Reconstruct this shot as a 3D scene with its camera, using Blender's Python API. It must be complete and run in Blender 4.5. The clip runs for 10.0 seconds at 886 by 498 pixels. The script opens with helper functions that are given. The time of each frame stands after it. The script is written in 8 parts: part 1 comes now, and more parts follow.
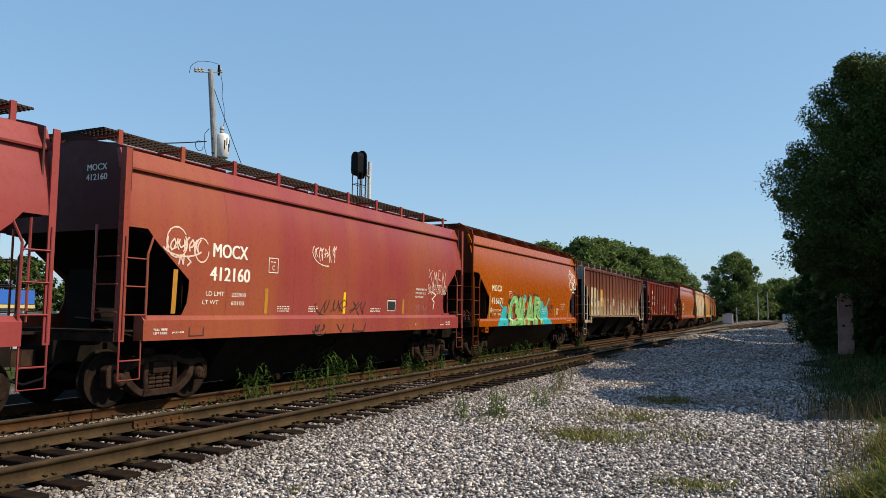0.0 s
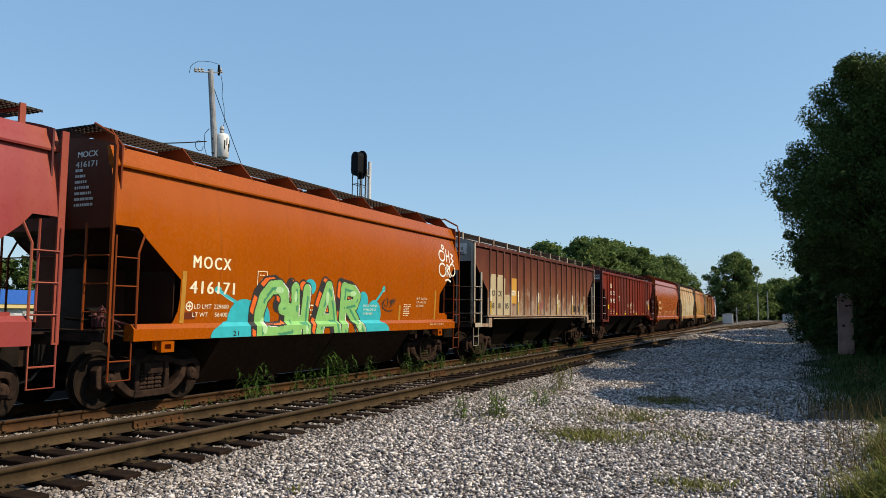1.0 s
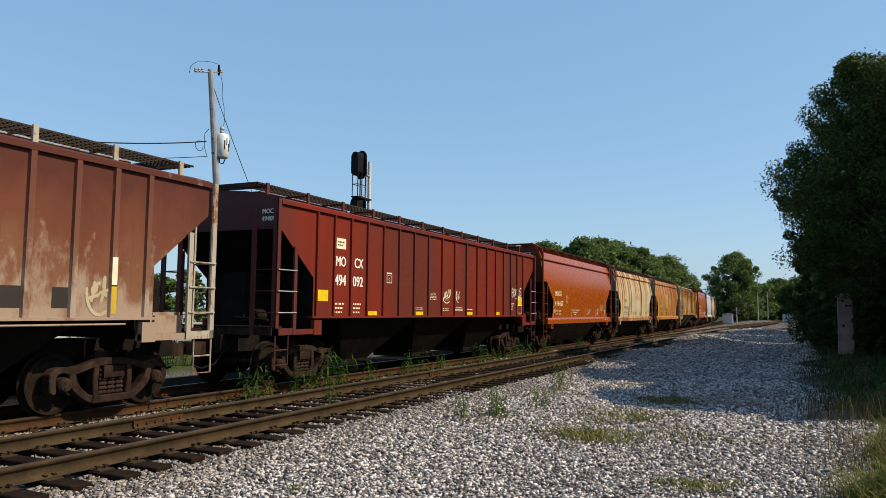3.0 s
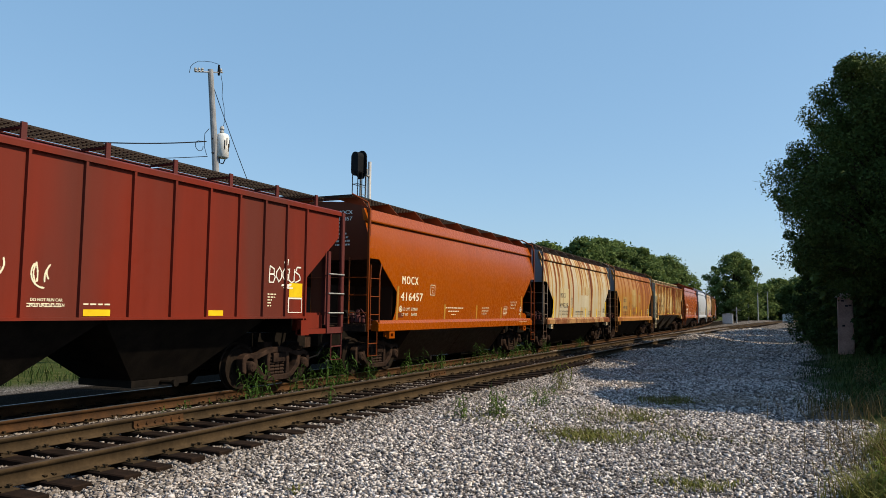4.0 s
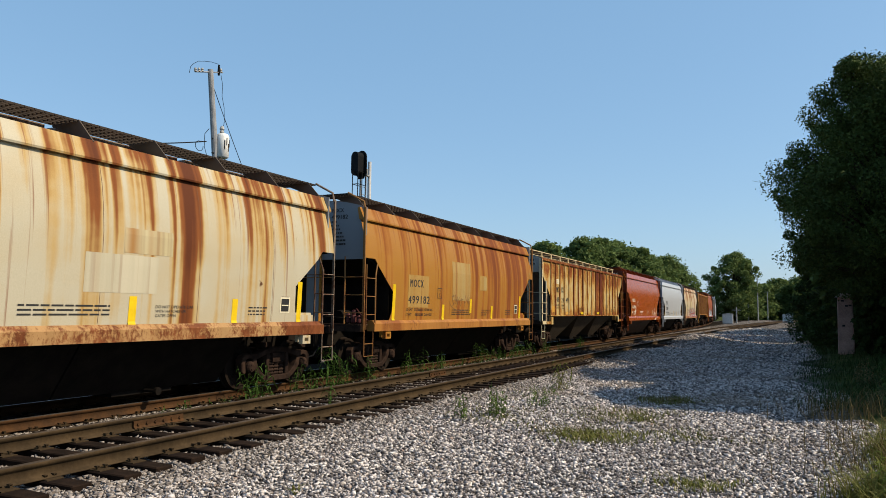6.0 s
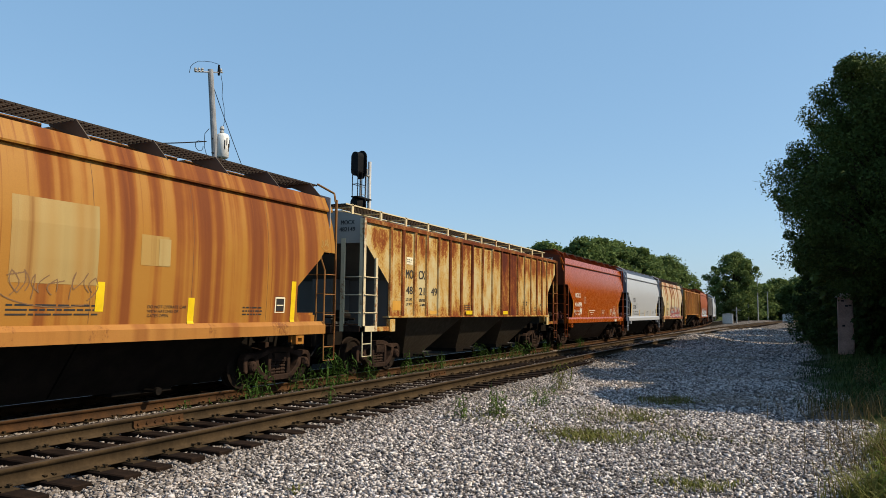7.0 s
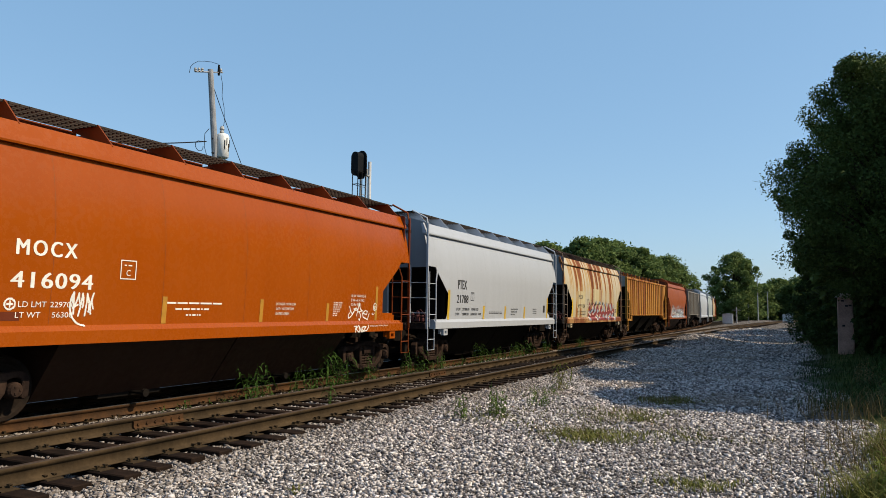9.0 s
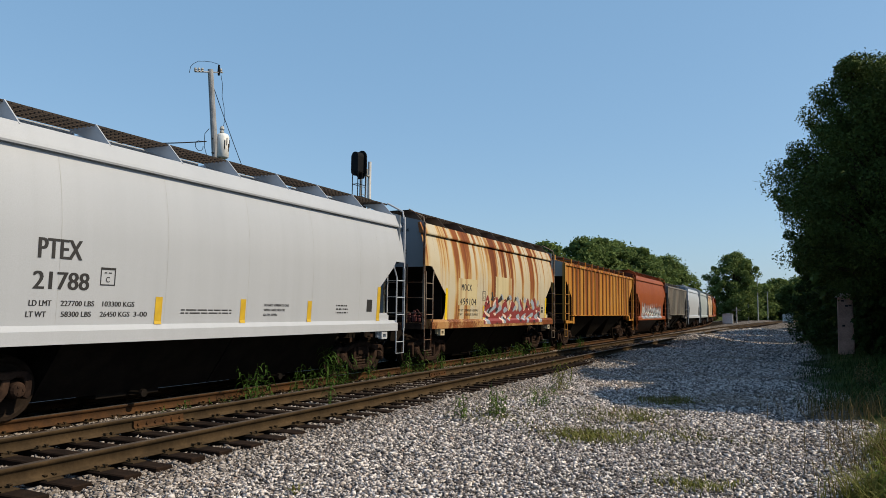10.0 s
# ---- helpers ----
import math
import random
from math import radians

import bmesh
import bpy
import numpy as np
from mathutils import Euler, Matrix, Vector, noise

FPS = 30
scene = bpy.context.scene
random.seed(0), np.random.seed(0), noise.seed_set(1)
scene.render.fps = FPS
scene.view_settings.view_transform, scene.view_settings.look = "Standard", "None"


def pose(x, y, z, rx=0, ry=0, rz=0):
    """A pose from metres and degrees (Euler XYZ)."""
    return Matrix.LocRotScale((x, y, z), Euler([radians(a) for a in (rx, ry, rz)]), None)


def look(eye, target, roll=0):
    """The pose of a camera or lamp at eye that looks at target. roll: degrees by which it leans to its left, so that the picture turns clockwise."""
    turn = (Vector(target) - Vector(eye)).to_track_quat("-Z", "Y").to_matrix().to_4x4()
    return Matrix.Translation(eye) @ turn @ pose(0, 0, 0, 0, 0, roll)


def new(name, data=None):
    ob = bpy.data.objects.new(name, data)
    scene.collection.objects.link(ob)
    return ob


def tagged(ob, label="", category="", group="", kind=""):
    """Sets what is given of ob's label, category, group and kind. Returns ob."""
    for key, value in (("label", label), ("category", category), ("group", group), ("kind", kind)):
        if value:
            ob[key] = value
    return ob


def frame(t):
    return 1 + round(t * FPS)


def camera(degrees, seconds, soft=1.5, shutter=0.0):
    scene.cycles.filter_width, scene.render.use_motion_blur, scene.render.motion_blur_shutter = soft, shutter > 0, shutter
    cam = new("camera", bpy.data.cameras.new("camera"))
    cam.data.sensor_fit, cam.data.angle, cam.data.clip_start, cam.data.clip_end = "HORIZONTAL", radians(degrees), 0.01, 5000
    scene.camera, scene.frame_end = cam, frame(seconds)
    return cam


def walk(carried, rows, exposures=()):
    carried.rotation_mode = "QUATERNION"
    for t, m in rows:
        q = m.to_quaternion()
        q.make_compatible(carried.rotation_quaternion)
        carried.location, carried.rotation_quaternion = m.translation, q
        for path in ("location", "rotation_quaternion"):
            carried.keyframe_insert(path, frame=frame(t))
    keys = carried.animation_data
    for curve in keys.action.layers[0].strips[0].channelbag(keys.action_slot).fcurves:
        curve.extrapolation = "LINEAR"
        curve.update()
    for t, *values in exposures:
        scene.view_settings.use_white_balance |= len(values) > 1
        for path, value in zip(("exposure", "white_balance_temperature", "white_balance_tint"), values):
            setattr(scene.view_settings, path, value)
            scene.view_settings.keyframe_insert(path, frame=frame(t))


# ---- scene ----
# camera on a tripod beside the line; z = 0 is the near rail's top, +y is up the line
cam = camera(62.18, 10.0, soft=0.7, shutter=0.0)
YAW, TILT = 0.44158, 0.083254
EYE = Vector((0.0, 0.0, 1.497))
AIM = EYE + Vector((-math.sin(YAW) * math.cos(TILT), math.cos(YAW) * math.cos(TILT), math.sin(TILT)))
walk(cam, [(0.0, look(EYE, AIM, 0.608)), (10.0, look(EYE, AIM, 0.608))], [(0.0, 0.2, 7100, 10), (9.6, 0.2, 7100, 10), (10.0, 0.07, 7100, 10)])

# ---- light ----
SUN_EL, SUN_AZ = radians(44), radians(77)        # azimuth from +y towards +x
world = bpy.data.worlds.new("sky")
scene.world = world
world.use_nodes = True
wn = world.node_tree.nodes
sky = wn.new("ShaderNodeTexSky")
sky.sky_type, sky.sun_disc = "NISHITA", False
sky.sun_elevation, sky.sun_rotation = SUN_EL, SUN_AZ
sky.air_density, sky.dust_density, sky.ozone_density = 1.0, 1.0, 2.0
wn["Background"].inputs["Strength"].default_value = 0.133
haze = wn.new("ShaderNodeMix")
haze.data_type, haze.inputs[0].default_value, haze.inputs[7].default_value = "RGBA", 0.5, (1.55, 3.55, 6.2, 1)
world.node_tree.links.new(sky.outputs[0], haze.inputs[6])
world.node_tree.links.new(haze.outputs[2], wn["Background"].inputs["Color"])
sun = new("sun", bpy.data.lights.new("sun", "SUN"))
sun.data.energy, sun.data.angle, sun.data.color = 4.7, radians(0.6), (1.0, 0.87, 0.67)
sun.matrix_basis = look((math.sin(SUN_AZ) * math.cos(SUN_EL) * 60, math.cos(SUN_AZ) * math.cos(SUN_EL) * 60, math.sin(SUN_EL) * 60), (0, 0, 0))


# ---- materials ----
def nodes_of(name):
    m = bpy.data.materials.new(name)
    m.use_nodes = True
    t = m.node_tree
    return m, t, t.nodes["Principled BSDF"]


def noise_node(t, scale, detail=4, rough=0.55, coord="Object", stretch=None):
    co = t.nodes.new("ShaderNodeTexCoord")
    out = co.outputs[coord]
    if stretch:
        mp = t.nodes.new("ShaderNodeMapping")
        mp.inputs["Scale"].default_value = stretch
        t.links.new(out, mp.inputs["Vector"])
        out = mp.outputs["Vector"]
    n = t.nodes.new("ShaderNodeTexNoise")
    n.inputs["Scale"].default_value, n.inputs["Detail"].default_value, n.inputs["Roughness"].default_value = scale, detail, rough
    t.links.new(out, n.inputs["Vector"])
    return n


def ramp(t, src, stops):
    r = t.nodes.new("ShaderNodeValToRGB")
    e = r.color_ramp.elements
    while len(e) < len(stops):
        e.new(0.5)
    for el, (p, col) in zip(e, stops):
        el.position, el.color = p, (*col, 1) if len(col) == 3 else col
    t.links.new(src, r.inputs["Fac"])
    return r


def mixc(t, fac, a, b, mode="MIX"):
    m = t.nodes.new("ShaderNodeMix")
    m.data_type, m.blend_type = "RGBA", mode
    for sock, val in ((m.inputs[0], fac), (m.inputs[6], a), (m.inputs[7], b)):
        if hasattr(val, "links"):
            t.links.new(val, sock)
        else:
            sock.default_value = val if not isinstance(val, tuple) else (*val, 1)[:4]
    return m.outputs[2]


def bump(t, bsdf, src, strength, dist):
    b = t.nodes.new("ShaderNodeBump")
    b.inputs["Strength"].default_value, b.inputs["Distance"].default_value = strength, dist
    t.links.new(src, b.inputs["Height"])
    t.links.new(b.outputs["Normal"], bsdf.inputs["Normal"])


def grey(v):
    return (v, v, v)


def mottled(name, a, b, scale=3.0, rough=0.8, metal=0.0, fine=40.0, bumps=0.3, dist=0.01):
    m, t, bs = nodes_of(name)
    n1, n2 = noise_node(t, scale), noise_node(t, fine, 3)
    base = mixc(t, ramp(t, n1.outputs[0], [(0.35, grey(0)), (0.65, grey(1))]).outputs[0], a, b)
    col = mixc(t, 0.5, base, ramp(t, n2.outputs[0], [(0.3, grey(0.45)), (0.7, grey(1.0))]).outputs[0], "MULTIPLY")
    t.links.new(col, bs.inputs["Base Color"])
    bs.inputs["Roughness"].default_value, bs.inputs["Metallic"].default_value = rough, metal
    bs.inputs["Specular IOR Level"].default_value = 0.5 if metal > 0.5 else 0.05
    if bumps:
        bump(t, bs, n2.outputs[0], bumps, dist)
    return m


def plain(name, col, rough=0.6, metal=0.0):
    m, t, bs = nodes_of(name)
    n = noise_node(t, 6.0, 3)
    t.links.new(mixc(t, ramp(t, n.outputs[0], [(0.3, grey(0)), (0.7, grey(1))]).outputs[0], col, tuple(c * 0.8 for c in col)), bs.inputs["Base Color"])
    bs.inputs["Roughness"].default_value, bs.inputs["Metallic"].default_value = rough, metal
    return m


def paint(name, base, fade, rust=(0.16, 0.045, 0.012), rust_amount=0.0, streak=0.0, streak_col=(0.25, 0.07, 0.015), dirt=0.35, rough=0.45, seed=0.0, low=None, low_z=(1.5, 3.0), tint=None, gloss=0.14):
    """Weathered car paint: two tones, dust, vertical rust streaks, rust patches and a worn lower part."""
    m, t, bs = nodes_of(name)
    co = t.nodes.new("ShaderNodeTexCoord")

    def tex(scale, detail, rough_, stretch=(1, 1, 1), shift=0.0):
        mp = t.nodes.new("ShaderNodeMapping")
        mp.inputs["Scale"].default_value, mp.inputs["Location"].default_value = stretch, (seed + shift, seed * 7.3 + shift, shift)
        t.links.new(co.outputs["Object"], mp.inputs["Vector"])
        n = t.nodes.new("ShaderNodeTexNoise")
        n.inputs["Scale"].default_value, n.inputs["Detail"].default_value, n.inputs["Roughness"].default_value = scale, detail, rough_
        t.links.new(mp.outputs["Vector"], n.inputs["Vector"])
        return n.outputs[0]
    big = tex(0.5, 3, 0.55)
    fine = tex(9.0, 6, 0.7)
    col = mixc(t, ramp(t, big, [(0.35, grey(0)), (0.7, grey(1))]).outputs[0], base, fade)
    if tint:
        col = mixc(t, ramp(t, tex(1.0, 3, 0.5, (0.2, 0.55, 0.12), 3.1), [(0.42, grey(0)), (0.62, grey(0.9))]).outputs[0], col, tint)
    if low:
        xyz = t.nodes.new("ShaderNodeSeparateXYZ")
        t.links.new(co.outputs["Object"], xyz.inputs[0])
        mr = t.nodes.new("ShaderNodeMapRange")
        mr.inputs["From Min"].default_value, mr.inputs["From Max"].default_value = low_z[1], low_z[0]
        t.links.new(xyz.outputs[2], mr.inputs["Value"])
        worn = ramp(t, tex(1.6, 6, 0.7, (1, 1, 0.5), 5.0), [(0.32, grey(0)), (0.54, grey(1))]).outputs[0]
        mul = t.nodes.new("ShaderNodeMath")
        mul.operation = "MULTIPLY"
        t.links.new(mr.outputs[0], mul.inputs[0]), t.links.new(worn, mul.inputs[1])
        col = mixc(t, mul.outputs[0], col, low)
    col = mixc(t, ramp(t, tex(1.0, 4, 0.6, (0.2, 3.0, 0.10)), [(0.45, grey(0)), (0.75, grey(dirt))]).outputs[0], col, tuple(c * 0.5 for c in base))
    if streak:
        lo = 0.60 - 0.16 * streak
        col = mixc(t, ramp(t, tex(1.0, 2, 0.5, (0.1, 1.5, 0.03), 1.7), [(lo, grey(0)), (lo + 0.12, grey(0.95))]).outputs[0], col, streak_col)
        col = mixc(t, ramp(t, tex(1.0, 3, 0.6, (0.1, 5.5, 0.08), 8.0), [(0.55, grey(0)), (0.72, grey(0.9 * streak))]).outputs[0], col, rust)
    if rust_amount:
        patchy = tex(1.1, 5, 0.65, (1, 1, 0.5), 4.0)
        speck = tex(16.0, 5, 0.75, (1, 1, 0.7), 6.0)
        both = t.nodes.new("ShaderNodeMath")
        both.operation = "MULTIPLY_ADD"
        both.inputs[1].default_value = 0.62
        t.links.new(speck, both.inputs[0])
        t.links.new(patchy, both.inputs[2])
        total = both.outputs[0]
        lo = 0.98 - 0.26 * rust_amount
        col = mixc(t, ramp(t, total, [(min(0.97, lo), grey(0)), (min(1.0, lo + 0.10), grey(0.95))]).outputs[0], col, mixc(t, ramp(t, tex(5.0, 5, 0.7, (1, 1, 0.6), 31.0), [(0.38, grey(0)), (0.62, grey(1))]).outputs[0], tuple(c * 0.75 for c in rust), (rust[0] * 1.45, rust[1] * 1.8, rust[2] * 1.8)))
    col = mixc(t, 0.2, col, ramp(t, tex(70.0, 2, 0.5), [(0.3, grey(0.55)), (0.7, grey(1.0))]).outputs[0], "MULTIPLY")
    t.links.new(col, bs.inputs["Base Color"])
    bs.inputs["Specular IOR Level"].default_value = gloss
    t.links.new(ramp(t, fine, [(0.3, grey(rough - 0.06)), (0.7, grey(rough + (0.25 if gloss < 0.3 else 0.10)))]).outputs[0], bs.inputs["Roughness"])
    dent = t.nodes.new("ShaderNodeMath")
    dent.operation, dent.inputs[1].default_value = "MULTIPLY_ADD", 6.0        # oil-canned plates
    t.links.new(tex(1.3, 2, 0.5, (1, 0.7, 1), 21.0), dent.inputs[0]), t.links.new(fine, dent.inputs[2])
    bump(t, bs, dent.outputs[0], 0.10 + 0.2 * rust_amount, 0.005)
    return m


def math_node(t, op, a, b=0.0, c=None):
    """a op b (op c), each a number or a socket."""
    n = t.nodes.new("ShaderNodeMath")
    n.operation = op
    for sock, val in zip(n.inputs, (a, b) if c is None else (a, b, c)):
        if hasattr(val, "links"):
            t.links.new(val, sock)
        else:
            sock.default_value = val
    return n.outputs[0]


def shifted_noise(t, scale, detail, rough, stretch, seed):
    co = t.nodes.new("ShaderNodeTexCoord")
    mp = t.nodes.new("ShaderNodeMapping")
    mp.inputs["Scale"].default_value, mp.inputs["Location"].default_value = stretch, (seed, seed * 7.3, seed * 0.37)
    t.links.new(co.outputs["Object"], mp.inputs["Vector"])
    n = t.nodes.new("ShaderNodeTexNoise")
    n.inputs["Scale"].default_value, n.inputs["Detail"].default_value, n.inputs["Roughness"].default_value = scale, detail, rough
    t.links.new(mp.outputs["Vector"], n.inputs["Vector"])
    return n.outputs[0]


def xyz_map(t, src, a, b):
    mr = t.nodes.new("ShaderNodeMapRange")
    mr.inputs["From Min"].default_value, mr.inputs["From Max"].default_value = a, b
    t.links.new(src, mr.inputs["Value"])
    return mr.outputs[0]


def height_map(t, z0, z1, v0, v1):
    co, ax, mr = t.nodes.new("ShaderNodeTexCoord"), t.nodes.new("ShaderNodeSeparateXYZ"), t.nodes.new("ShaderNodeMapRange")
    t.links.new(co.outputs["Object"], ax.inputs[0]), t.links.new(ax.outputs[2], mr.inputs["Value"])
    for name, v in zip(("From Min", "From Max", "To Min", "To Max"), (z0, z1, v0, v1)):
        mr.inputs[name].default_value = v
    return mr.outputs[0]


def streaked_paint(name, pale, stain, core, dark, seed, amount=0.0, soft=0.0, spots=True):
    """Paint with rust that ran down from the roof seam: golden stains, brown cores, thin dark lines and a few blotches."""
    m, t, bs = nodes_of(name)
    wide = shifted_noise(t, 1.0, 2.5, 0.5, (0.1, 1.7, 0.045), seed)
    mid = shifted_noise(t, 1.0, 2.0, 0.5, (0.1, 5.0, 0.10), seed + 3.0)
    cloud = shifted_noise(t, 0.9, 4, 0.6, (1, 0.8, 0.9), seed + 5.0)
    top = height_map(t, 2.2, 4.1, -0.02, 0.05)
    field = math_node(t, "ADD", math_node(t, "ADD", math_node(t, "MULTIPLY_ADD", mid, 0.34, math_node(t, "MULTIPLY", wide, 0.66)), top), math_node(t, "MULTIPLY_ADD", cloud, 0.10, -0.05 + amount))
    base = mixc(t, ramp(t, cloud, [(0.38, grey(0)), (0.65, grey(0.8))]).outputs[0], pale, tuple(0.72 * p + 0.28 * q for p, q in zip(pale, stain)))
    e = 0.012 + soft
    col = mixc(t, ramp(t, field, [(0.488 - e, grey(0)), (0.522 + e, grey(0.8))]).outputs[0], base, stain)
    col = mixc(t, ramp(t, field, [(0.538 - e, grey(0)), (0.556 + e, grey(0.92))]).outputs[0], col, core)
    col = mixc(t, ramp(t, field, [(0.590 - e, grey(0)), (0.630 + e, grey(0.8))]).outputs[0], col, dark)
    thin = math_node(t, "ADD", shifted_noise(t, 1.0, 3, 0.6, (0.1, 9.0, 0.16), seed + 9.0), top)
    col = mixc(t, ramp(t, thin, [(0.62, grey(0)), (0.70, grey(0.75))]).outputs[0], col, core)
    if spots:
        blot = math_node(t, "ADD", shifted_noise(t, 3.2, 3, 0.55, (1, 1, 0.55), seed + 14.0), height_map(t, 1.4, 3.4, 0.02, -0.03))
        col = mixc(t, ramp(t, blot, [(0.725, grey(0)), (0.75, grey(0.9))]).outputs[0], col, dark)
    col = mixc(t, 0.3, col, ramp(t, shifted_noise(t, 55.0, 3, 0.6, (1, 1, 1), seed), [(0.3, grey(0.6)), (0.7, grey(1.0))]).outputs[0], "MULTIPLY")
    t.links.new(col, bs.inputs["Base Color"])
    bs.inputs["Specular IOR Level"].default_value = 0.22
    t.links.new(ramp(t, field, [(0.48, grey(0.42)), (0.56, grey(0.8))]).outputs[0], bs.inputs["Roughness"])
    bump(t, bs, math_node(t, "MULTIPLY_ADD", shifted_noise(t, 1.3, 2, 0.5, (1, 0.7, 1), 21.0), 6.0, cloud), 0.12, 0.005)
    return m


def rusting_panel(name, pale, stain, rust, dark, seed, bias=0.0, by_panel=0.05):
    """Pale paint breaking up into speckled rust: a dark bloom high on each sheet, gold below, rust again along the sill."""
    m, t, bs = nodes_of(name)
    co, ax, info = t.nodes.new("ShaderNodeTexCoord"), t.nodes.new("ShaderNodeSeparateXYZ"), t.nodes.new("ShaderNodeObjectInfo")
    t.links.new(co.outputs["Generated"], ax.inputs[0])
    patchy = shifted_noise(t, 1.7, 4, 0.6, (1, 1.2, 0.7), seed)
    speck = shifted_noise(t, 24.0, 5, 0.72, (1, 1, 0.9), seed + 4.0)
    run = shifted_noise(t, 1.0, 3, 0.6, (0.1, 7.0, 0.22), seed + 8.0)
    side = math_node(t, "ABSOLUTE", math_node(t, "SUBTRACT", ax.outputs[1], 0.5))
    mid = ramp(t, side, [(0.24, grey(1)), (0.44, grey(0.1))]).outputs[0]
    bloom = ramp(t, height_map(t, 1.44, 3.87, 0.0, 1.0), [(0.0, grey(0.75)), (0.09, grey(0.45)), (0.2, grey(0.06)), (0.5, grey(0.0)), (0.64, grey(0.25)), (0.78, grey(0.9)), (0.92, grey(1.0)), (0.985, grey(0.3))]).outputs[0]
    f = math_node(t, "MULTIPLY_ADD", speck, 0.42, math_node(t, "MULTIPLY", patchy, 0.55))
    f = math_node(t, "MULTIPLY_ADD", run, 0.12, f)
    f = math_node(t, "MULTIPLY_ADD", math_node(t, "MULTIPLY", mid, bloom), 0.135, f)
    f = math_node(t, "MULTIPLY_ADD", info.outputs["Random"], by_panel, f)
    f = math_node(t, "ADD", f, bias)
    col = mixc(t, ramp(t, patchy, [(0.35, grey(0)), (0.6, grey(0.8))]).outputs[0], pale, tuple(0.55 * p + 0.45 * q for p, q in zip(pale, stain)))
    col = mixc(t, ramp(t, f, [(0.535, grey(0)), (0.63, grey(0.85))]).outputs[0], col, stain)
    col = mixc(t, ramp(t, f, [(0.635, grey(0)), (0.70, grey(0.95))]).outputs[0], col, rust)
    col = mixc(t, ramp(t, f, [(0.73, grey(0)), (0.81, grey(0.9))]).outputs[0], col, dark)
    t.links.new(col, bs.inputs["Base Color"])
    bs.inputs["Specular IOR Level"].default_value = 0.15
    t.links.new(ramp(t, f, [(0.54, grey(0.5)), (0.70, grey(0.85))]).outputs[0], bs.inputs["Roughness"])
    bump(t, bs, f, 0.3, 0.006)
    return m


def chalked_panel(name, low, mid_col, top, chalk, seed, amount=0.0):
    """Old brown paint, darker above, with a wispy chalky bloom low down and beside the posts."""
    m, t, bs = nodes_of(name)
    co, ax = t.nodes.new("ShaderNodeTexCoord"), t.nodes.new("ShaderNodeSeparateXYZ")
    t.links.new(co.outputs["Generated"], ax.inputs[0])
    cloud = shifted_noise(t, 1.1, 4, 0.6, (1, 1, 0.7), seed)
    wisp = shifted_noise(t, 3.2, 5, 0.65, (1, 1.0, 0.55), seed + 3.0)
    run = shifted_noise(t, 1.0, 3, 0.6, (0.1, 6.0, 0.18), seed + 8.0)
    up = math_node(t, "MULTIPLY_ADD", math_node(t, "SUBTRACT", cloud, 0.5), 0.9, height_map(t, 1.44, 3.87, 0.0, 1.0))
    col = mixc(t, ramp(t, up, [(0.25, grey(0)), (0.55, grey(1))]).outputs[0], low, mid_col)
    col = mixc(t, ramp(t, up, [(0.60, grey(0)), (0.92, grey(0.95))]).outputs[0], col, top)
    col = mixc(t, ramp(t, run, [(0.56, grey(0)), (0.72, grey(0.45))]).outputs[0], col, top)
    side = math_node(t, "ABSOLUTE", math_node(t, "SUBTRACT", ax.outputs[1], 0.5))
    veil = math_node(t, "MULTIPLY_ADD", wisp, 1.5, height_map(t, 1.44, 3.0, -0.06, -0.58))
    veil = math_node(t, "ADD", veil, ramp(t, side, [(0.38, grey(0)), (0.47, grey(0.10))]).outputs[0])
    veil = math_node(t, "MULTIPLY_ADD", run, 0.12, math_node(t, "ADD", veil, amount))
    col = mixc(t, ramp(t, veil, [(0.50, grey(0)), (0.76, grey(0.8))]).outputs[0], col, chalk)
    col = mixc(t, 0.35, col, ramp(t, shifted_noise(t, 60.0, 3, 0.6, (1, 1, 1), seed), [(0.3, grey(0.55)), (0.7, grey(1.0))]).outputs[0], "MULTIPLY")
    t.links.new(col, bs.inputs["Base Color"])
    bs.inputs["Specular IOR Level"].default_value, bs.inputs["Roughness"].default_value = 0.12, 0.72
    bump(t, bs, wisp, 0.2, 0.006)
    return m


DULLHEAD = mottled("dull_rail_head", (0.095, 0.072, 0.055), (0.06, 0.046, 0.036), 4, 0.55, 0.25, 60, 0.05)
STEEL = mottled("rail_head_steel", (0.13, 0.115, 0.105), (0.08, 0.07, 0.065), 4, 0.42, 0.6, 60, 0.05)
RAIL_BROWN = mottled("rail_rust", (0.070, 0.047, 0.026), (0.042, 0.029, 0.017), 3, 0.8, 0.0, 30, 0.3)
RAIL_RED = mottled("rail_red_rust", (0.085, 0.042, 0.019), (0.050, 0.028, 0.016), 3, 0.85, 0.0, 30, 0.3)
TIE = mottled("creosoted_wood", (0.008, 0.006, 0.005), (0.024, 0.015, 0.011), 5, 0.95, 0, 60, 0.5)
# underframe and slope sheets: this near-black includes the shade under the cars
UNDER = mottled("underframe_shade_black", (0.008, 0.007, 0.0065), (0.016, 0.013, 0.011), 3, 0.7, 0, 30, 0.3)
GRATE = mottled("walkway_grating_steel", (0.040, 0.034, 0.031), (0.060, 0.048, 0.042), 3, 0.7, 0, 30, 0.2)
TRUCK = mottled("cast_steel_grime", (0.052, 0.032, 0.024), (0.020, 0.013, 0.011), 4, 0.8, 0.0, 30, 0.4)
WHEEL = mottled("wheel_steel", (0.026, 0.018, 0.014), (0.014, 0.011, 0.009), 4, 0.7, 0.1, 30, 0.2)
GALV = mottled("galvanised", (0.42, 0.43, 0.43), (0.30, 0.31, 0.31), 4, 0.5, 0.1, 40, 0.1)
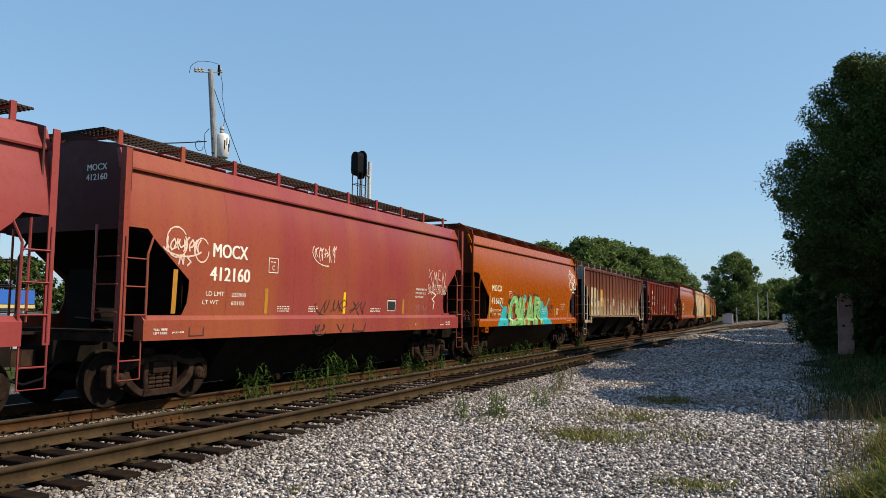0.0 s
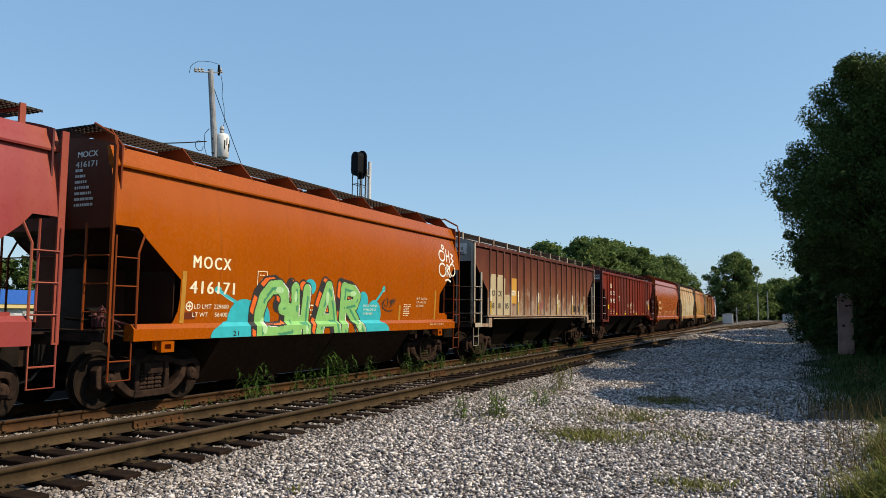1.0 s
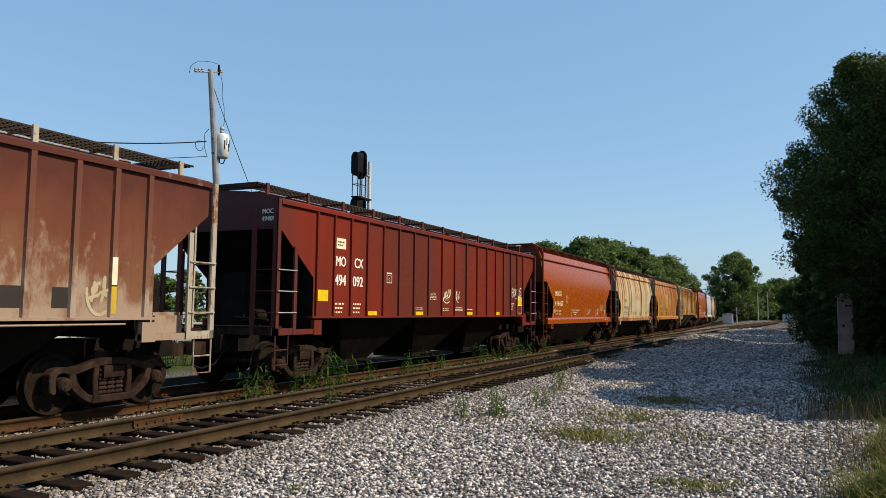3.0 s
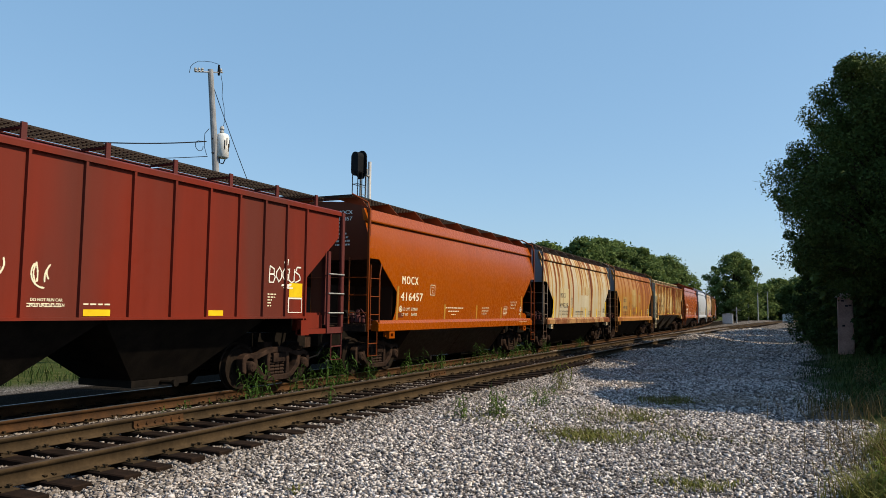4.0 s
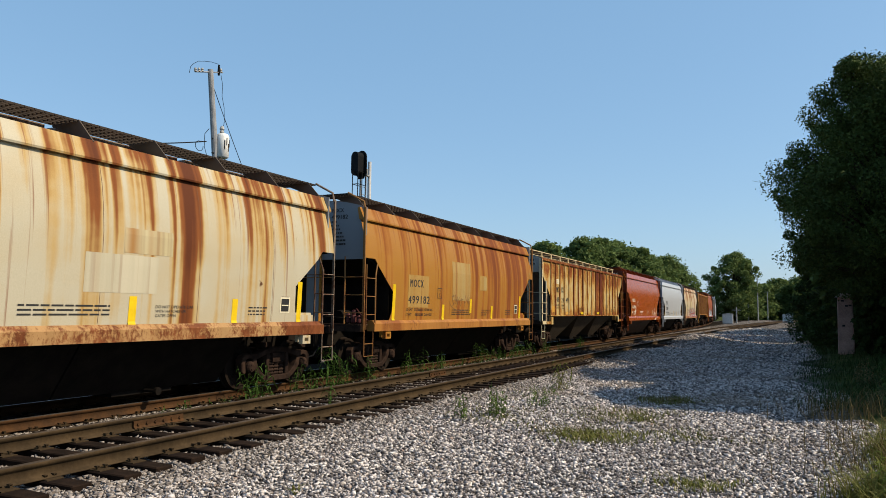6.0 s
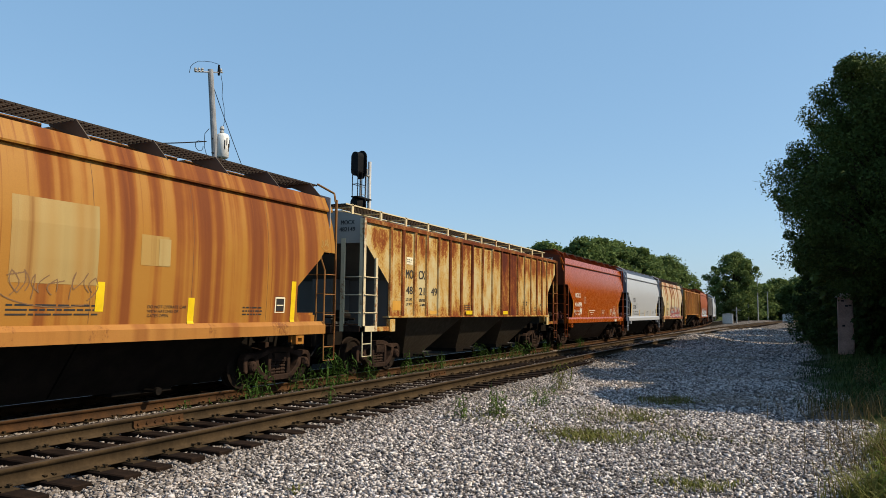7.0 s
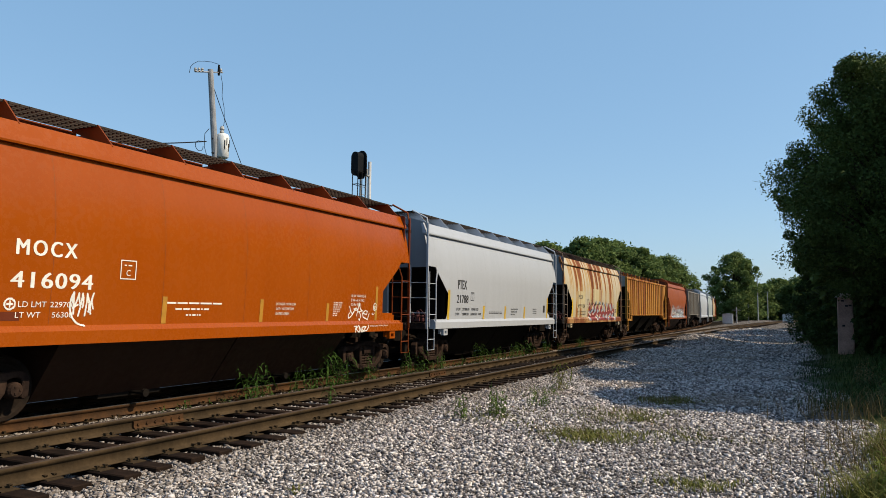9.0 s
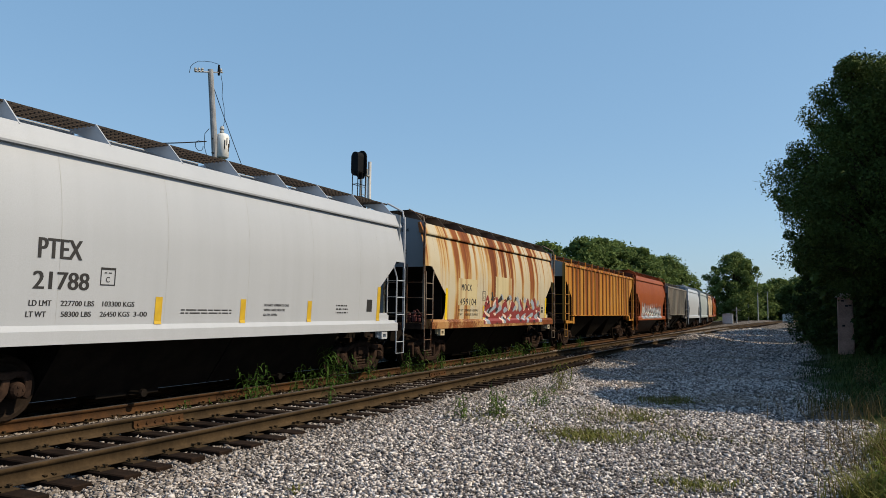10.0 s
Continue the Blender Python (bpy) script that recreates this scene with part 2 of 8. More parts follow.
BLACK = mottled("black_paint", (0.010, 0.011, 0.013), (0.014, 0.015, 0.017), 4, 0.7, 0, 30, 0.1)
POLE = mottled("weathered_pole_wood", (0.36, 0.375, 0.40), (0.24, 0.25, 0.265), 3, 0.9, 0, 40, 0.5)
BARK = mottled("bark", (0.055, 0.042, 0.03), (0.03, 0.024, 0.018), 4, 0.95, 0, 30, 0.8, 0.03)
WHITE = plain("white_lettering", (0.78, 0.77, 0.72), 0.6)
CREAM = plain("cream_lettering", (0.80, 0.74, 0.55), 0.6)
INK = plain("black_lettering", (0.02, 0.02, 0.022), 0.6)
YELLOW = plain("yellow_stripe", (0.55, 0.36, 0.03), 0.5)
DIMYELLOW = plain("dull_yellow_stripe", (0.42, 0.20, 0.02), 0.6)
REFLECT = plain("reflector_yellow", (0.80, 0.55, 0.02), 0.35)


def stone_material():
    m, t, bs = nodes_of("ballast_stone")
    geo = t.nodes.new("ShaderNodeNewGeometry")
    col = ramp(t, geo.outputs["Random Per Island"], [(0.0, (0.080, 0.073, 0.076)), (0.24, (0.185, 0.170, 0.172)), (0.48, (0.375, 0.347, 0.342)), (0.76, (0.66, 0.617, 0.602)), (0.96, (0.77, 0.724, 0.708)), (1.0, (0.28, 0.19, 0.15))]).outputs[0]
    n = noise_node(t, 30.0, 4)
    dirt = noise_node(t, 0.42, 5, 0.65)
    ax = t.nodes.new("ShaderNodeSeparateXYZ")
    co = t.nodes.new("ShaderNodeTexCoord")
    t.links.new(co.outputs["Object"], ax.inputs[0])
    dusty = math_node(t, "ADD", dirt.outputs[0], math_node(t, "ADD", xyz_map(t, ax.outputs[1], 7.5, 11.5), -1.0))
    dusty = math_node(t, "MINIMUM", dusty, dirt.outputs[0])
    col = mixc(t, ramp(t, dusty, [(0.49, grey(0)), (0.63, grey(0.55))]).outputs[0], col, (0.27, 0.215, 0.165))
    old = t.nodes.new("ShaderNodeMapRange")          # oil and rust dust between the rails
    old.inputs["From Min"].default_value, old.inputs["From Max"].default_value = -5.0, -6.3
    old.inputs["To Max"].default_value = 0.68
    t.links.new(ax.outputs[0], old.inputs["Value"])
    col = mixc(t, old.outputs[0], col, (0.17, 0.14, 0.115))
    col = mixc(t, 0.6, col, ramp(t, n.outputs[0], [(0.3, grey(0.6)), (0.7, grey(1.0))]).outputs[0], "MULTIPLY")
    t.links.new(col, bs.inputs["Base Color"])
    bs.inputs["Roughness"].default_value, bs.inputs["Specular IOR Level"].default_value = 0.85, 0.05
    bump(t, bs, n.outputs[0], 0.5, 0.01)
    return m


def leaf_material(name, a, b, share=0.3):
    m, t, bs = nodes_of(name)
    geo = t.nodes.new("ShaderNodeNewGeometry")
    n = noise_node(t, 0.6, 3)
    col = mixc(t, geo.outputs["Random Per Island"], a, b)
    col = mixc(t, ramp(t, n.outputs[0], [(0.35, grey(0)), (0.7, grey(0.6))]).outputs[0], col, tuple(c * 0.6 for c in a))
    t.links.new(col, bs.inputs["Base Color"])
    bs.inputs["Roughness"].default_value, bs.inputs["Specular IOR Level"].default_value = 0.75, 0.15
    tr = t.nodes.new("ShaderNodeBsdfTranslucent")
    t.links.new(col, tr.inputs["Color"])
    mx = t.nodes.new("ShaderNodeMixShader")
    mx.inputs[0].default_value = share
    t.links.new(bs.outputs[0], mx.inputs[1])
    t.links.new(tr.outputs[0], mx.inputs[2])
    t.links.new(mx.outputs[0], t.nodes["Material Output"].inputs["Surface"])
    return m


STONE = stone_material()
LEAF = leaf_material("leaf_green", (0.038, 0.068, 0.016), (0.096, 0.140, 0.034), 0.10)
VERGE = leaf_material("verge_grass_green", (0.080, 0.105, 0.019), (0.23, 0.210, 0.068))
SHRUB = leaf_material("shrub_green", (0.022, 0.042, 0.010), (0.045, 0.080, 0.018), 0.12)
LEAF_FAR = leaf_material("leaf_far_green", (0.085, 0.135, 0.040), (0.16, 0.22, 0.070), 0.35)
WEED = leaf_material("weed_green", (0.045, 0.095, 0.014), (0.11, 0.17, 0.035))
BROADWEED = leaf_material("broad_weed_green", (0.026, 0.068, 0.010), (0.065, 0.125, 0.024), 0.25)
DRY = leaf_material("dry_grass", (0.09, 0.075, 0.03), (0.20, 0.145, 0.065))


# ---- mesh helpers ----
def part(name, bm, material, parent=None, label="", smooth=False):
    me = bpy.data.meshes.new(name)
    bmesh.ops.recalc_face_normals(bm, faces=bm.faces)
    bm.to_mesh(me)
    bm.free()
    return mesh_part(name, me, material, parent, label, smooth)


def mesh_part(name, me, material, parent=None, label="", smooth=False):
    if material and not me.materials:
        me.materials.append(material)
    if smooth:
        me.polygons.foreach_set("use_smooth", [True] * len(me.polygons))
    ob = new(name, me)
    ob.parent = parent
    if label:
        ob["label"] = label
    return ob


def box(bm, x0, x1, y0, y1, z0, z1):
    v = [bm.verts.new((x, y, z)) for x in (x0, x1) for y in (y0, y1) for z in (z0, z1)]
    for f in ((0, 1, 3, 2), (4, 6, 7, 5), (0, 4, 5, 1), (2, 3, 7, 6), (0, 2, 6, 4), (1, 5, 7, 3)):
        bm.faces.new([v[i] for i in f])


def prism(bm, pts, axis, a0, a1):
    """A polygon in the two other axes (in order), drawn out along one axis."""
    def at(p, a):
        q = list(p)
        q.insert("xyz".index(axis), a)
        return q
    lo = [bm.verts.new(at(p, a0)) for p in pts]
    hi = [bm.verts.new(at(p, a1)) for p in pts]
    n = len(pts)
    bm.faces.new(lo), bm.faces.new(hi[::-1])
    for i in range(n):
        bm.faces.new((lo[i], lo[(i + 1) % n], hi[(i + 1) % n], hi[i]))


def tube(bm, pts, r, n=6, taper=1.0):
    pts = [Vector(p) for p in pts]
    rings = []
    for i, p in enumerate(pts):
        d = (pts[min(i + 1, len(pts) - 1)] - pts[max(i - 1, 0)]).normalized()
        a = d.orthogonal().normalized() if i == 0 else (rings[-1][1] - d * rings[-1][1].dot(d)).normalized()
        b = d.cross(a)
        rr = r * (1 + (taper - 1) * i / max(1, len(pts) - 1))
        rings.append(([bm.verts.new(p + (a * math.cos(k * math.tau / n) + b * math.sin(k * math.tau / n)) * rr) for k in range(n)], a))
    for (r0, _), (r1, _) in zip(rings, rings[1:]):
        for k in range(n):
            bm.faces.new((r0[k], r0[(k + 1) % n], r1[(k + 1) % n], r1[k]))
    bm.faces.new(rings[0][0][::-1]), bm.faces.new(rings[-1][0])


def lathe(bm, prof, axis="x", n=24, at=(0, 0, 0)):
    """prof: (radius, along) pairs."""
    rings = []
    for r, a in prof:
        ring = []
        for k in range(n):
            u, w = r * math.cos(k * math.tau / n), r * math.sin(k * math.tau / n)
            co = {"x": (a, u, w), "y": (u, a, w), "z": (u, w, a)}[axis]
            ring.append(bm.verts.new(Vector(co) + Vector(at)))
        rings.append(ring)
    for r0, r1 in zip(rings, rings[1:]):
        for k in range(n):
            bm.faces.new((r0[k], r0[(k + 1) % n], r1[(k + 1) % n], r1[k]))
    bm.faces.new(rings[0][::-1]), bm.faces.new(rings[-1])


def raw_mesh(name, verts, faces_n, idx):
    """A mesh from arrays: faces of faces_n corners each."""
    me = bpy.data.meshes.new(name)
    nf = len(idx) // faces_n
    me.vertices.add(len(verts)), me.loops.add(len(idx)), me.polygons.add(nf)
    me.vertices.foreach_set("co", np.asarray(verts, dtype=np.float32).ravel())
    me.loops.foreach_set("vertex_index", np.asarray(idx, dtype=np.int32))
    me.polygons.foreach_set("loop_start", np.arange(0, nf * faces_n, faces_n, dtype=np.int32))
    me.update(calc_edges=True)
    return me


# ---- the lines ----
NEAR_X, FAR_X, FAR_Z = -7.376, -11.022, -0.1475


def near_path(s):
    """Centre and heading (towards -x) of the near track, which bends right up the line."""
    u = max(0.0, s - 20.0)
    return NEAR_X + u * u / 3800.0, s, -u / 1900.0


def far_path(s):
    """Centre and heading of the far track, straight and then bending left."""
    u = max(0.0, s - 66.0) / 1000.0
    return FAR_X - 1000.0 * (1 - math.cos(u)), min(s, 66.0) + 1000.0 * math.sin(u), u


# ---- ground ----
def ground_z(x, y):
    """Height of the ground; arrays or numbers."""
    x, y = np.asarray(x, float), np.asarray(y, float)
    z = np.interp(x, [-60, -20, -14.5, -13.0, -9.5, -8.9, -5.9, -4.7, -3.4, 0, 1.1, 2.2, 6, 40], [-0.8, -0.75, -0.55, -0.36, -0.36, -0.245, -0.240, -0.31, -0.31, -0.30, -0.22, -0.02, 0.08, 0.2])
    for cx, cy, rx, ry, h in ((-4.9, 49.5, 1.6, 3.0, 0.38), (-3.0, 74.0, 2.2, 5.0, 0.42), (-5.0, 33.0, 1.2, 2.2, 0.16)):       # spread heaps of gravel
        z = z + h * np.exp(-((x - cx) / rx) ** 2 - ((y - cy) / ry) ** 2)
    return z + 0.018 * np.sin(x * 1.7 + 0.6 * y) * np.sin(y * 0.9) + 0.02 * np.sin(0.43 * x + 1.1) * np.sin(0.37 * y)


def ground_material():
    m, t, bs = nodes_of("gravel_and_verge")
    co = t.nodes.new("ShaderNodeTexCoord")
    v = t.nodes.new("ShaderNodeTexVoronoi")
    v.inputs["Scale"].default_value = 24.0
    t.links.new(co.outputs["Object"], v.inputs["Vector"])
    sep = t.nodes.new("ShaderNodeSeparateColor")
    t.links.new(v.outputs["Color"], sep.inputs[0])
    col = ramp(t, sep.outputs[0], [(0.0, (0.065, 0.061, 0.060)), (0.5, (0.17, 0.158, 0.153)), (1.0, (0.36, 0.335, 0.325))]).outputs[0]
    big = noise_node(t, 0.55, 5)
    col = mixc(t, ramp(t, big.outputs[0], [(0.48, grey(0)), (0.66, grey(0.55))]).outputs[0], col, (0.17, 0.13, 0.095))
    crack = ramp(t, v.outputs["Distance"], [(0.3, grey(1)), (0.65, grey(0.3))]).outputs[0]
    col = mixc(t, 1.0, col, crack, "MULTIPLY")
    xyz = t.nodes.new("ShaderNodeSeparateXYZ")
    t.links.new(co.outputs["Object"], xyz.inputs[0])
    edge = noise_node(t, 0.35, 4)
    add = t.nodes.new("ShaderNodeMath")
    add.operation = "MULTIPLY_ADD"
    t.links.new(edge.outputs[0], add.inputs[0])
    add.inputs[1].default_value = 3.0
    t.links.new(xyz.outputs[0], add.inputs[2])
    far = t.nodes.new("ShaderNodeMapRange")
    far.inputs["From Min"].default_value, far.inputs["From Max"].default_value = -16.5, -19.0
    t.links.new(add.outputs[0], far.inputs["Value"])
    right = t.nodes.new("ShaderNodeMapRange")
    right.inputs["From Min"].default_value, right.inputs["From Max"].default_value = 2.0, 2.8
    t.links.new(add.outputs[0], right.inputs["Value"])
    mx = t.nodes.new("ShaderNodeMath")
    mx.operation = "MAXIMUM"
    t.links.new(far.outputs[0], mx.inputs[0]), t.links.new(right.outputs[0], mx.inputs[1])
    gn = noise_node(t, 2.5, 5)
    grass = ramp(t, gn.outputs[0], [(0.3, (0.03, 0.044, 0.014)), (0.55, (0.06, 0.074, 0.026)), (0.75, (0.12, 0.105, 0.055))]).outputs[0]
    # oily ballast under the train, blackened further to hold the train's shade
    oily_shade = ramp(t, xyz_map(t, xyz.outputs[0], -17.5, -10.0), [(0.0, grey(0)), (0.06, grey(0.95)), (0.93, grey(0.92)), (1.0, grey(0))]).outputs[0]
    col = mixc(t, oily_shade, col, (0.013, 0.011, 0.009))
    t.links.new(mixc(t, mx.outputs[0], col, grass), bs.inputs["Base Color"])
    bs.inputs["Roughness"].default_value, bs.inputs["Specular IOR Level"].default_value = 0.9, 0.0
    inv = ramp(t, v.outputs["Distance"], [(0.0, grey(1)), (0.7, grey(0))]).outputs[0]
    bump(t, bs, inv, 0.8, 0.03)
    return m


def build_ground():
    xs = np.unique(np.concatenate([np.linspace(-1500, -60, 12), np.linspace(-60, -16, 23), np.arange(-16, 8, 0.3), np.linspace(8, 60, 14), np.linspace(60, 1500, 12)]))
    ys = np.unique(np.concatenate([np.linspace(-600, -10, 10), np.arange(-10, 90, 0.5), np.linspace(90, 200, 45), np.linspace(200, 3000, 16)]))
    gx, gy = np.meshgrid(xs, ys)
    v = np.stack([gx, gy, ground_z(gx, gy)], -1).reshape(-1, 3)
    i, j = np.meshgrid(np.arange(len(xs) - 1), np.arange(len(ys) - 1))
    a = (j * len(xs) + i).ravel()
    idx = np.stack([a, a + 1, a + 1 + len(xs), a + len(xs)], -1).ravel()
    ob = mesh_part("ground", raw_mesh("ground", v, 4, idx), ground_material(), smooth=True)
    tagged(ob, "pale grey crushed stone ground with weedy verges", "ground", kind="structure")


build_ground()

RAIL_PROF = [(-0.07, -0.172), (0.07, -0.172), (0.07, -0.160), (0.016, -0.142), (0.009, -0.12), (0.009, -0.050), (0.036, -0.038), (0.037, -0.010), (0.034, -0.0045)]
RAIL_PROF = RAIL_PROF + [(-x, z) for x, z in RAIL_PROF[:1:-1]]
HEAD_PROF = [(0.034, -0.0045), (0.031, -0.001), (0.022, 0.0), (-0.022, 0.0), (-0.031, -0.001), (-0.034, -0.0045)]


def sweep(name, prof, path, stations, off, z0, mat, parent, closed=True, label=""):
    v, idx, n = [], [], len(prof)
    for s in stations:
        x, y, h = path(s)
        for px, pz in prof:
            v.append((x + (off + px) * math.cos(h), y + (off + px) * math.sin(h), z0 + pz))
    for k in range(len(stations) - 1):
        for i in range(n if closed else n - 1):
            j = (i + 1) % n
            idx += [k * n + i, k * n + j, (k + 1) * n + j, (k + 1) * n + i]
    return mesh_part(name, raw_mesh(name, v, 4, idx), mat, parent, label)


def tie_mesh():
    bm = bmesh.new()
    box(bm, -1.3, 1.3, -0.112, 0.112, -0.355, -0.176)
    bmesh.ops.bevel(bm, geom=bm.edges[:], offset=0.012, segments=1, affect="EDGES")
    me = bpy.data.meshes.new("tie")
    bm.to_mesh(me)
    bm.free()
    me.materials.append(TIE)
    return me


def plate_mesh():
    bm = bmesh.new()
    box(bm, -0.17, 0.17, -0.09, 0.09, -0.176, -0.166)
    for sx in (-1, 1):
        for sy in (-0.05, 0.05):
            box(bm, sx * 0.088 - 0.014, sx * 0.088 + 0.014, sy - 0.012, sy + 0.012, -0.166, -0.135)
            box(bm, sx * 0.080 - 0.022, sx * 0.080 + 0.022, sy - 0.016, sy + 0.016, -0.145, -0.130)
    me = bpy.data.meshes.new("tie_plate")
    bm.to_mesh(me)
    bm.free()
    me.materials.append(RAIL_BROWN)
    return me


def build_track(name, path, z0, first, count, rail_mat, label, pitch=0.491):
    root = new(name)
    root.location = (0, 0, z0)
    tagged(root, label, "railway track", kind="structure")
    stations = list(np.arange(-60, 130, 2.0)) + list(np.arange(130, 420, 10.0))
    for off in (-0.7535, 0.7535):
        r = sweep("rail", RAIL_PROF, path, stations, off, 0, rail_mat, root)
        sweep("railhead", HEAD_PROF, path, stations, off, 0, DULLHEAD if path is near_path else STEEL, r, False, "worn running surface")
    tm, pm = tie_mesh(), plate_mesh()
    for k in range(count):
        x, y, h = path(first + k * pitch + random.uniform(-0.03, 0.03))
        t = new("tie", tm)
        t.parent, t.matrix_basis = root, Matrix.Translation((x + random.uniform(-0.05, 0.05), y, random.uniform(-0.008, 0.0))) @ Matrix.Rotation(h + random.uniform(-0.012, 0.012), 4, "Z")
        if y < 40:
            for off in (-0.7535, 0.7535):
                q = new("tie_plate", pm)
                q.parent, q.matrix_basis = t, Matrix.Translation((off, 0, 0))
    return root


near_track = build_track("near_track", near_path, 0.0, 2.05, 290, RAIL_BROWN, "jointed rusty rails on dark wooden ties in ballast")
far_track = build_track("far_track", far_path, FAR_Z, 2.0, 220, RAIL_RED, "rusty rails carrying the freight train")


def joint_bar(y, off):
    bm = bmesh.new()
    box(bm, 0.012, 0.042, -0.45, 0.45, -0.140, -0.050)
    prism(bm, [(0.042, -0.135), (0.065, -0.150), (0.042, -0.115)], "y", -0.45, 0.45)
    for k in range(6):
        lathe(bm, [(0.022, 0.042), (0.022, 0.062)], "x", 6, (0, -0.375 + k * 0.15, -0.095))
    ob = part("joint_bar", bm, RAIL_RED, near_track, "bolted rust-red joint bar")
    ob.matrix_basis = Matrix.Translation((NEAR_X + off, y, 0))


for y_ in (7.82, 16.9, 28.8):
    joint_bar(y_, -0.7535)
for y_ in (26.0, 38.0):
    joint_bar(y_, 0.7535)


# ---- stones ----
def rock_shapes(n):
    """Angular broken stones: convex hulls of a few random points, padded to one vertex and face count."""
    rng = np.random.default_rng(3)
    shapes = []
    while len(shapes) < n:
        pts = rng.uniform(-1, 1, (7, 3))
        pts = pts / np.maximum(np.abs(pts).max(1, keepdims=True), 0.75) * np.array([rng.uniform(0.85, 1.25), rng.uniform(0.7, 1.0), rng.uniform(0.5, 0.8)])
        bm = bmesh.new()
        vs = [bm.verts.new(p) for p in pts]
        res = bmesh.ops.convex_hull(bm, input=vs)
        drop = [e for e in res["geom_interior"] if isinstance(e, bmesh.types.BMVert)]
        bmesh.ops.delete(bm, geom=drop, context="VERTS")
        bmesh.ops.triangulate(bm, faces=bm.faces[:])
        bm.verts.index_update()
        if len(bm.verts) == 6 and len(bm.faces) == 8:
            shapes.append((np.array([v.co[:] for v in bm.verts]), np.array([[v.index for v in f.verts] for f in bm.faces])))
        bm.free()
    return np.array([s[0] for s in shapes]), np.array([s[1] for s in shapes])


def scatter_stones(name, n, xr, yr, size, seed, label, accept=None):
    rng = np.random.default_rng(seed)
    shapes, faces = rock_shapes(24)
    x = rng.uniform(*xr, n)
    u = rng.uniform(0, 1, n)
    y = yr[0] * (yr[1] / yr[0]) ** u           # denser near the camera
    keep = np.ones(n, bool) if accept is None else accept(x, y, rng)
    x, y = x[keep], y[keep]
    n = len(x)
    s = (size[0] + (size[1] - size[0]) * rng.uniform(0, 1, n) ** 1.7) * (1 + 0.02 * (y - yr[0])) * np.where((x > -3.0) & (y < 12.0), 0.86, 1.0)
    a = rng.uniform(0, math.tau, n)
    b = rng.uniform(-0.6, 0.6, n)
    pick = rng.integers(0, len(shapes), n)
    v = shapes[pick] * s[:, None, None]
    v = np.stack([v[..., 0], v[..., 1] * np.cos(b)[:, None] - v[..., 2] * np.sin(b)[:, None], v[..., 1] * np.sin(b)[:, None] + v[..., 2] * np.cos(b)[:, None]], -1)
    v = np.stack([v[..., 0] * np.cos(a)[:, None] - v[..., 1] * np.sin(a)[:, None], v[..., 0] * np.sin(a)[:, None] + v[..., 1] * np.cos(a)[:, None], v[..., 2]], -1)
    v += np.stack([x, y, ground_z(x, y) + s * 0.25 + rng.uniform(0, 0.018, n)], -1)[:, None, :]
    nv = shapes.shape[1]
    idx = (np.arange(n)[:, None, None] * nv + faces[pick]).ravel()
    ob = mesh_part(name, raw_mesh(name, v.reshape(-1, 3), 3, idx), STONE)
    tagged(ob, label, "gravel", kind="stuff")
    return ob


def off_rails(x, y, rng):
    """Stones lie beside the ties and in the cribs between them."""
    k = (y - 2.05) / 0.491
    on_tie = np.abs(k - np.round(k)) < 0.25
    inside = np.abs(x - NEAR_X) < 1.3
    rail = np.abs(np.abs(x - NEAR_X) - 0.7535) < 0.10
    path = (x < np.where(y > 14, 0.55, 1.6) + 0.5 * np.sin(0.8 * y))
    return ~(inside & on_tie) & ~rail & path


scatter_stones("ballast_stones", 205000, (-10.1, 1.6), (4.1, 34.0), (0.010, 0.034), 5, "angular pale grey limestone ballast stones", accept=off_rails)

scatter_stones("distant_ballast_stones", 26000, (-9.0, 1.0), (32.0, 90.0), (0.035, 0.060), 6, "pale grey ballast stones further up the line")


# ---- trees ----
def leaf_cloud(centres, radii, per, size, seed, flat=0.75, stray=0.0):
    rng = np.random.default_rng(seed)
    c = np.repeat(np.asarray(centres), per, 0)
    r = np.repeat(np.asarray(radii), per)
    n = len(c)
    d = rng.normal(size=(n, 3))
    d /= np.linalg.norm(d, axis=1, keepdims=True)
    pos = c + d * (r * (rng.uniform(0.35, 1.0, n) ** 0.6 + stray * rng.exponential(1.0, n)))[:, None] * np.array([1, 1, flat])
    nrm = d * 0.6 + rng.normal(size=(n, 3)) * 0.6 + np.array([0, 0, 0.35])
    nrm /= np.linalg.norm(nrm, axis=1, keepdims=True)
    t1 = np.cross(nrm, rng.normal(size=(n, 3)))
    t1 /= np.linalg.norm(t1, axis=1, keepdims=True)
    t2 = np.cross(nrm, t1)
    s = size * rng.uniform(0.6, 1.3, n)
    a, b = t1 * s[:, None], t2 * (s * 0.55)[:, None]
    fold = nrm * (s * 0.18)[:, None]
    v = np.stack([pos - a, pos + b + fold, pos + a, pos - b + fold], 1).reshape(-1, 3)
    return v, np.arange(n * 4)


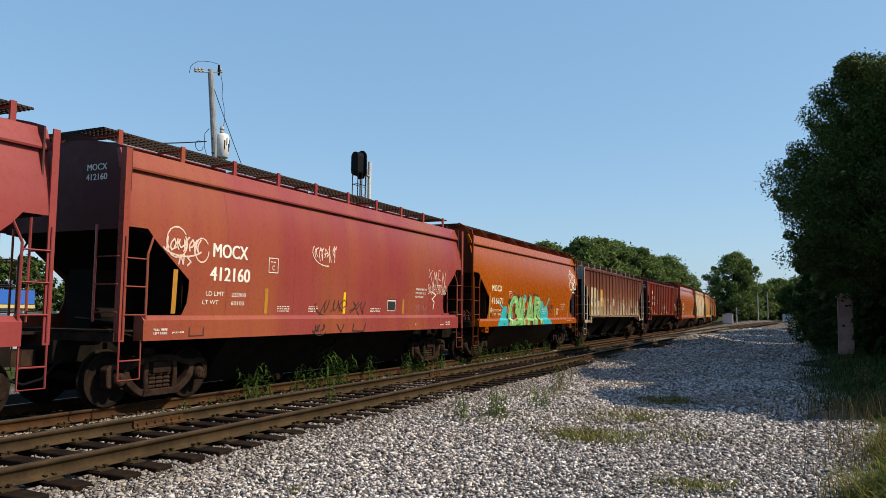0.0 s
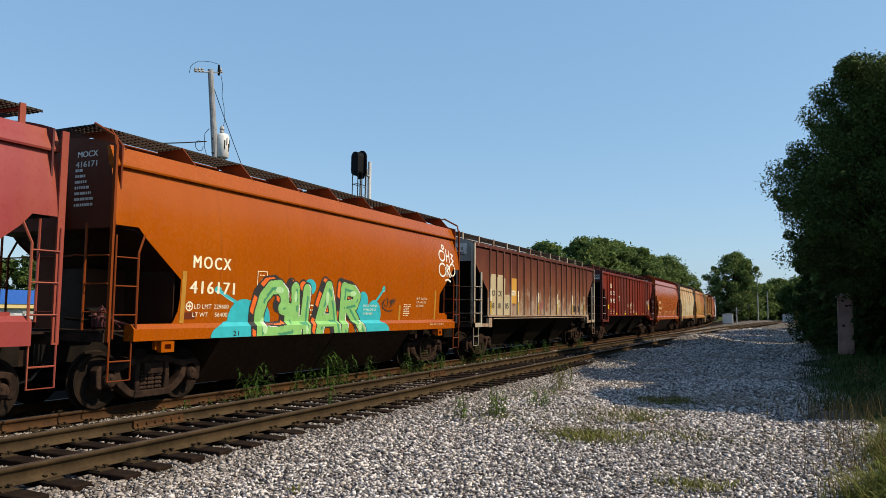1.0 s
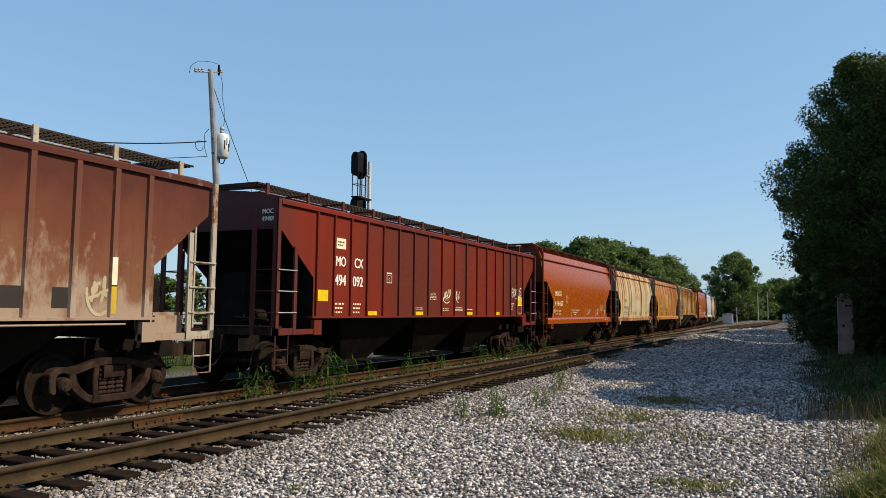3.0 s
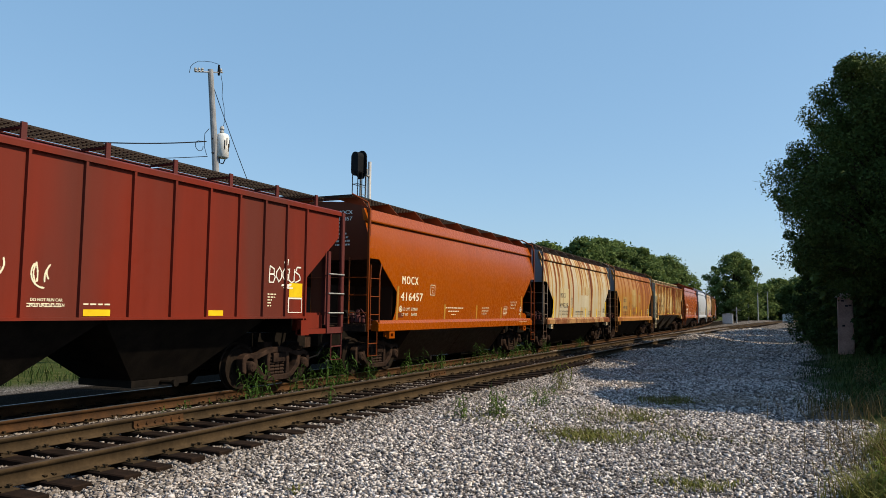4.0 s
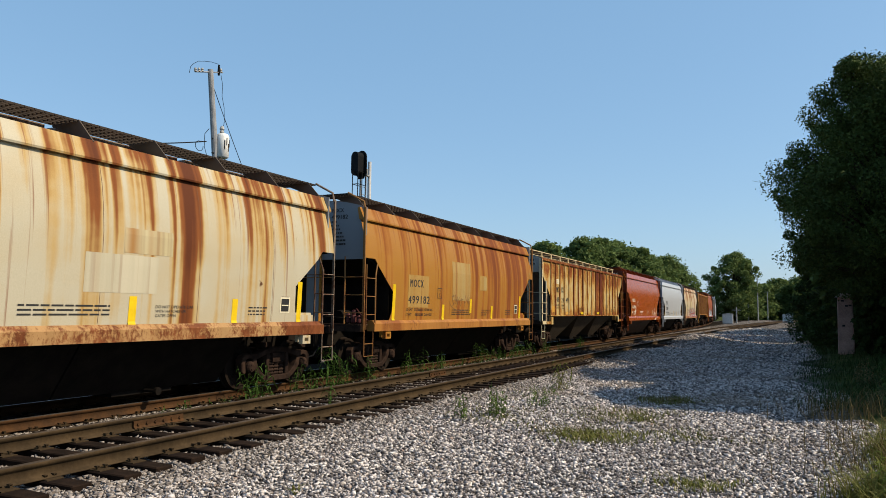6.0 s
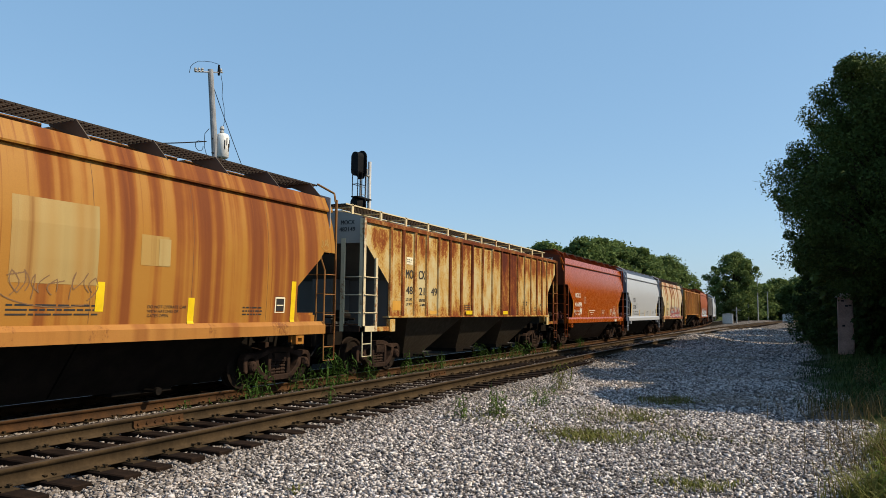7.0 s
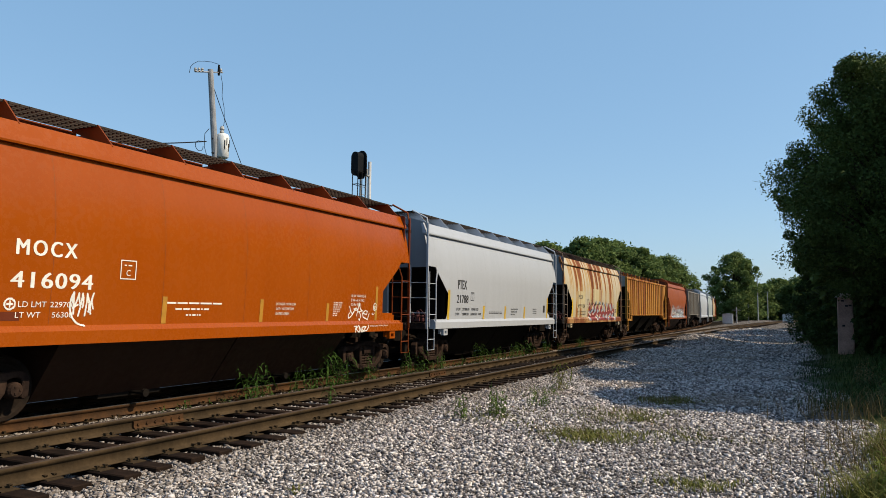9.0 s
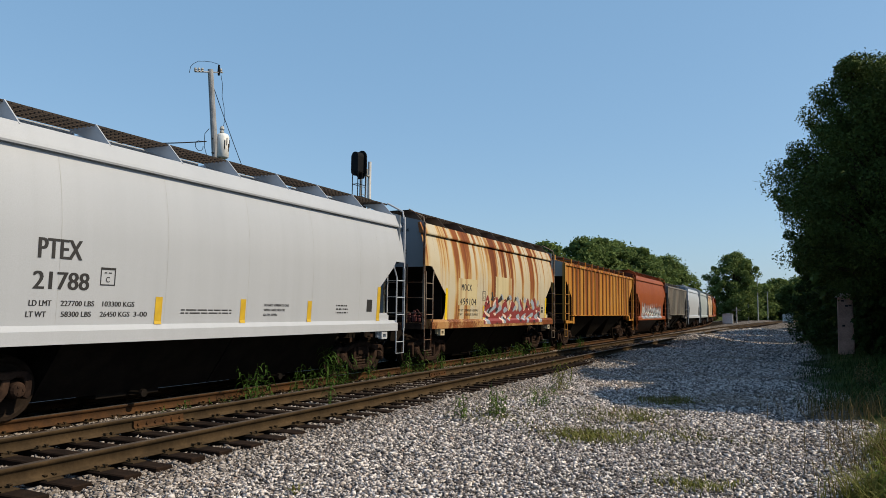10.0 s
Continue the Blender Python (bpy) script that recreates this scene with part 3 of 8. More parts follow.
def tree(name, x, y, h, spread, label, seed, leaf=0.13, clumps=60, per=220, bare=0.2, mat=None, trunk=0.16, group="", squash=1.0):
    rng = np.random.default_rng(seed)
    root = new(name)
    gz = float(ground_z(x, y))
    root.location = (x, y, gz - 0.05)
    bm = bmesh.new()
    lean = rng.uniform(-0.05, 0.05, 2) * h
    top = Vector((lean[0], lean[1], h * 0.8))
    tube(bm, [(0, 0, 0), (lean[0] * 0.2, lean[1] * 0.2, h * 0.3), (lean[0] * 0.6, lean[1] * 0.6, h * 0.55), top], trunk * h / 10, 8, 0.25)
    centres, radii = [], []
    for k in range(clumps):
        f = rng.uniform(0, 1)
        z = h * (bare + (1 - bare) * f)
        prof = math.sin(math.pi * min(1, 0.14 + 0.86 * f) ** 0.8) ** 0.6
        rad = spread * max(prof, 0.2) * (rng.uniform(0.3, 1.0) if k % 9 else rng.uniform(1.0, 1.18))
        a = rng.uniform(0, math.tau)
        cpt = Vector((math.cos(a) * rad + lean[0] * f, math.sin(a) * rad * squash + lean[1] * f, min(z, h - 0.5)))
        centres.append(cpt[:])
        radii.append(rng.uniform(0.09, 0.23) * spread)
        if k % 3 == 0:
            s = Vector((lean[0] * f * 0.6, lean[1] * f * 0.6, z * 0.55))
            mid = s.lerp(cpt, 0.5) + Vector((0, 0, 0.05 * h))
            tube(bm, [s, mid, cpt], trunk * h / 32, 5, 0.3)
    part("trunk", bm, BARK, root, smooth=True)
    v, idx = leaf_cloud(centres, radii, per, leaf, seed, 0.8, 0.14)
    mesh_part("crown", raw_mesh("crown", v, 4, idx), mat or LEAF, root)
    tagged(root, label, "tree", group)
    return root


def verge_tree(x, y, rim, seed, clumps, per, leaf, mat, clump_r=(0.30, 0.62)):
    """A broad tree whose crown swells and narrows by rim: (height, radius) pairs from below."""
    rng = np.random.default_rng(seed)
    root = new("roadside_tree")
    root.location = (x, y, float(ground_z(x, y)) - 0.05)
    zs, rs = [p[0] for p in rim], [p[1] for p in rim]
    h = zs[-1]
    bm = bmesh.new()
    tube(bm, [(0, 0, 0), (0.1, 0.05, h * 0.25), (-0.1, 0.1, h * 0.5), (0.05, -0.1, h * 0.85)], 0.26, 9, 0.2)
    lump = rng.uniform(0, math.tau, 4)
    centres, radii = [], []
    for k in range(clumps):
        z = rng.uniform(zs[0], zs[-1])
        a = rng.uniform(0, math.tau)
        wob = 1 + 0.11 * math.sin(3 * a + 1.1 * z + lump[0]) + 0.09 * math.sin(2 * a - 1.9 * z + lump[1])
        cr = rng.uniform(*clump_r)
        q = rng.uniform(0.80, 1.02) if k % 3 else rng.uniform(0.2, 0.8)
        if k % 9 == 0:
            q, cr = rng.uniform(1.0, 1.06), cr * 0.5
        rad = max(0.1, float(np.interp(z, zs, rs)) * wob * q - cr * 0.7)
        c = Vector((math.cos(a) * rad, math.sin(a) * rad, z - cr * 0.4))
        centres.append(c[:])
        radii.append(cr)
        if k % 4 == 0:
            s = Vector((0, 0, max(0.6, z * 0.62)))
            tube(bm, [s, s.lerp(c, 0.55) + Vector((0, 0, 0.25)), c], 0.05, 5, 0.25)
        if k % 14 == 0:
            out = c + Vector((math.cos(a), math.sin(a), 0.25)) * cr * 1.3
            tube(bm, [c, out], 0.008, 4, 0.5)
    part("trunk", bm, BARK, root, smooth=True)
    v, idx = leaf_cloud(centres, radii, per, leaf, seed, 0.85, 0.08)
    mesh_part("crown", raw_mesh("crown", v, 4, idx), mat, root)
    tagged(root, "tall dense broadleaf tree shading the gravel", "tree", "trees along the verge")


RIM = [(2.7, 2.0), (3.5, 3.1), (4.5, 3.9), (5.6, 4.5), (6.6, 4.4), (7.5, 3.75), (8.5, 2.8), (9.6, 2.9), (10.5, 2.5), (11.3, 1.5)]
verge_tree(3.55, 32, RIM, 20, 620, 350, 0.053, LEAF, (0.36, 0.78))
WIDE = [(1.2, 2.6), (3.0, 3.6), (6.0, 3.9), (8.8, 3.6), (10.4, 2.6), (11.4, 1.0)]
for k, (x, y, sc) in enumerate([(6.7, 18.6, 0.80), (7.3, 24.2, 1.0), (5.0, 38.5, 1.0), (4.6, 45.5, 1.0), (4.8, 54, 0.86), (5.2, 61, 1.0), (6.0, 70, 1.0), (7.5, 80, 1.0), (9.0, 91, 1.0), (11.5, 104, 1.0), (12.5, 26, 1.0), (9.6, 33, 0.98), (11.5, 19, 0.80), (7.7, 28.6, 1.0)]):
    verge_tree(x, y, [(z * sc, r * sc) for z, r in WIDE], 31 + k, 210, 72, 0.27, LEAF, (0.6, 1.0))
for k, (x, y, h, sp) in enumerate([(2.4, 40.5, 4.5, 1.9), (3.7, 36.2, 4.0, 1.5), (1.9, 47, 4.8, 1.8), (2.2, 54, 5.0, 2.2), (3.35, 31.6, 2.8, 1.0), (2.6, 63, 6.0, 2.6), (5.2, 29.5, 3.4, 1.6), (4.0, 75, 7.0, 3.0), (6.0, 92, 7.5, 3.4), (3.3, 34.5, 3.2, 1.0), (2.2, 36.5, 3.0, 1.1), (2.75, 31.9, 2.5, 0.5)]):
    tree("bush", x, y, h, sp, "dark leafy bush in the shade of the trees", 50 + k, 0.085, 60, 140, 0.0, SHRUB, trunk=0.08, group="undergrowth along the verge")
for k in range(8):
    f = k / 8
    x, y = -31.5 + 11 * f + random.uniform(-1, 1), 104 + 62 * f + random.uniform(-2, 2)
    tree("distant_tree", x, y, (12.0, 13.7, 14.4, 14.1, 14.0, 13.0, 13.2, 12.0)[k], 5.2 + 0.9 * f, "rounded green broadleaf tree beyond the train", 60 + k, 0.26, 150, 105, 0.0, LEAF_FAR, group="trees beyond the train")
for k, (x, y, h) in enumerate([(-54, 36.5, 6.0), (-56, 40.5, 6.6), (-55, 44.5, 6.2), (-57, 49, 5.6), (-50, 47, 5.2), (-52, 53, 6.0), (-50, 57, 5.4), (-51, 62, 6.2)]):
    tree("background_tree", x, y, h, 2.6, "green broadleaf tree behind the low building", 130 + k, 0.20, 70, 70, 0.0, LEAF, group="trees behind the building")
tree("tall_tree", -12.7, 200, 17.2, 7.0, "tall dark broadleaf tree with a notched crown", 90, 0.27, 170, 200, 0.05, LEAF_FAR)
for k, (x, y, h, sp) in enumerate([(-12, 222, 9.5, 5), (-9, 225, 10, 7), (-3, 235, 11.5, 7), (3, 230, 11.5, 7), (9, 215, 12.5, 7), (12, 170, 12, 6), (12, 125, 11, 5), (-2, 260, 12, 9), (-8, 262, 11, 9)]):
    tree("background_tree", x, y, h, sp, "hazy green broadleaf tree at the end of the line", 100 + k, 0.40, 90, 110, 0.0, LEAF_FAR, group="woods at the end of the line")


# ---- freight cars ----
SPEED = 14.298
shared = {}


def shared_mesh(key, make, mat):
    if key not in shared:
        bm = bmesh.new()
        make(bm)
        bmesh.ops.recalc_face_normals(bm, faces=bm.faces)
        me = bpy.data.meshes.new(key)
        bm.to_mesh(me)
        bm.free()
        me.materials.append(mat)
        shared[key] = me
    return shared[key]


def put(key, make, mat, parent, m=None, label="", smooth=False):
    me = shared_mesh(key, make, mat)
    ob = mesh_part(key, me, None, parent, label, smooth)
    if m is not None:
        ob.matrix_basis = m
    return ob


def side_frame(bm):
    """Cast side frame in the y-z plane: arched top, pedestals over the bearings, triangular windows beside the spring nest."""
    def bar(pts, x0=-0.09, x1=0.09):
        prism(bm, pts, "x", x0, x1)
    arch = [(1.12, 0.52), (1.13, 0.62), (1.06, 0.70), (0.92, 0.73), (0.74, 0.71), (0.52, 0.74), (0.36, 0.80), (0.16, 0.83)]
    under = [(0.16, 0.71), (0.34, 0.69), (0.50, 0.645), (0.66, 0.60), (0.80, 0.60), (0.90, 0.635), (0.99, 0.61), (1.03, 0.52)]
    bar([(-y, z) for y, z in arch] + arch[::-1] + under[::-1] + [(-y, z) for y, z in under])
    for s in (-1, 1):
        bar([(s * 1.13, 0.56), (s * 1.12, 0.36), (s * 1.05, 0.31), (s * 1.00, 0.34), (s * 1.02, 0.56)])
        bar([(s * 0.80, 0.62), (s * 0.77, 0.42), (s * 0.70, 0.33), (s * 0.55, 0.21), (s * 0.42, 0.14), (s * 0.30, 0.14), (s * 0.30, 0.24), (s * 0.44, 0.28), (s * 0.58, 0.40), (s * 0.66, 0.52), (s * 0.68, 0.62)])
        bar([(s * 0.36, 0.22), (s * 0.38, 0.46), (s * 0.36, 0.72), (s * 0.26, 0.72), (s * 0.28, 0.46), (s * 0.25, 0.22)], -0.10, 0.10)
    bar([(-0.40, 0.13), (0.40, 0.13), (0.36, 0.25), (-0.36, 0.25)], -0.13, 0.13)
    bmesh.ops.recalc_face_normals(bm, faces=bm.faces)
    bmesh.ops.bevel(bm, geom=bm.edges[:], offset=0.014, segments=1, affect="EDGES", clamp_overlap=True)


def bearing(bm):
    lathe(bm, [(0.05, 0.16), (0.09, 0.155), (0.115, 0.12), (0.125, 0.0), (0.125, -0.05)], "x", 14)
    for k in range(3):
        a = k * math.tau / 3
        box(bm, 0.15, 0.17, 0.05 * math.cos(a) - 0.014, 0.05 * math.cos(a) + 0.014, 0.05 * math.sin(a) - 0.014, 0.05 * math.sin(a) + 0.014)


def spring(bm):
    prof = [(0.03, 0.25)]
    for k in range(6):
        prof += [(0.062, 0.25 + k * 0.07), (0.084, 0.27 + k * 0.07), (0.084, 0.29 + k * 0.07), (0.062, 0.31 + k * 0.07)]
    lathe(bm, prof + [(0.03, 0.67)], "z", 6)


def bolster(bm):
    prism(bm, [(-1.12, 0.52), (-0.9, 0.46), (-0.4, 0.30), (0.4, 0.30), (0.9, 0.46), (1.12, 0.52), (1.12, 0.70), (0.5, 0.80), (-0.5, 0.80), (-1.12, 0.70)], "y", -0.20, 0.20)
    lathe(bm, [(0.22, 0.80), (0.22, 0.92)], "z", 16)
    for s in (-1, 1):
        box(bm, s * 0.7 - 0.1, s * 0.7 + 0.1, -0.12, 0.12, 0.78, 0.92)


def wheelset(bm):
    lathe(bm, [(0.085, -1.06), (0.085, 1.06)], "x", 12)
    for s in (-1, 1):
        lathe(bm, [(0.13, s * 0.66), (0.15, s * 0.82), (0.36, s * 0.80), (0.40, s * 0.835), (0.455, s * 0.835), (0.457, s * 0.715), (0.487, s * 0.705), (0.487, s * 0.69), (0.44, s * 0.685), (0.38, s * 0.70), (0.30, s * 0.74), (0.16, s * 0.66)], "x", 32)
        for k in range(2):
            a = k * math.pi
            box(bm, s * 0.805 - 0.02, s * 0.805 + 0.02, 0.25 * math.cos(a) - 0.03, 0.25 * math.cos(a) + 0.03, 0.25 * math.sin(a) - 0.03, 0.25 * math.sin(a) + 0.03)


def brake_beam(bm):
    tube(bm, [(-0.75, 0, 0.42), (0.75, 0, 0.42)], 0.035, 6)


turning = []


def truck(car, y):
    b = put("truck", bolster, TRUCK, car, Matrix.Translation((0, y, 0)), "dark cast-steel truck with roller bearings")
    for s in (-1, 1):
        put("side_frame", side_frame, TRUCK, b, Matrix.Translation((s * 1.0, 0, 0)))
        for dy in (-0.16, 0.0, 0.16):
            put("spring", spring, TRUCK, b, Matrix.Translation((s * 1.02, dy, 0)))
        for dy in (-0.889, 0.889):
            put("bearing_cap", bearing, TRUCK, b, Matrix.Translation((s * 1.0, dy, 0.457)) @ Matrix.Rotation(0 if s > 0 else math.pi, 4, "Z"), smooth=False)
    for dy in (-0.42, 0.42):
        put("brake_beam", brake_beam, TRUCK, b, Matrix.Translation((0, dy, 0)))
    for dy in (-0.889, 0.889):
        w = put("wheelset", wheelset, WHEEL, b, Matrix.Translation((0, dy, 0.457)))
        turning.append((w, dy))


def coupler(bm):
    prism(bm, [(-0.12, 0.0), (0.12, 0.0), (0.10, -0.30), (0.19, -0.42), (0.16, -0.60), (0.02, -0.66), (-0.02, -0.52), (-0.16, -0.60), (-0.20, -0.42), (-0.10, -0.30)], "z", 0.70, 0.95)


def air_hose(bm):
    tube(bm, [(0.38, 0.05, 0.80), (0.40, -0.16, 0.74), (0.34, -0.34, 0.50), (0.20, -0.56, 0.42), (0.08, -0.68, 0.48)], 0.022, 6)


def profile_a(z):
    return float(np.interp(z, [1.30, 1.7, 2.3, 2.8, 3.15, 3.53, 3.91], [1.535, 1.56, 1.583, 1.585, 1.555, 1.495, 1.40]))


def side_sheet(bm, segs, top, prof, sgn, rows=9):
    """segs: (y, lowest z before, lowest z after)."""
    ys = []
    for (ya, _, za), (yb, zb, _) in zip(segs, segs[1:]):
        n = max(1, int((yb - ya) / 1.2))
        for k in range(n):
            f0, f1 = k / n, (k + 1) / n
            ys.append((ya + (yb - ya) * f0, za + (zb - za) * f0, ya + (yb - ya) * f1, za + (zb - za) * f1))
    for y0, z0, y1, z1 in ys:
        prev = None
        for r in range(rows + 1):
            f = r / rows
            row = []
            for y, z in ((y0, z0), (y1, z1)):
                zz = z + (top - z) * f
                row.append(bm.verts.new((sgn * prof(zz), y, zz)))
            if prev:
                bm.faces.new((prev[0], prev[1], row[1], row[0]))
            prev = row
    bmesh.ops.remove_doubles(bm, verts=bm.verts[:], dist=0.0004)


def hopper_bottoms(car, L, n, mat, top=1.15, w=1.32, low=0.34, y_in=2.95, deep=0.0):
    """Funnel-shaped outlets below the floor."""
    step = (L - 2 * y_in) / n
    for k in range(n):
        y0, y1 = y_in + k * step, y_in + (k + 1) * step
        m = (y0 + y1) / 2
        bm = bmesh.new()
        a = [(-w, y0, top), (w, y0, top), (w, y1, top), (-w, y1, top)]
        b = [(-0.62, m - 0.62, low + 0.1), (0.62, m - 0.62, low + 0.1), (0.62, m + 0.62, low + 0.1), (-0.62, m + 0.62, low + 0.1)]
        va, vb = [bm.verts.new(q) for q in a], [bm.verts.new(q) for q in b]
        bm.faces.new(va[::-1]), bm.faces.new(vb)
        for i in range(4):
            bm.faces.new((va[i], va[(i + 1) % 4], vb[(i + 1) % 4], vb[i]))
        if deep:
            prism(bm, [(-w, top), (w, top), (0.68, deep), (-0.68, deep)], "y", y0 + 0.02, y1 - 0.02)
        h = part("hopper", bm, mat, car)
        bm = bmesh.new()
        box(bm, -0.66, 0.66, m - 0.66, m + 0.66, low, low + 0.12)
        tube(bm, [(-1.0, m, low + 0.06), (1.0, m, low + 0.06)], 0.035, 6)
        for s in (-1, 1):
            lathe(bm, [(0.07, s * 0.98), (0.07, s * 1.04)], "x", 8, (0, m, low + 0.06))
        part("outlet_gate", bm, UNDER, h)


def ladder(bm, x, y0, y1, z0, z1, step=0.45, r=0.013, stile=0.02):
    tube(bm, [(x, y0, z0), (x, y0, z1 - 0.1)], stile * 0.7, 6)
    tube(bm, [(x, y1, z0), (x, y1, z1 - 0.35), (x - math.copysign(0.03, x), y1 + 0.13, z1 - 0.06)], stile, 6)      # bent over to the side sheet
    z = z0 + 0.37
    while z < z1 - 0.2:
        tube(bm, [(x, y0, z), (x, y1, z)], r, 5)
        z += step


def end_fittings(car, L, far_end, mat, s):
    """Corner posts, ladders, stirrups, platform and coupler at one end. s: sizes of the type."""
    f = Matrix.Translation((0, L, 0)) @ Matrix.Rotation(math.pi, 4, "Z") if far_end else Matrix.Identity(4)

    def add(name, bm, m, label=""):
        ob = part(name, bm, m, car, label)
        ob.matrix_basis = f
        return ob
    for sx in (-1, 1):
        bm = bmesh.new()
        if s["flat"]:
            box(bm, min(sx * 1.565, sx * 1.60), max(sx * 1.565, sx * 1.60), 0.0, 0.10, s["sill0"], s["eave"] - 0.03)
        if s["bent"]:
            prism(bm, [(sx * 1.515, 0.0), (sx * 1.575, 0.0), (sx * 1.575, 0.045), (sx * 1.56, 0.045), (sx * 1.56, 0.02), (sx * 1.515, 0.02)], "z", s["sill0"], s["eave"] - 0.03)
        else:
            prism(bm, [(sx * 1.47, 0.0), (sx * 1.585, 0.0), (sx * 1.585, 0.11), (sx * 1.56, 0.11), (sx * 1.56, 0.03), (sx * 1.47, 0.03)], "z", s["sill0"], s["eave"] - 0.03)
        if s["bent"]:
            tube(bm, [(sx * 1.54, 0.04, s["eave"] - 0.08), (sx * 1.50, 0.04, s["eave"] + 0.12), (sx * 1.02, 0.04, s["board"] + 0.01)], 0.026, 6)
        add("corner_post", bm, mat)
        bm = bmesh.new()
        if s["flat"]:
            box(bm, min(sx * 1.565, sx * 1.61), max(sx * 1.565, sx * 1.61), s["lad"] - 0.05, s["lad"] + 0.05, s["sill0"], s["lad_top"])
            box(bm, min(sx * 1.565, sx * 1.60), max(sx * 1.565, sx * 1.60), 0.0, s["lad"] + 0.05, s["sill0"], s["sill0"] + 0.14)
        else:
            ladder(bm, sx * 1.60, 0.06, s["lad"], s["sill0"] + 0.05, s["lad_top"])
        stiles = add("side_ladder", bm, mat)
        if s["flat"]:
            for k in range(3):
                bm = bmesh.new()
                tube(bm, [(sx * 1.62, 0.02, s["sill0"] + 0.46 + 0.44 * k), (sx * 1.62, s["lad"] + 0.03, s["sill0"] + 0.46 + 0.44 * k)], 0.015, 6)
                part("rung", bm, GALV if mat is POSTMAROON else mat, stiles)
        bm = bmesh.new()
        for z in (0.46, 0.90, 1.34):
            tube(bm, [(sx * 1.54, -0.02, s["sill0"] + z), (sx * 1.02, -0.02, s["sill0"] + z)], 0.012, 5)
        if s["flat"]:
            box(bm, min(sx * 0.96, sx * 1.07), max(sx * 0.96, sx * 1.07), -0.05, -0.01, s["sill0"], s["lad_top"] + 0.45)
        else:
            tube(bm, [(sx * 1.02, -0.02, s["sill1"] - 0.1), (sx * 1.02, -0.02, s["lad_top"] + 0.1)], 0.02, 6)
        add("end_ladder", bm, mat)
        bm = bmesh.new()
        z0 = s["sill0"]
        tube(bm, [(sx * 1.57, 0.03, z0 + 0.02), (sx * 1.57, 0.03, 0.50), (sx * 1.57, 0.45, 0.50), (sx * 1.57, 0.45, z0 + 0.02)], 0.016, 6)
        tube(bm, [(sx * 1.57, 0.03, 0.80), (sx * 1.57, 0.45, 0.80)], 0.014, 6)
        add("stirrup_step", bm, mat)
    if s["bent"]:
        bm = bmesh.new()
        tube(bm, [(-1.02, -0.02, s["sill0"] + 1.34), (0.70, -0.02, s["sill0"] + 1.34), (0.80, -0.05, s["sill0"] + 1.36), (1.02, -0.02, s["sill0"] + 1.34)], 0.012, 5)
        add("end_handrail", bm, mat)
        if not far_end:
            bm = bmesh.new()
            for x, y, z, r, h in ((1.16, 0.20, 1.30, 0.07, 0.34), (1.34, 0.16, 1.30, 0.05, 0.20), (0.98, 0.24, 1.30, 0.05, 0.26)):
                lathe(bm, [(r * 0.6, 0), (r, 0.03), (r, h * 0.5), (r * 0.7, h * 0.6), (r * 0.9, h * 0.8), (r * 0.4, h)], "z", 10, (x, y, z))
            tube(bm, [(0.90, 0.20, 1.50), (1.40, 0.16, 1.46), (1.46, 0.30, 1.40), (1.40, 0.60, 1.34)], 0.018, 6)
            tube(bm, [(1.16, 0.20, 1.62), (1.30, 0.10, 1.66), (1.42, 0.12, 1.52), (1.44, 0.34, 1.32)], 0.012, 6)
            add("retainer_valve", bm, MAROON)
    bm = bmesh.new()
    box(bm, -1.52, 1.52, -0.04, 0.10, s["sill0"], s["sill0"] + 0.14)
    add("end_sill", bm, TRUCK)
    bm = bmesh.new()
    box(bm, -0.32, 0.32, -0.30, 3.0, 0.72, 1.10)
    add("draft_sill", bm, UNDER)
    bm = bmesh.new()
    box(bm, -1.45, 1.45, -0.04, 0.40, s["sill0"] + 0.15, s["sill0"] + 0.18)
    add("end_platform", bm, TRUCK)
    ob = put("coupler", coupler, TRUCK, car, f @ Matrix.Translation((0, -0.15, 0)))
    put("air_hose", air_hose, BLACK, car, f)


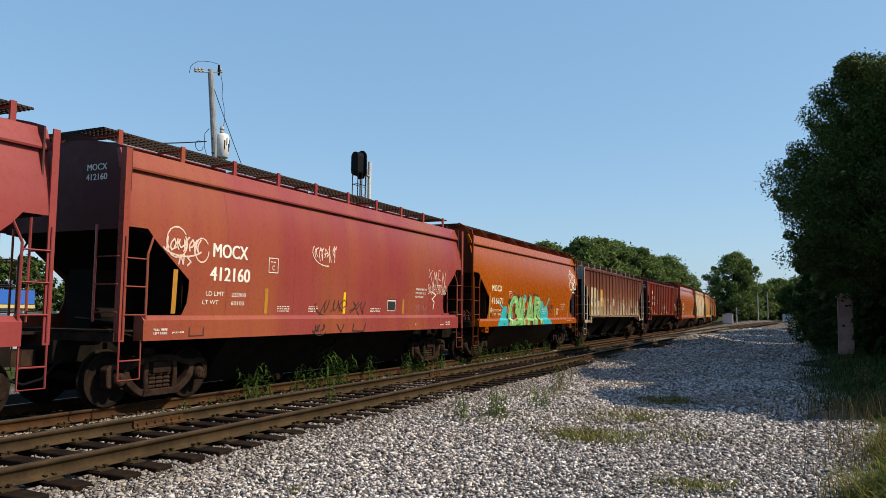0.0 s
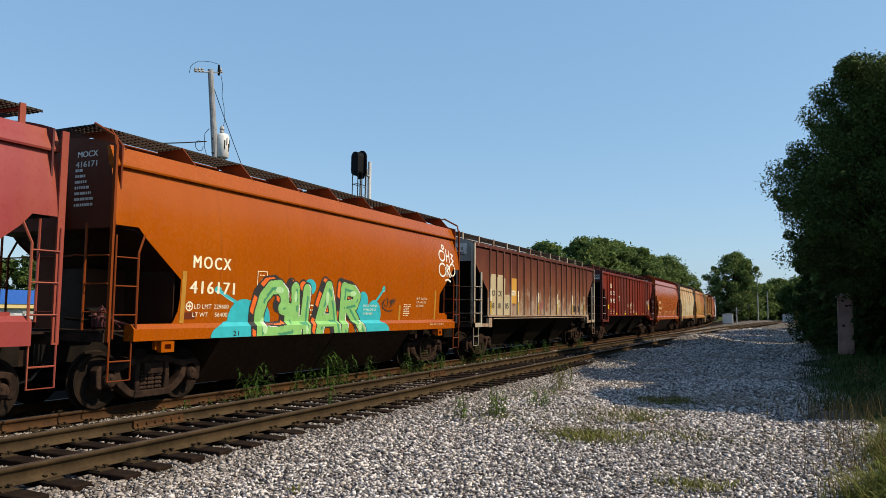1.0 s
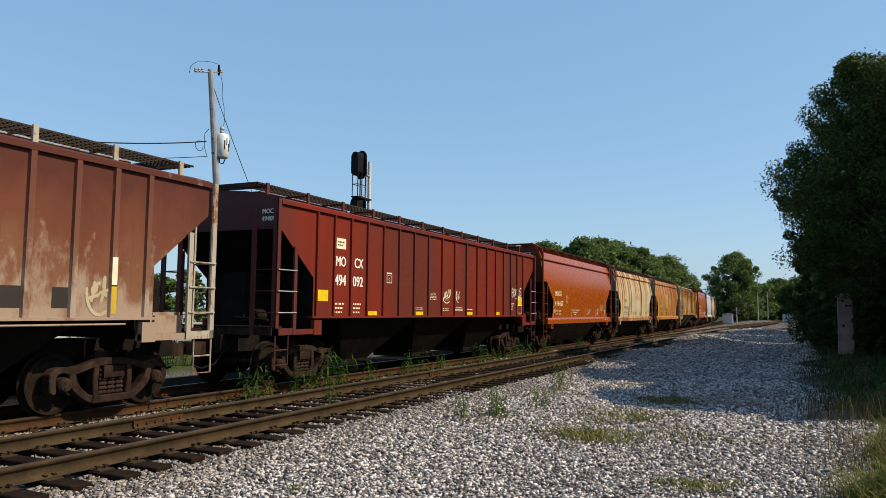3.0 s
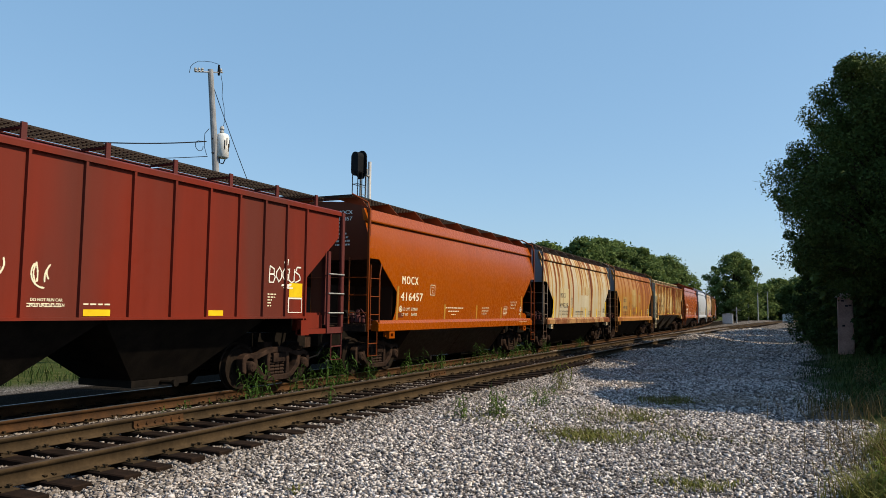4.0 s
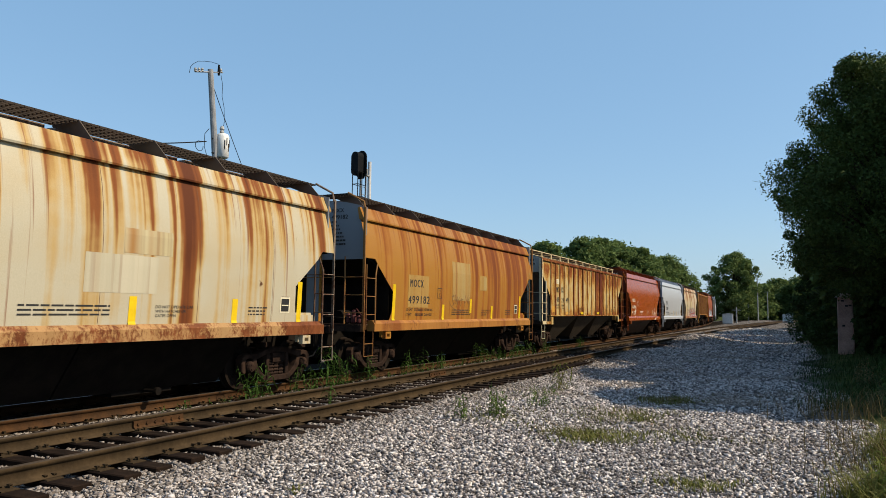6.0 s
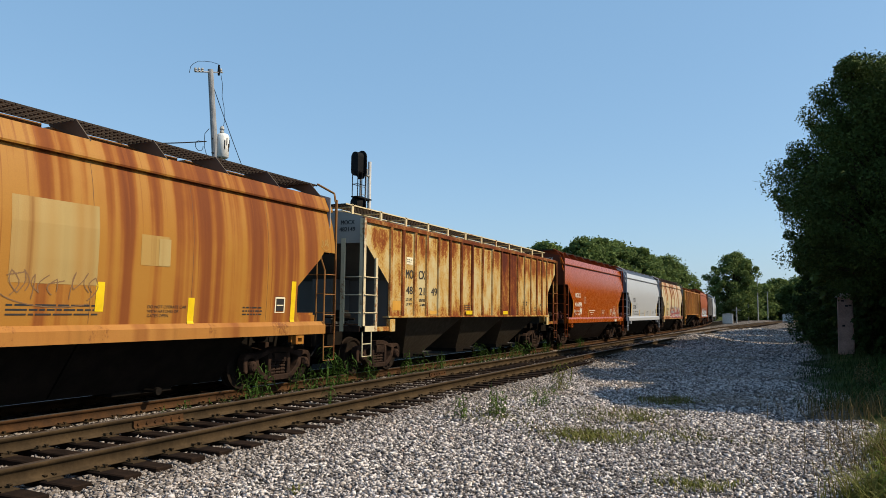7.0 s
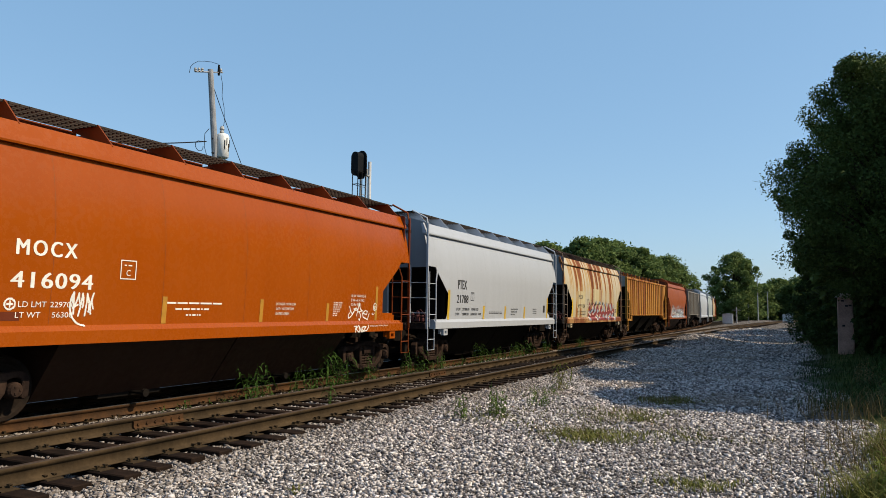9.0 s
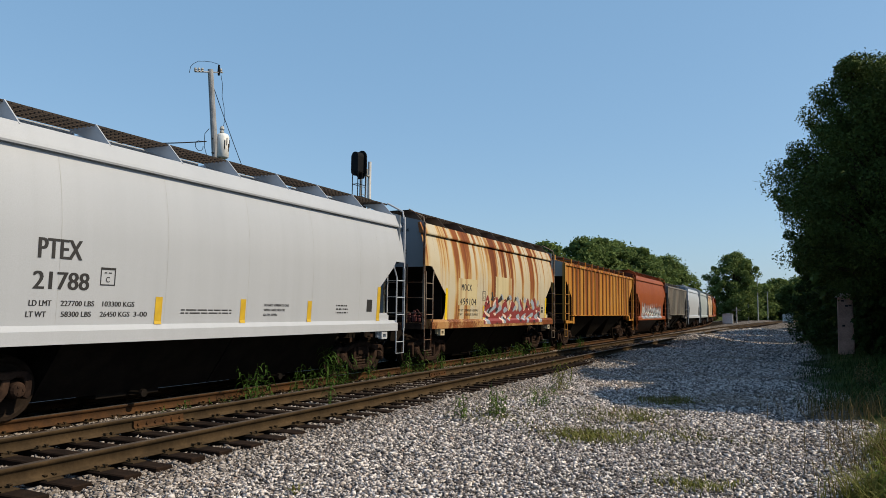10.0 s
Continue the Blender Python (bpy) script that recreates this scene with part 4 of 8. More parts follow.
def roof_walk(car, L, s, mat, grate):
    bm = bmesh.new()
    z = s["board"]
    for sx in (-1, 1):
        for k in range(7):
            x = sx * (0.42 + k * 0.095)
            box(bm, x - 0.010, x + 0.010, 0.02, L - 0.02, z - 0.035, z)
    n = int(L / 0.16)
    for k in range(n):
        y = 0.05 + k * (L - 0.1) / (n - 1)
        for sx in (-1, 1):
            box(bm, sx * 0.40, sx * 1.01, y - 0.010, y + 0.010, z - 0.030, z - 0.004)
    for e in (0.02, L - 0.62):
        for k in range(8):
            box(bm, -1.0, 1.0, e + k * 0.08, e + 0.02 + k * 0.08, z - 0.033, z - 0.002)
    part("running_board", bm, grate, car, "open steel grating walkway")
    if s["flat"] and mat is POSTCREAM:
        for sx in (-1, 1):
            bm = bmesh.new()
            box(bm, min(sx * 1.01, sx * 1.03), max(sx * 1.01, sx * 1.03), 0.02, L - 0.02, z - 0.022, z + 0.008)
            part("walkway_edge", bm, mat, car)
    m = s["walk_n"]
    for k in range(m):
        y = 0.35 + k * (L - 0.7) / (m - 1)
        for sx in (-1, 1):
            bm = bmesh.new()
            if s["gusset"]:
                prism(bm, [(sx * 1.38, s["eave"] - 0.02), (sx * 1.02, z), (sx * 0.42, z), (sx * 0.42, z - 0.06), (sx * 0.9, s["eave"] + 0.12)], "y", y - 0.012, y + 0.012)
            else:
                box(bm, min(sx * 0.99, sx * 1.03), max(sx * 0.99, sx * 1.03), y - 0.045, y + 0.045, s["eave"] - 0.02, z + 0.02)
                box(bm, min(sx * 0.40, sx * 1.0), max(sx * 0.40, sx * 1.0), y - 0.02, y + 0.02, z - 0.07, z - 0.036)
            part("walkway_bracket", bm, POSTDARK if mat in (POSTGREY, POSTRUST) else mat, car)
    for k in range(4):
        y0 = 0.8 + k * (L - 1.6) / 4
        bm = bmesh.new()
        box(bm, -0.36, 0.36, y0 + 0.1, y0 + (L - 1.6) / 4 - 0.1, s["eave"] + 0.2, s["eave"] + 0.33)
        part("hatch_cover", bm, mat, car)


TYPE_A = dict(flat=False, sill0=1.10, sill1=1.37, eave=4.20, board=4.56, lad=0.50, lad_top=2.86, bent=True, gusset=True, walk_n=9)
TYPE_A1 = dict(TYPE_A, sill1=1.51, bent=False, gusset=False, walk_n=10)
TYPE_B = dict(flat=True, sill0=1.10, sill1=1.47, eave=3.93, board=4.29, lad=0.62, lad_top=2.95, bent=False, gusset=False, walk_n=12)


def roof_shell(car, L, s, mat, x_eave, y0=0.14):
    bm = bmesh.new()
    arc = [(x_eave * (1 - 2 * k / 10), s["eave"] - 0.02 + 0.26 * (1 - (1 - 2 * k / 10) ** 2)) for k in range(11)]
    prism(bm, arc + [(-x_eave, s["eave"] - 0.10), (x_eave, s["eave"] - 0.10)], "y", y0, L - y0)
    part("roof", bm, mat, car, smooth=False)


def end_sheets(car, L, s, mat, slope_mat, zk, yk, x_half, y_in, zb, flange=None):
    for far_end in (False, True):
        f = Matrix.Translation((0, L, 0)) @ Matrix.Rotation(math.pi, 4, "Z") if far_end else Matrix.Identity(4)
        # end colours carry some of the shade that falls on the car ends
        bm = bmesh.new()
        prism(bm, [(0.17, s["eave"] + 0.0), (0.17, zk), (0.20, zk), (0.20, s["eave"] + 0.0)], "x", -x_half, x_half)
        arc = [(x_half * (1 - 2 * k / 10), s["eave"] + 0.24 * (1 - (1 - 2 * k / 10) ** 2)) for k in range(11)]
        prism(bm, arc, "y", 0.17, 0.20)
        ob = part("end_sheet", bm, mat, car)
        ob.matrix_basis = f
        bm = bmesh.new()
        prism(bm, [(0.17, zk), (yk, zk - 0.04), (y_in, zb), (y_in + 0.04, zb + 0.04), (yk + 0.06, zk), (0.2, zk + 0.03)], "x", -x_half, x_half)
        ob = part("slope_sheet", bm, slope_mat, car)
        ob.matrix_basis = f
        if s["bent"]:                # hat-shaped stiffener down the middle of the end: face coloured as shaded, flanks in the side colour as sunlit
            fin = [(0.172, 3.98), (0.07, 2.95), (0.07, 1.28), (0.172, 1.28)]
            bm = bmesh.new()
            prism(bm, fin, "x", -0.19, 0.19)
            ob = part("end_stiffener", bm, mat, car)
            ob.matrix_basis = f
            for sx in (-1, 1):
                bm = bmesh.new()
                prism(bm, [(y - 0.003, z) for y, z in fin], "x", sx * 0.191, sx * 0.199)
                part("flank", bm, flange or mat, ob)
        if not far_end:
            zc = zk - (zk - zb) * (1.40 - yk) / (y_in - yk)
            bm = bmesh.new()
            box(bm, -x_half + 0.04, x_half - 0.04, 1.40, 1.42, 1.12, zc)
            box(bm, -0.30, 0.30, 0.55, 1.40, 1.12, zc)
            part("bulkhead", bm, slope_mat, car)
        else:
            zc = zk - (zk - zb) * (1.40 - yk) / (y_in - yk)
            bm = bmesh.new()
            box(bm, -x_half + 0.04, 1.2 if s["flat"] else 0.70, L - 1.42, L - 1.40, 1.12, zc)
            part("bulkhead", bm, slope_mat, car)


def hopper_a(car, L, s, mats, n=2, cut=None):
    """Smooth bulged-side covered hopper."""
    body, end_mat, slope = mats[:3]
    cut = cut or [(0.055, 2.92), (0.50, 2.92), (0.67, 2.74), (1.45, 2.12), (1.42, 1.54), (1.22, 1.35)]
    s1 = s["sill1"] - 0.06
    near = [(cut[0][0], cut[0][1], cut[0][1])] + [(y, z, z) for y, z in cut[1:-3]]
    yj = cut[-3][0]
    near.append((yj, cut[-3][1], s1))
    segs = near + [(L - yj, s1, cut[-3][1])] + [(L - y, z, z) for y, z in cut[1:-3]][::-1] + [(L - cut[0][0], cut[0][1], cut[0][1])]
    for sx in (-1, 1):
        bm = bmesh.new()
        side_sheet(bm, segs, 3.91, profile_a, sx, 14)
        part("side_sheet", bm, body, car, smooth=True)
        bm = bmesh.new()
        prism(bm, [(sx * 1.36, 3.88), (sx * 1.475, 3.87), (sx * 1.485, 3.90), (sx * 1.47, 3.95), (sx * 1.36, s["eave"]), (sx * 1.30, s["eave"] - 0.02)], "y", 0.055, L - 0.055)
        part("top_chord", bm, body, car)
        for ya, yb in ((1.20, yj), (L - 1.20, L - yj)):         # the sheet's lower corner runs out along the sill
            bm = bmesh.new()
            corner = [(ya, s1 - 0.01), (ya + (yb - ya) * 0.55, s1 + 0.08), (ya + (yb - ya) * 0.9, s1 + 0.26), (yb, s1 + 0.46), (yb, s1 - 0.01)]
            rim = [[bm.verts.new((sx * (profile_a(z) - d), y, z)) for y, z in corner] for d in (0.0, 0.012)]
            bm.faces.new(rim[0]), bm.faces.new(rim[1][::-1])
            for i in range(5):
                bm.faces.new((rim[0][i], rim[0][(i + 1) % 5], rim[1][(i + 1) % 5], rim[1][i]))
            part("corner_gusset", bm, body, car)
        bm = bmesh.new()
        prism(bm, [(sx * 1.40, s["sill0"]), (sx * 1.62, s["sill0"]), (sx * 1.62, s["sill1"] - 0.08), (sx * 1.545, s["sill1"]), (sx * 1.40, s["sill1"])], "y", 0.45, L - 0.45)
        part("side_sill", bm, SILLRUST if mats[-1] is POSTGREY else SILLAMBER if mats[-1] is POSTRUST else body, car)
    roof_shell(car, L, s, body, 1.35, 0.205)
    end_sheets(car, L, s, end_mat, slope, 2.90, 0.50, 1.50, 2.98, 1.20, POSTCREAM if mats[-1] is POSTGREY else body)
    hopper_bottoms(car, L, n, slope, 1.2, 1.40, 0.13, 2.75, 0.20)


def rib_lines(first, L, bays):
    """Post positions: the bays widen from both ends towards the middle."""
    w = [0.73 + 0.27 * math.sin(math.pi * (k + 0.5) / bays) ** 1.4 for k in range(bays)]
    out, y = [first], first
    for g in w:
        y += g / sum(w) * (L - 2 * first)
        out.append(y)
    return out


def hopper_b(car, L, s, mats, n=3, bays=17, rib=0.07, first=1.45, rib_mat=None, rusted=(), rusted_posts=(), chord=None):
    """Straight-sided covered hopper with outside posts."""
    body, end_mat, slope = mats[:3]
    prof = lambda z: 1.53
    ribs = rib_lines(first, L, bays)
    bounds = [0.16, *ribs, L - 0.16]

    def low(y, right):
        if y < 1.36 or (y < 1.361 and not right):
            return 3.30 - (y - 0.16) / 1.20 * 0.97
        if y > L - 1.36 or (y > L - 1.361 and right):
            return 3.30 - (L - 0.16 - y) / 1.20 * 0.97
        return s["sill1"]
    for sx in (-1, 1):
        for k, (ya, yb) in enumerate(zip(bounds, bounds[1:])):
            bm = bmesh.new()
            cut = [y for y in (1.36, L - 1.36) if ya + 0.001 < y < yb - 0.001]
            side_sheet(bm, [(y, low(y, False), low(y, True)) for y in (ya, *cut, yb)], s["eave"] - 0.06, prof, sx, 5)
            sheet = part("side_panel", bm, RUSTSHEET if k in rusted else body, car)
            if k:
                bm = bmesh.new()
                prism(bm, [(sx * 1.53, ya - rib), (sx * 1.58, ya - rib * 0.75), (sx * 1.58, ya + rib * 0.75), (sx * 1.53, ya + rib)], "z", s["sill1"] - 0.02, s["eave"] - 0.09)
                part("side_post", bm, RUST_SHADE_POST if k in rusted_posts else rib_mat or body, sheet)
        bm = bmesh.new()
        prism(bm, [(sx * 1.44, s["eave"] - 0.12), (sx * 1.585, s["eave"] - 0.12), (sx * 1.585, s["eave"] - 0.03), (sx * 1.50, s["eave"] + 0.01), (sx * 1.44, s["eave"])], "y", 0.14, L - 0.14)
        part("top_chord", bm, chord or body, car)
        bm = bmesh.new()
        prism(bm, [(sx * 1.40, s["sill1"] - 0.03), (sx * 1.585, s["sill1"] - 0.03), (sx * 1.585, s["sill1"] + 0.01), (sx * 1.54, s["sill1"] + 0.015), (sx * 1.40, s["sill1"])], "y", 1.30, L - 1.30)
        part("side_sill", bm, body, car)
        for e in (0, 1):
            y0, y1 = (0.0, 1.62) if not e else (L - 1.62, L)
            bm = bmesh.new()
            box(bm, min(sx * 1.46, sx * 1.58), max(sx * 1.46, sx * 1.58), y0, y1, s["sill0"], s["sill0"] + 0.11)
            yy = 1.34 if not e else L - 1.62
            box(bm, min(sx * 1.50, sx * 1.60), max(sx * 1.50, sx * 1.60), yy, yy + 0.28, s["sill0"] - 0.02, s["sill1"] - 0.07)
            part("bolster_end", bm, body, car)
    roof_shell(car, L, s, body, 1.46, 0.205)
    end_sheets(car, L, s, end_mat, slope, 3.30, 0.30, 1.52, 2.64, 1.44)
    hopper_bottoms(car, L, n, HOPPERBROWN if slope is SLOPEGREY else slope, s["sill1"] - 0.03, 1.44, 0.24, 2.6)


def brake_gear(car, L, mat):
    """Air tank, valve box, rod and hand brake under the slope sheet at the trailing end."""
    bm = bmesh.new()
    lathe(bm, [(0.05, -0.55), (0.20, -0.48), (0.22, -0.40), (0.22, 0.40), (0.20, 0.48), (0.05, 0.55)], "x", 14, (0.2, L - 0.95, 1.45))
    part("air_reservoir", bm, UNDER, car)
    for x, y, w, z0, z1 in ((1.05, L - 0.95, 0.13, 1.25, 2.15), (0.55, L - 1.15, 0.16, 1.25, 2.35), (-0.1, L - 0.8, 0.12, 1.2, 2.0)):
        bm = bmesh.new()
        lathe(bm, [(w * 0.5, z0), (w, z0 + 0.05), (w, z1 - 0.05), (w * 0.5, z1)], "z", 10, (x, y, 0))
        box(bm, x - 0.03, x + 0.03, y - 0.5, y + 0.3, z0 + 0.15, z0 + 0.21)
        part("brake_valve", bm, UNDER, car)
    bm = bmesh.new()
    box(bm, 0.95, 1.42, L - 1.25, L - 0.55, 1.16, 1.56)
    bmesh.ops.bevel(bm, geom=bm.edges[:], offset=0.05, segments=2, affect="EDGES")
    part("valve_box", bm, mat, car)
    bm = bmesh.new()
    tube(bm, [(-0.7, L - 0.02, 1.2), (-0.7, L - 0.02, 2.75)], 0.025, 6)
    tube(bm, [(0.5, L - 0.6, 1.3), (0.5, L - 0.6, 2.6)], 0.045, 6)
    tube(bm, [(-1.0, L - 0.5, 1.35), (1.2, L - 0.5, 1.35)], 0.03, 6)
    part("brake_rod", bm, UNDER, car)
    bm = bmesh.new()
    ring = [(-0.7 + 0.28 * math.cos(a), L + 0.08, 2.35 + 0.28 * math.sin(a)) for a in [math.tau * k / 16 for k in range(17)]]
    tube(bm, ring, 0.018, 6)
    for k in range(4):
        a = math.tau * k / 4 + 0.4
        tube(bm, [(-0.7, L + 0.05, 2.35), (-0.7 + 0.28 * math.cos(a), L + 0.08, 2.35 + 0.28 * math.sin(a))], 0.012, 5)
    part("hand_brake_wheel", bm, UNDER, car)
    bm = bmesh.new()
    tube(bm, [(0.9, 0.3, 1.30), (0.8, 1.3, 1.05)], 0.03, 6)
    tube(bm, [(0.3, 0.25, 1.45), (1.2, 0.25, 1.40)], 0.03, 6)
    lathe(bm, [(0.13, -0.22), (0.15, -0.18), (0.15, 0.18), (0.13, 0.22)], "y", 12, (0.6, 0.6, 1.48))
    part("brake_cylinder", bm, UNDER, car)


def freight_car(y0, L, kind, mats, label, truck_in, n=None, **kw):
    car = new("hopper_car")
    tagged(car, label, "railway car", "train of hopper cars")
    s = {"A": TYPE_A, "A1": TYPE_A1, "B": TYPE_B}[kind]
    if kind == "B":
        hopper_b(car, L, s, mats, n or 3, **kw)
    else:
        hopper_a(car, L, s, mats, n or 2, **kw)
    for e in (False, True):
        fit_mat = mats[-1] if len(mats) > 3 else mats[0]
        # cream fittings turn brown at the far end, standing in for shade there
        end_fittings(car, L, e, RUST_SHADE_POST if e and fit_mat is POSTCREAM else fit_mat, s)
    roof_walk(car, L, s, mats[-1] if len(mats) > 3 else mats[0], GRATE)
    for y in (truck_in, L - truck_in):
        truck(car, y)
    brake_gear(car, L, mats[0])
    cars.append((car, y0, L, truck_in))
    return car


cars = []

RED1 = paint("faded_red_paint", (0.262, 0.046, 0.048), (0.285, 0.063, 0.058), dirt=0.25, gloss=0.3, rough=0.28)
RED2 = paint("faded_red_paint_orange_end", (0.262, 0.046, 0.048), (0.288, 0.066, 0.052), dirt=0.25, tint=(0.300, 0.084, 0.040), seed=2.0, gloss=0.3, rough=0.28)
# ends of the red cars: side red darkened towards their shade
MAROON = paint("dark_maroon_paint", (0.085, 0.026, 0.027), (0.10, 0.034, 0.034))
ORANGE = paint("orange_paint", (0.325, 0.070, 0.003), (0.345, 0.080, 0.004), dirt=0.2, gloss=0.26, rough=0.17)
ORANGE5 = paint("bright_orange_paint", (0.300, 0.061, 0.003), (0.315, 0.069, 0.004), dirt=0.15, seed=4.0, gloss=0.2, rough=0.17)
ORANGE2 = paint("red_orange_paint", (0.305, 0.060, 0.004), (0.320, 0.068, 0.006), dirt=0.12, seed=6.0, gloss=0.2, rough=0.17)
# ends of the orange cars, darkened to the brown they show in shade
END_SHADE_BROWN = paint("end_shade_brown_paint", (0.125, 0.027, 0.011), (0.14, 0.033, 0.014))
RUSTBROWN = chalked_panel("rusty_brown_paint", (0.195, 0.088, 0.050), (0.150, 0.050, 0.029), (0.088, 0.027, 0.021), (0.36, 0.28, 0.215), 1.0, 0.012)
RIBBROWN = chalked_panel("chalky_brown_rib_paint", (0.205, 0.110, 0.073), (0.165, 0.068, 0.043), (0.128, 0.047, 0.033), (0.40, 0.32, 0.26), 33.0, 0.03)
DARKRED = paint("dark_red_paint", (0.185, 0.023, 0.012), (0.168, 0.024, 0.014), dirt=0.3, tint=(0.110, 0.029, 0.021), seed=3.0, gloss=0.1)
CREAMRUST = streaked_paint("cream_paint_rust_streaks", (0.475, 0.440, 0.340), (0.445, 0.270, 0.062), (0.185, 0.044, 0.009), (0.075, 0.018, 0.007), 5.0, 0.009)
CREAMRUST2 = streaked_paint("cream_paint_fine_streaks", (0.475, 0.440, 0.345), (0.445, 0.265, 0.065), (0.20, 0.050, 0.012), (0.095, 0.024, 0.009), 11.3, 0.004)
TANRUST = streaked_paint("amber_paint_rust_streaks", (0.36, 0.172, 0.036), (0.315, 0.120, 0.018), (0.215, 0.062, 0.014), (0.14, 0.036, 0.011), 7.4, 0.012, 0.018, False)
SILLRUST = paint("rusted_sill_paint", (0.34, 0.165, 0.060), (0.42, 0.27, 0.13), rust=(0.135, 0.034, 0.013), rust_amount=0.85, seed=41.0)
POSTGREY = paint("weathered_grey_post_paint", (0.20, 0.155, 0.120), (0.26, 0.215, 0.175), rust=(0.095, 0.038, 0.022), rust_amount=0.8, seed=43.0)
POSTDARK = paint("dark_bracket_paint", (0.085, 0.065, 0.05), (0.11, 0.085, 0.065))
POSTRUST = paint("rusty_amber_post_paint", (0.24, 0.11, 0.035), (0.27, 0.14, 0.05), rust=(0.14, 0.045, 0.018), rust_amount=0.5, seed=45.0)
SLOPEGREY = paint("grey_slope_paint", (0.105, 0.105, 0.102), (0.125, 0.122, 0.116))
# hoppers of the pale yellow car, darker than its slope sheets
HOPPERBROWN = paint("dark_brown_hopper_paint", (0.050, 0.040, 0.031), (0.066, 0.052, 0.040))
# slope sheets of the orange cars, darkened to hold the shade beneath them
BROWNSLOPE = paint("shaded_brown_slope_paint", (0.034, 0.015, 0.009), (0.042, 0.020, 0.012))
YELRUST = rusting_panel("pale_yellow_paint_rusting", (0.48, 0.41, 0.235), (0.415, 0.235, 0.048), (0.200, 0.050, 0.011), (0.080, 0.017, 0.010), 9.0, 0.006, 0.05)
RIBRUST = rusting_panel("cream_rib_speckled_rust", (0.46, 0.38, 0.21), (0.36, 0.18, 0.04), (0.19, 0.05, 0.013), (0.085, 0.020, 0.010), 29.0, 0.03, 0.14)
RUSTSHEET = rusting_panel("dark_rusted_sheet", (0.40, 0.30, 0.12), (0.33, 0.14, 0.03), (0.155, 0.036, 0.011), (0.070, 0.014, 0.010), 17.0, 0.155, 0.04)
# rusted posts and chord; also the shaded look of far-end cream fittings
RUST_SHADE_POST = rusting_panel("brown_rusted_shaded_post", (0.36, 0.25, 0.10), (0.27, 0.11, 0.025), (0.150, 0.038, 0.011), (0.080, 0.018, 0.009), 37.0, 0.14, 0.05)
POSTMAROON = paint("dark_maroon_post_paint", (0.115, 0.030, 0.027), (0.10, 0.028, 0.026), dirt=0.45, seed=49.0)
SILLAMBER = paint("amber_sill_paint", (0.345, 0.145, 0.036), (0.38, 0.18, 0.05), rust=(0.17, 0.055, 0.02), rust_amount=0.35, streak=0.3, streak_col=(0.22, 0.075, 0.022), seed=51.0)
# posts, ladders and brackets in a darker orange than the sides
POSTORANGE = paint("dark_orange_post_paint", (0.205, 0.043, 0.007), (0.185, 0.036, 0.007), dirt=0.5, seed=47.0)
POSTCREAM = paint("cream_post_paint", (0.62, 0.55, 0.38), (0.58, 0.50, 0.33), rust=(0.24, 0.08, 0.025), rust_amount=0.35, seed=19.0)
POSTWHITE = paint("chalky_post_paint", (0.42, 0.38, 0.32), (0.34, 0.29, 0.235), rust=(0.20, 0.07, 0.03), rust_amount=0.45, seed=23.0)
WHITECAR = paint("white_grey_paint", (0.38, 0.41, 0.46), (0.395, 0.425, 0.475), dirt=0.12, gloss=0.4, rough=0.38)
# ends of the pale cars: greyer and darker than the sides, shade included
END_SHADE_GREY = paint("end_shade_grey_paint", (0.21, 0.24, 0.275), (0.25, 0.275, 0.30))
CREAMEND = paint("pale_end_paint", (0.33, 0.33, 0.31), (0.36, 0.35, 0.32), rust_amount=0.15)
GREYSLOPE = paint("dark_grey_slope_paint", (0.036, 0.032, 0.029), (0.050, 0.042, 0.036))
GREYCAR = paint("grey_paint", (0.1776, 0.1702, 0.1554), (0.222, 0.2072, 0.185), streak=0.3, streak_col=(0.1184, 0.0888, 0.0666))
YELCAR = streaked_paint("amber_paint", (0.44, 0.22, 0.05), (0.40, 0.15, 0.018), (0.24, 0.070, 0.014), (0.14, 0.04, 0.012), 13.2, 0.01)
BROWNRED = paint("brownish_red_paint", (0.2442, 0.0592, 0.01628), (0.2664, 0.074, 0.0222), seed=15.0)

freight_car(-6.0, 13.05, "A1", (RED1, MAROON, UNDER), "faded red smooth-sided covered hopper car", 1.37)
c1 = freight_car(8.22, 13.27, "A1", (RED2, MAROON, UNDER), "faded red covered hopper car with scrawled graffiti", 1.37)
c2 = freight_car(22.33, 13.2, "A", (ORANGE, END_SHADE_BROWN, BROWNSLOPE, POSTORANGE), "orange covered hopper car with turquoise and green graffiti", 1.37)
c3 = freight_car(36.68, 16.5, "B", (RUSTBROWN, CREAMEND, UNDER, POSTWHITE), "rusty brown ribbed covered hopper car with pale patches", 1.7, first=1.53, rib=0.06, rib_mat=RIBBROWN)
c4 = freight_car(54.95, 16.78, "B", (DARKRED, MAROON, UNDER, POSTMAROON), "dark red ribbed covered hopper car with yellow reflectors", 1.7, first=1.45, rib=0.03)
c5 = freight_car(72.88, 13.08, "A", (ORANGE5, END_SHADE_BROWN, BROWNSLOPE, POSTORANGE), "bright orange smooth-sided covered hopper car", 1.37)
c6 = freight_car(87.15, 12.82, "A", (CREAMRUST, END_SHADE_GREY, UNDER, POSTGREY), "cream covered hopper car with brown rust streaks", 1.37)
c7 = freight_car(101.28, 13.05, "A", (TANRUST, END_SHADE_GREY, UNDER, POSTRUST), "tan covered hopper car with rust streaks", 1.37)
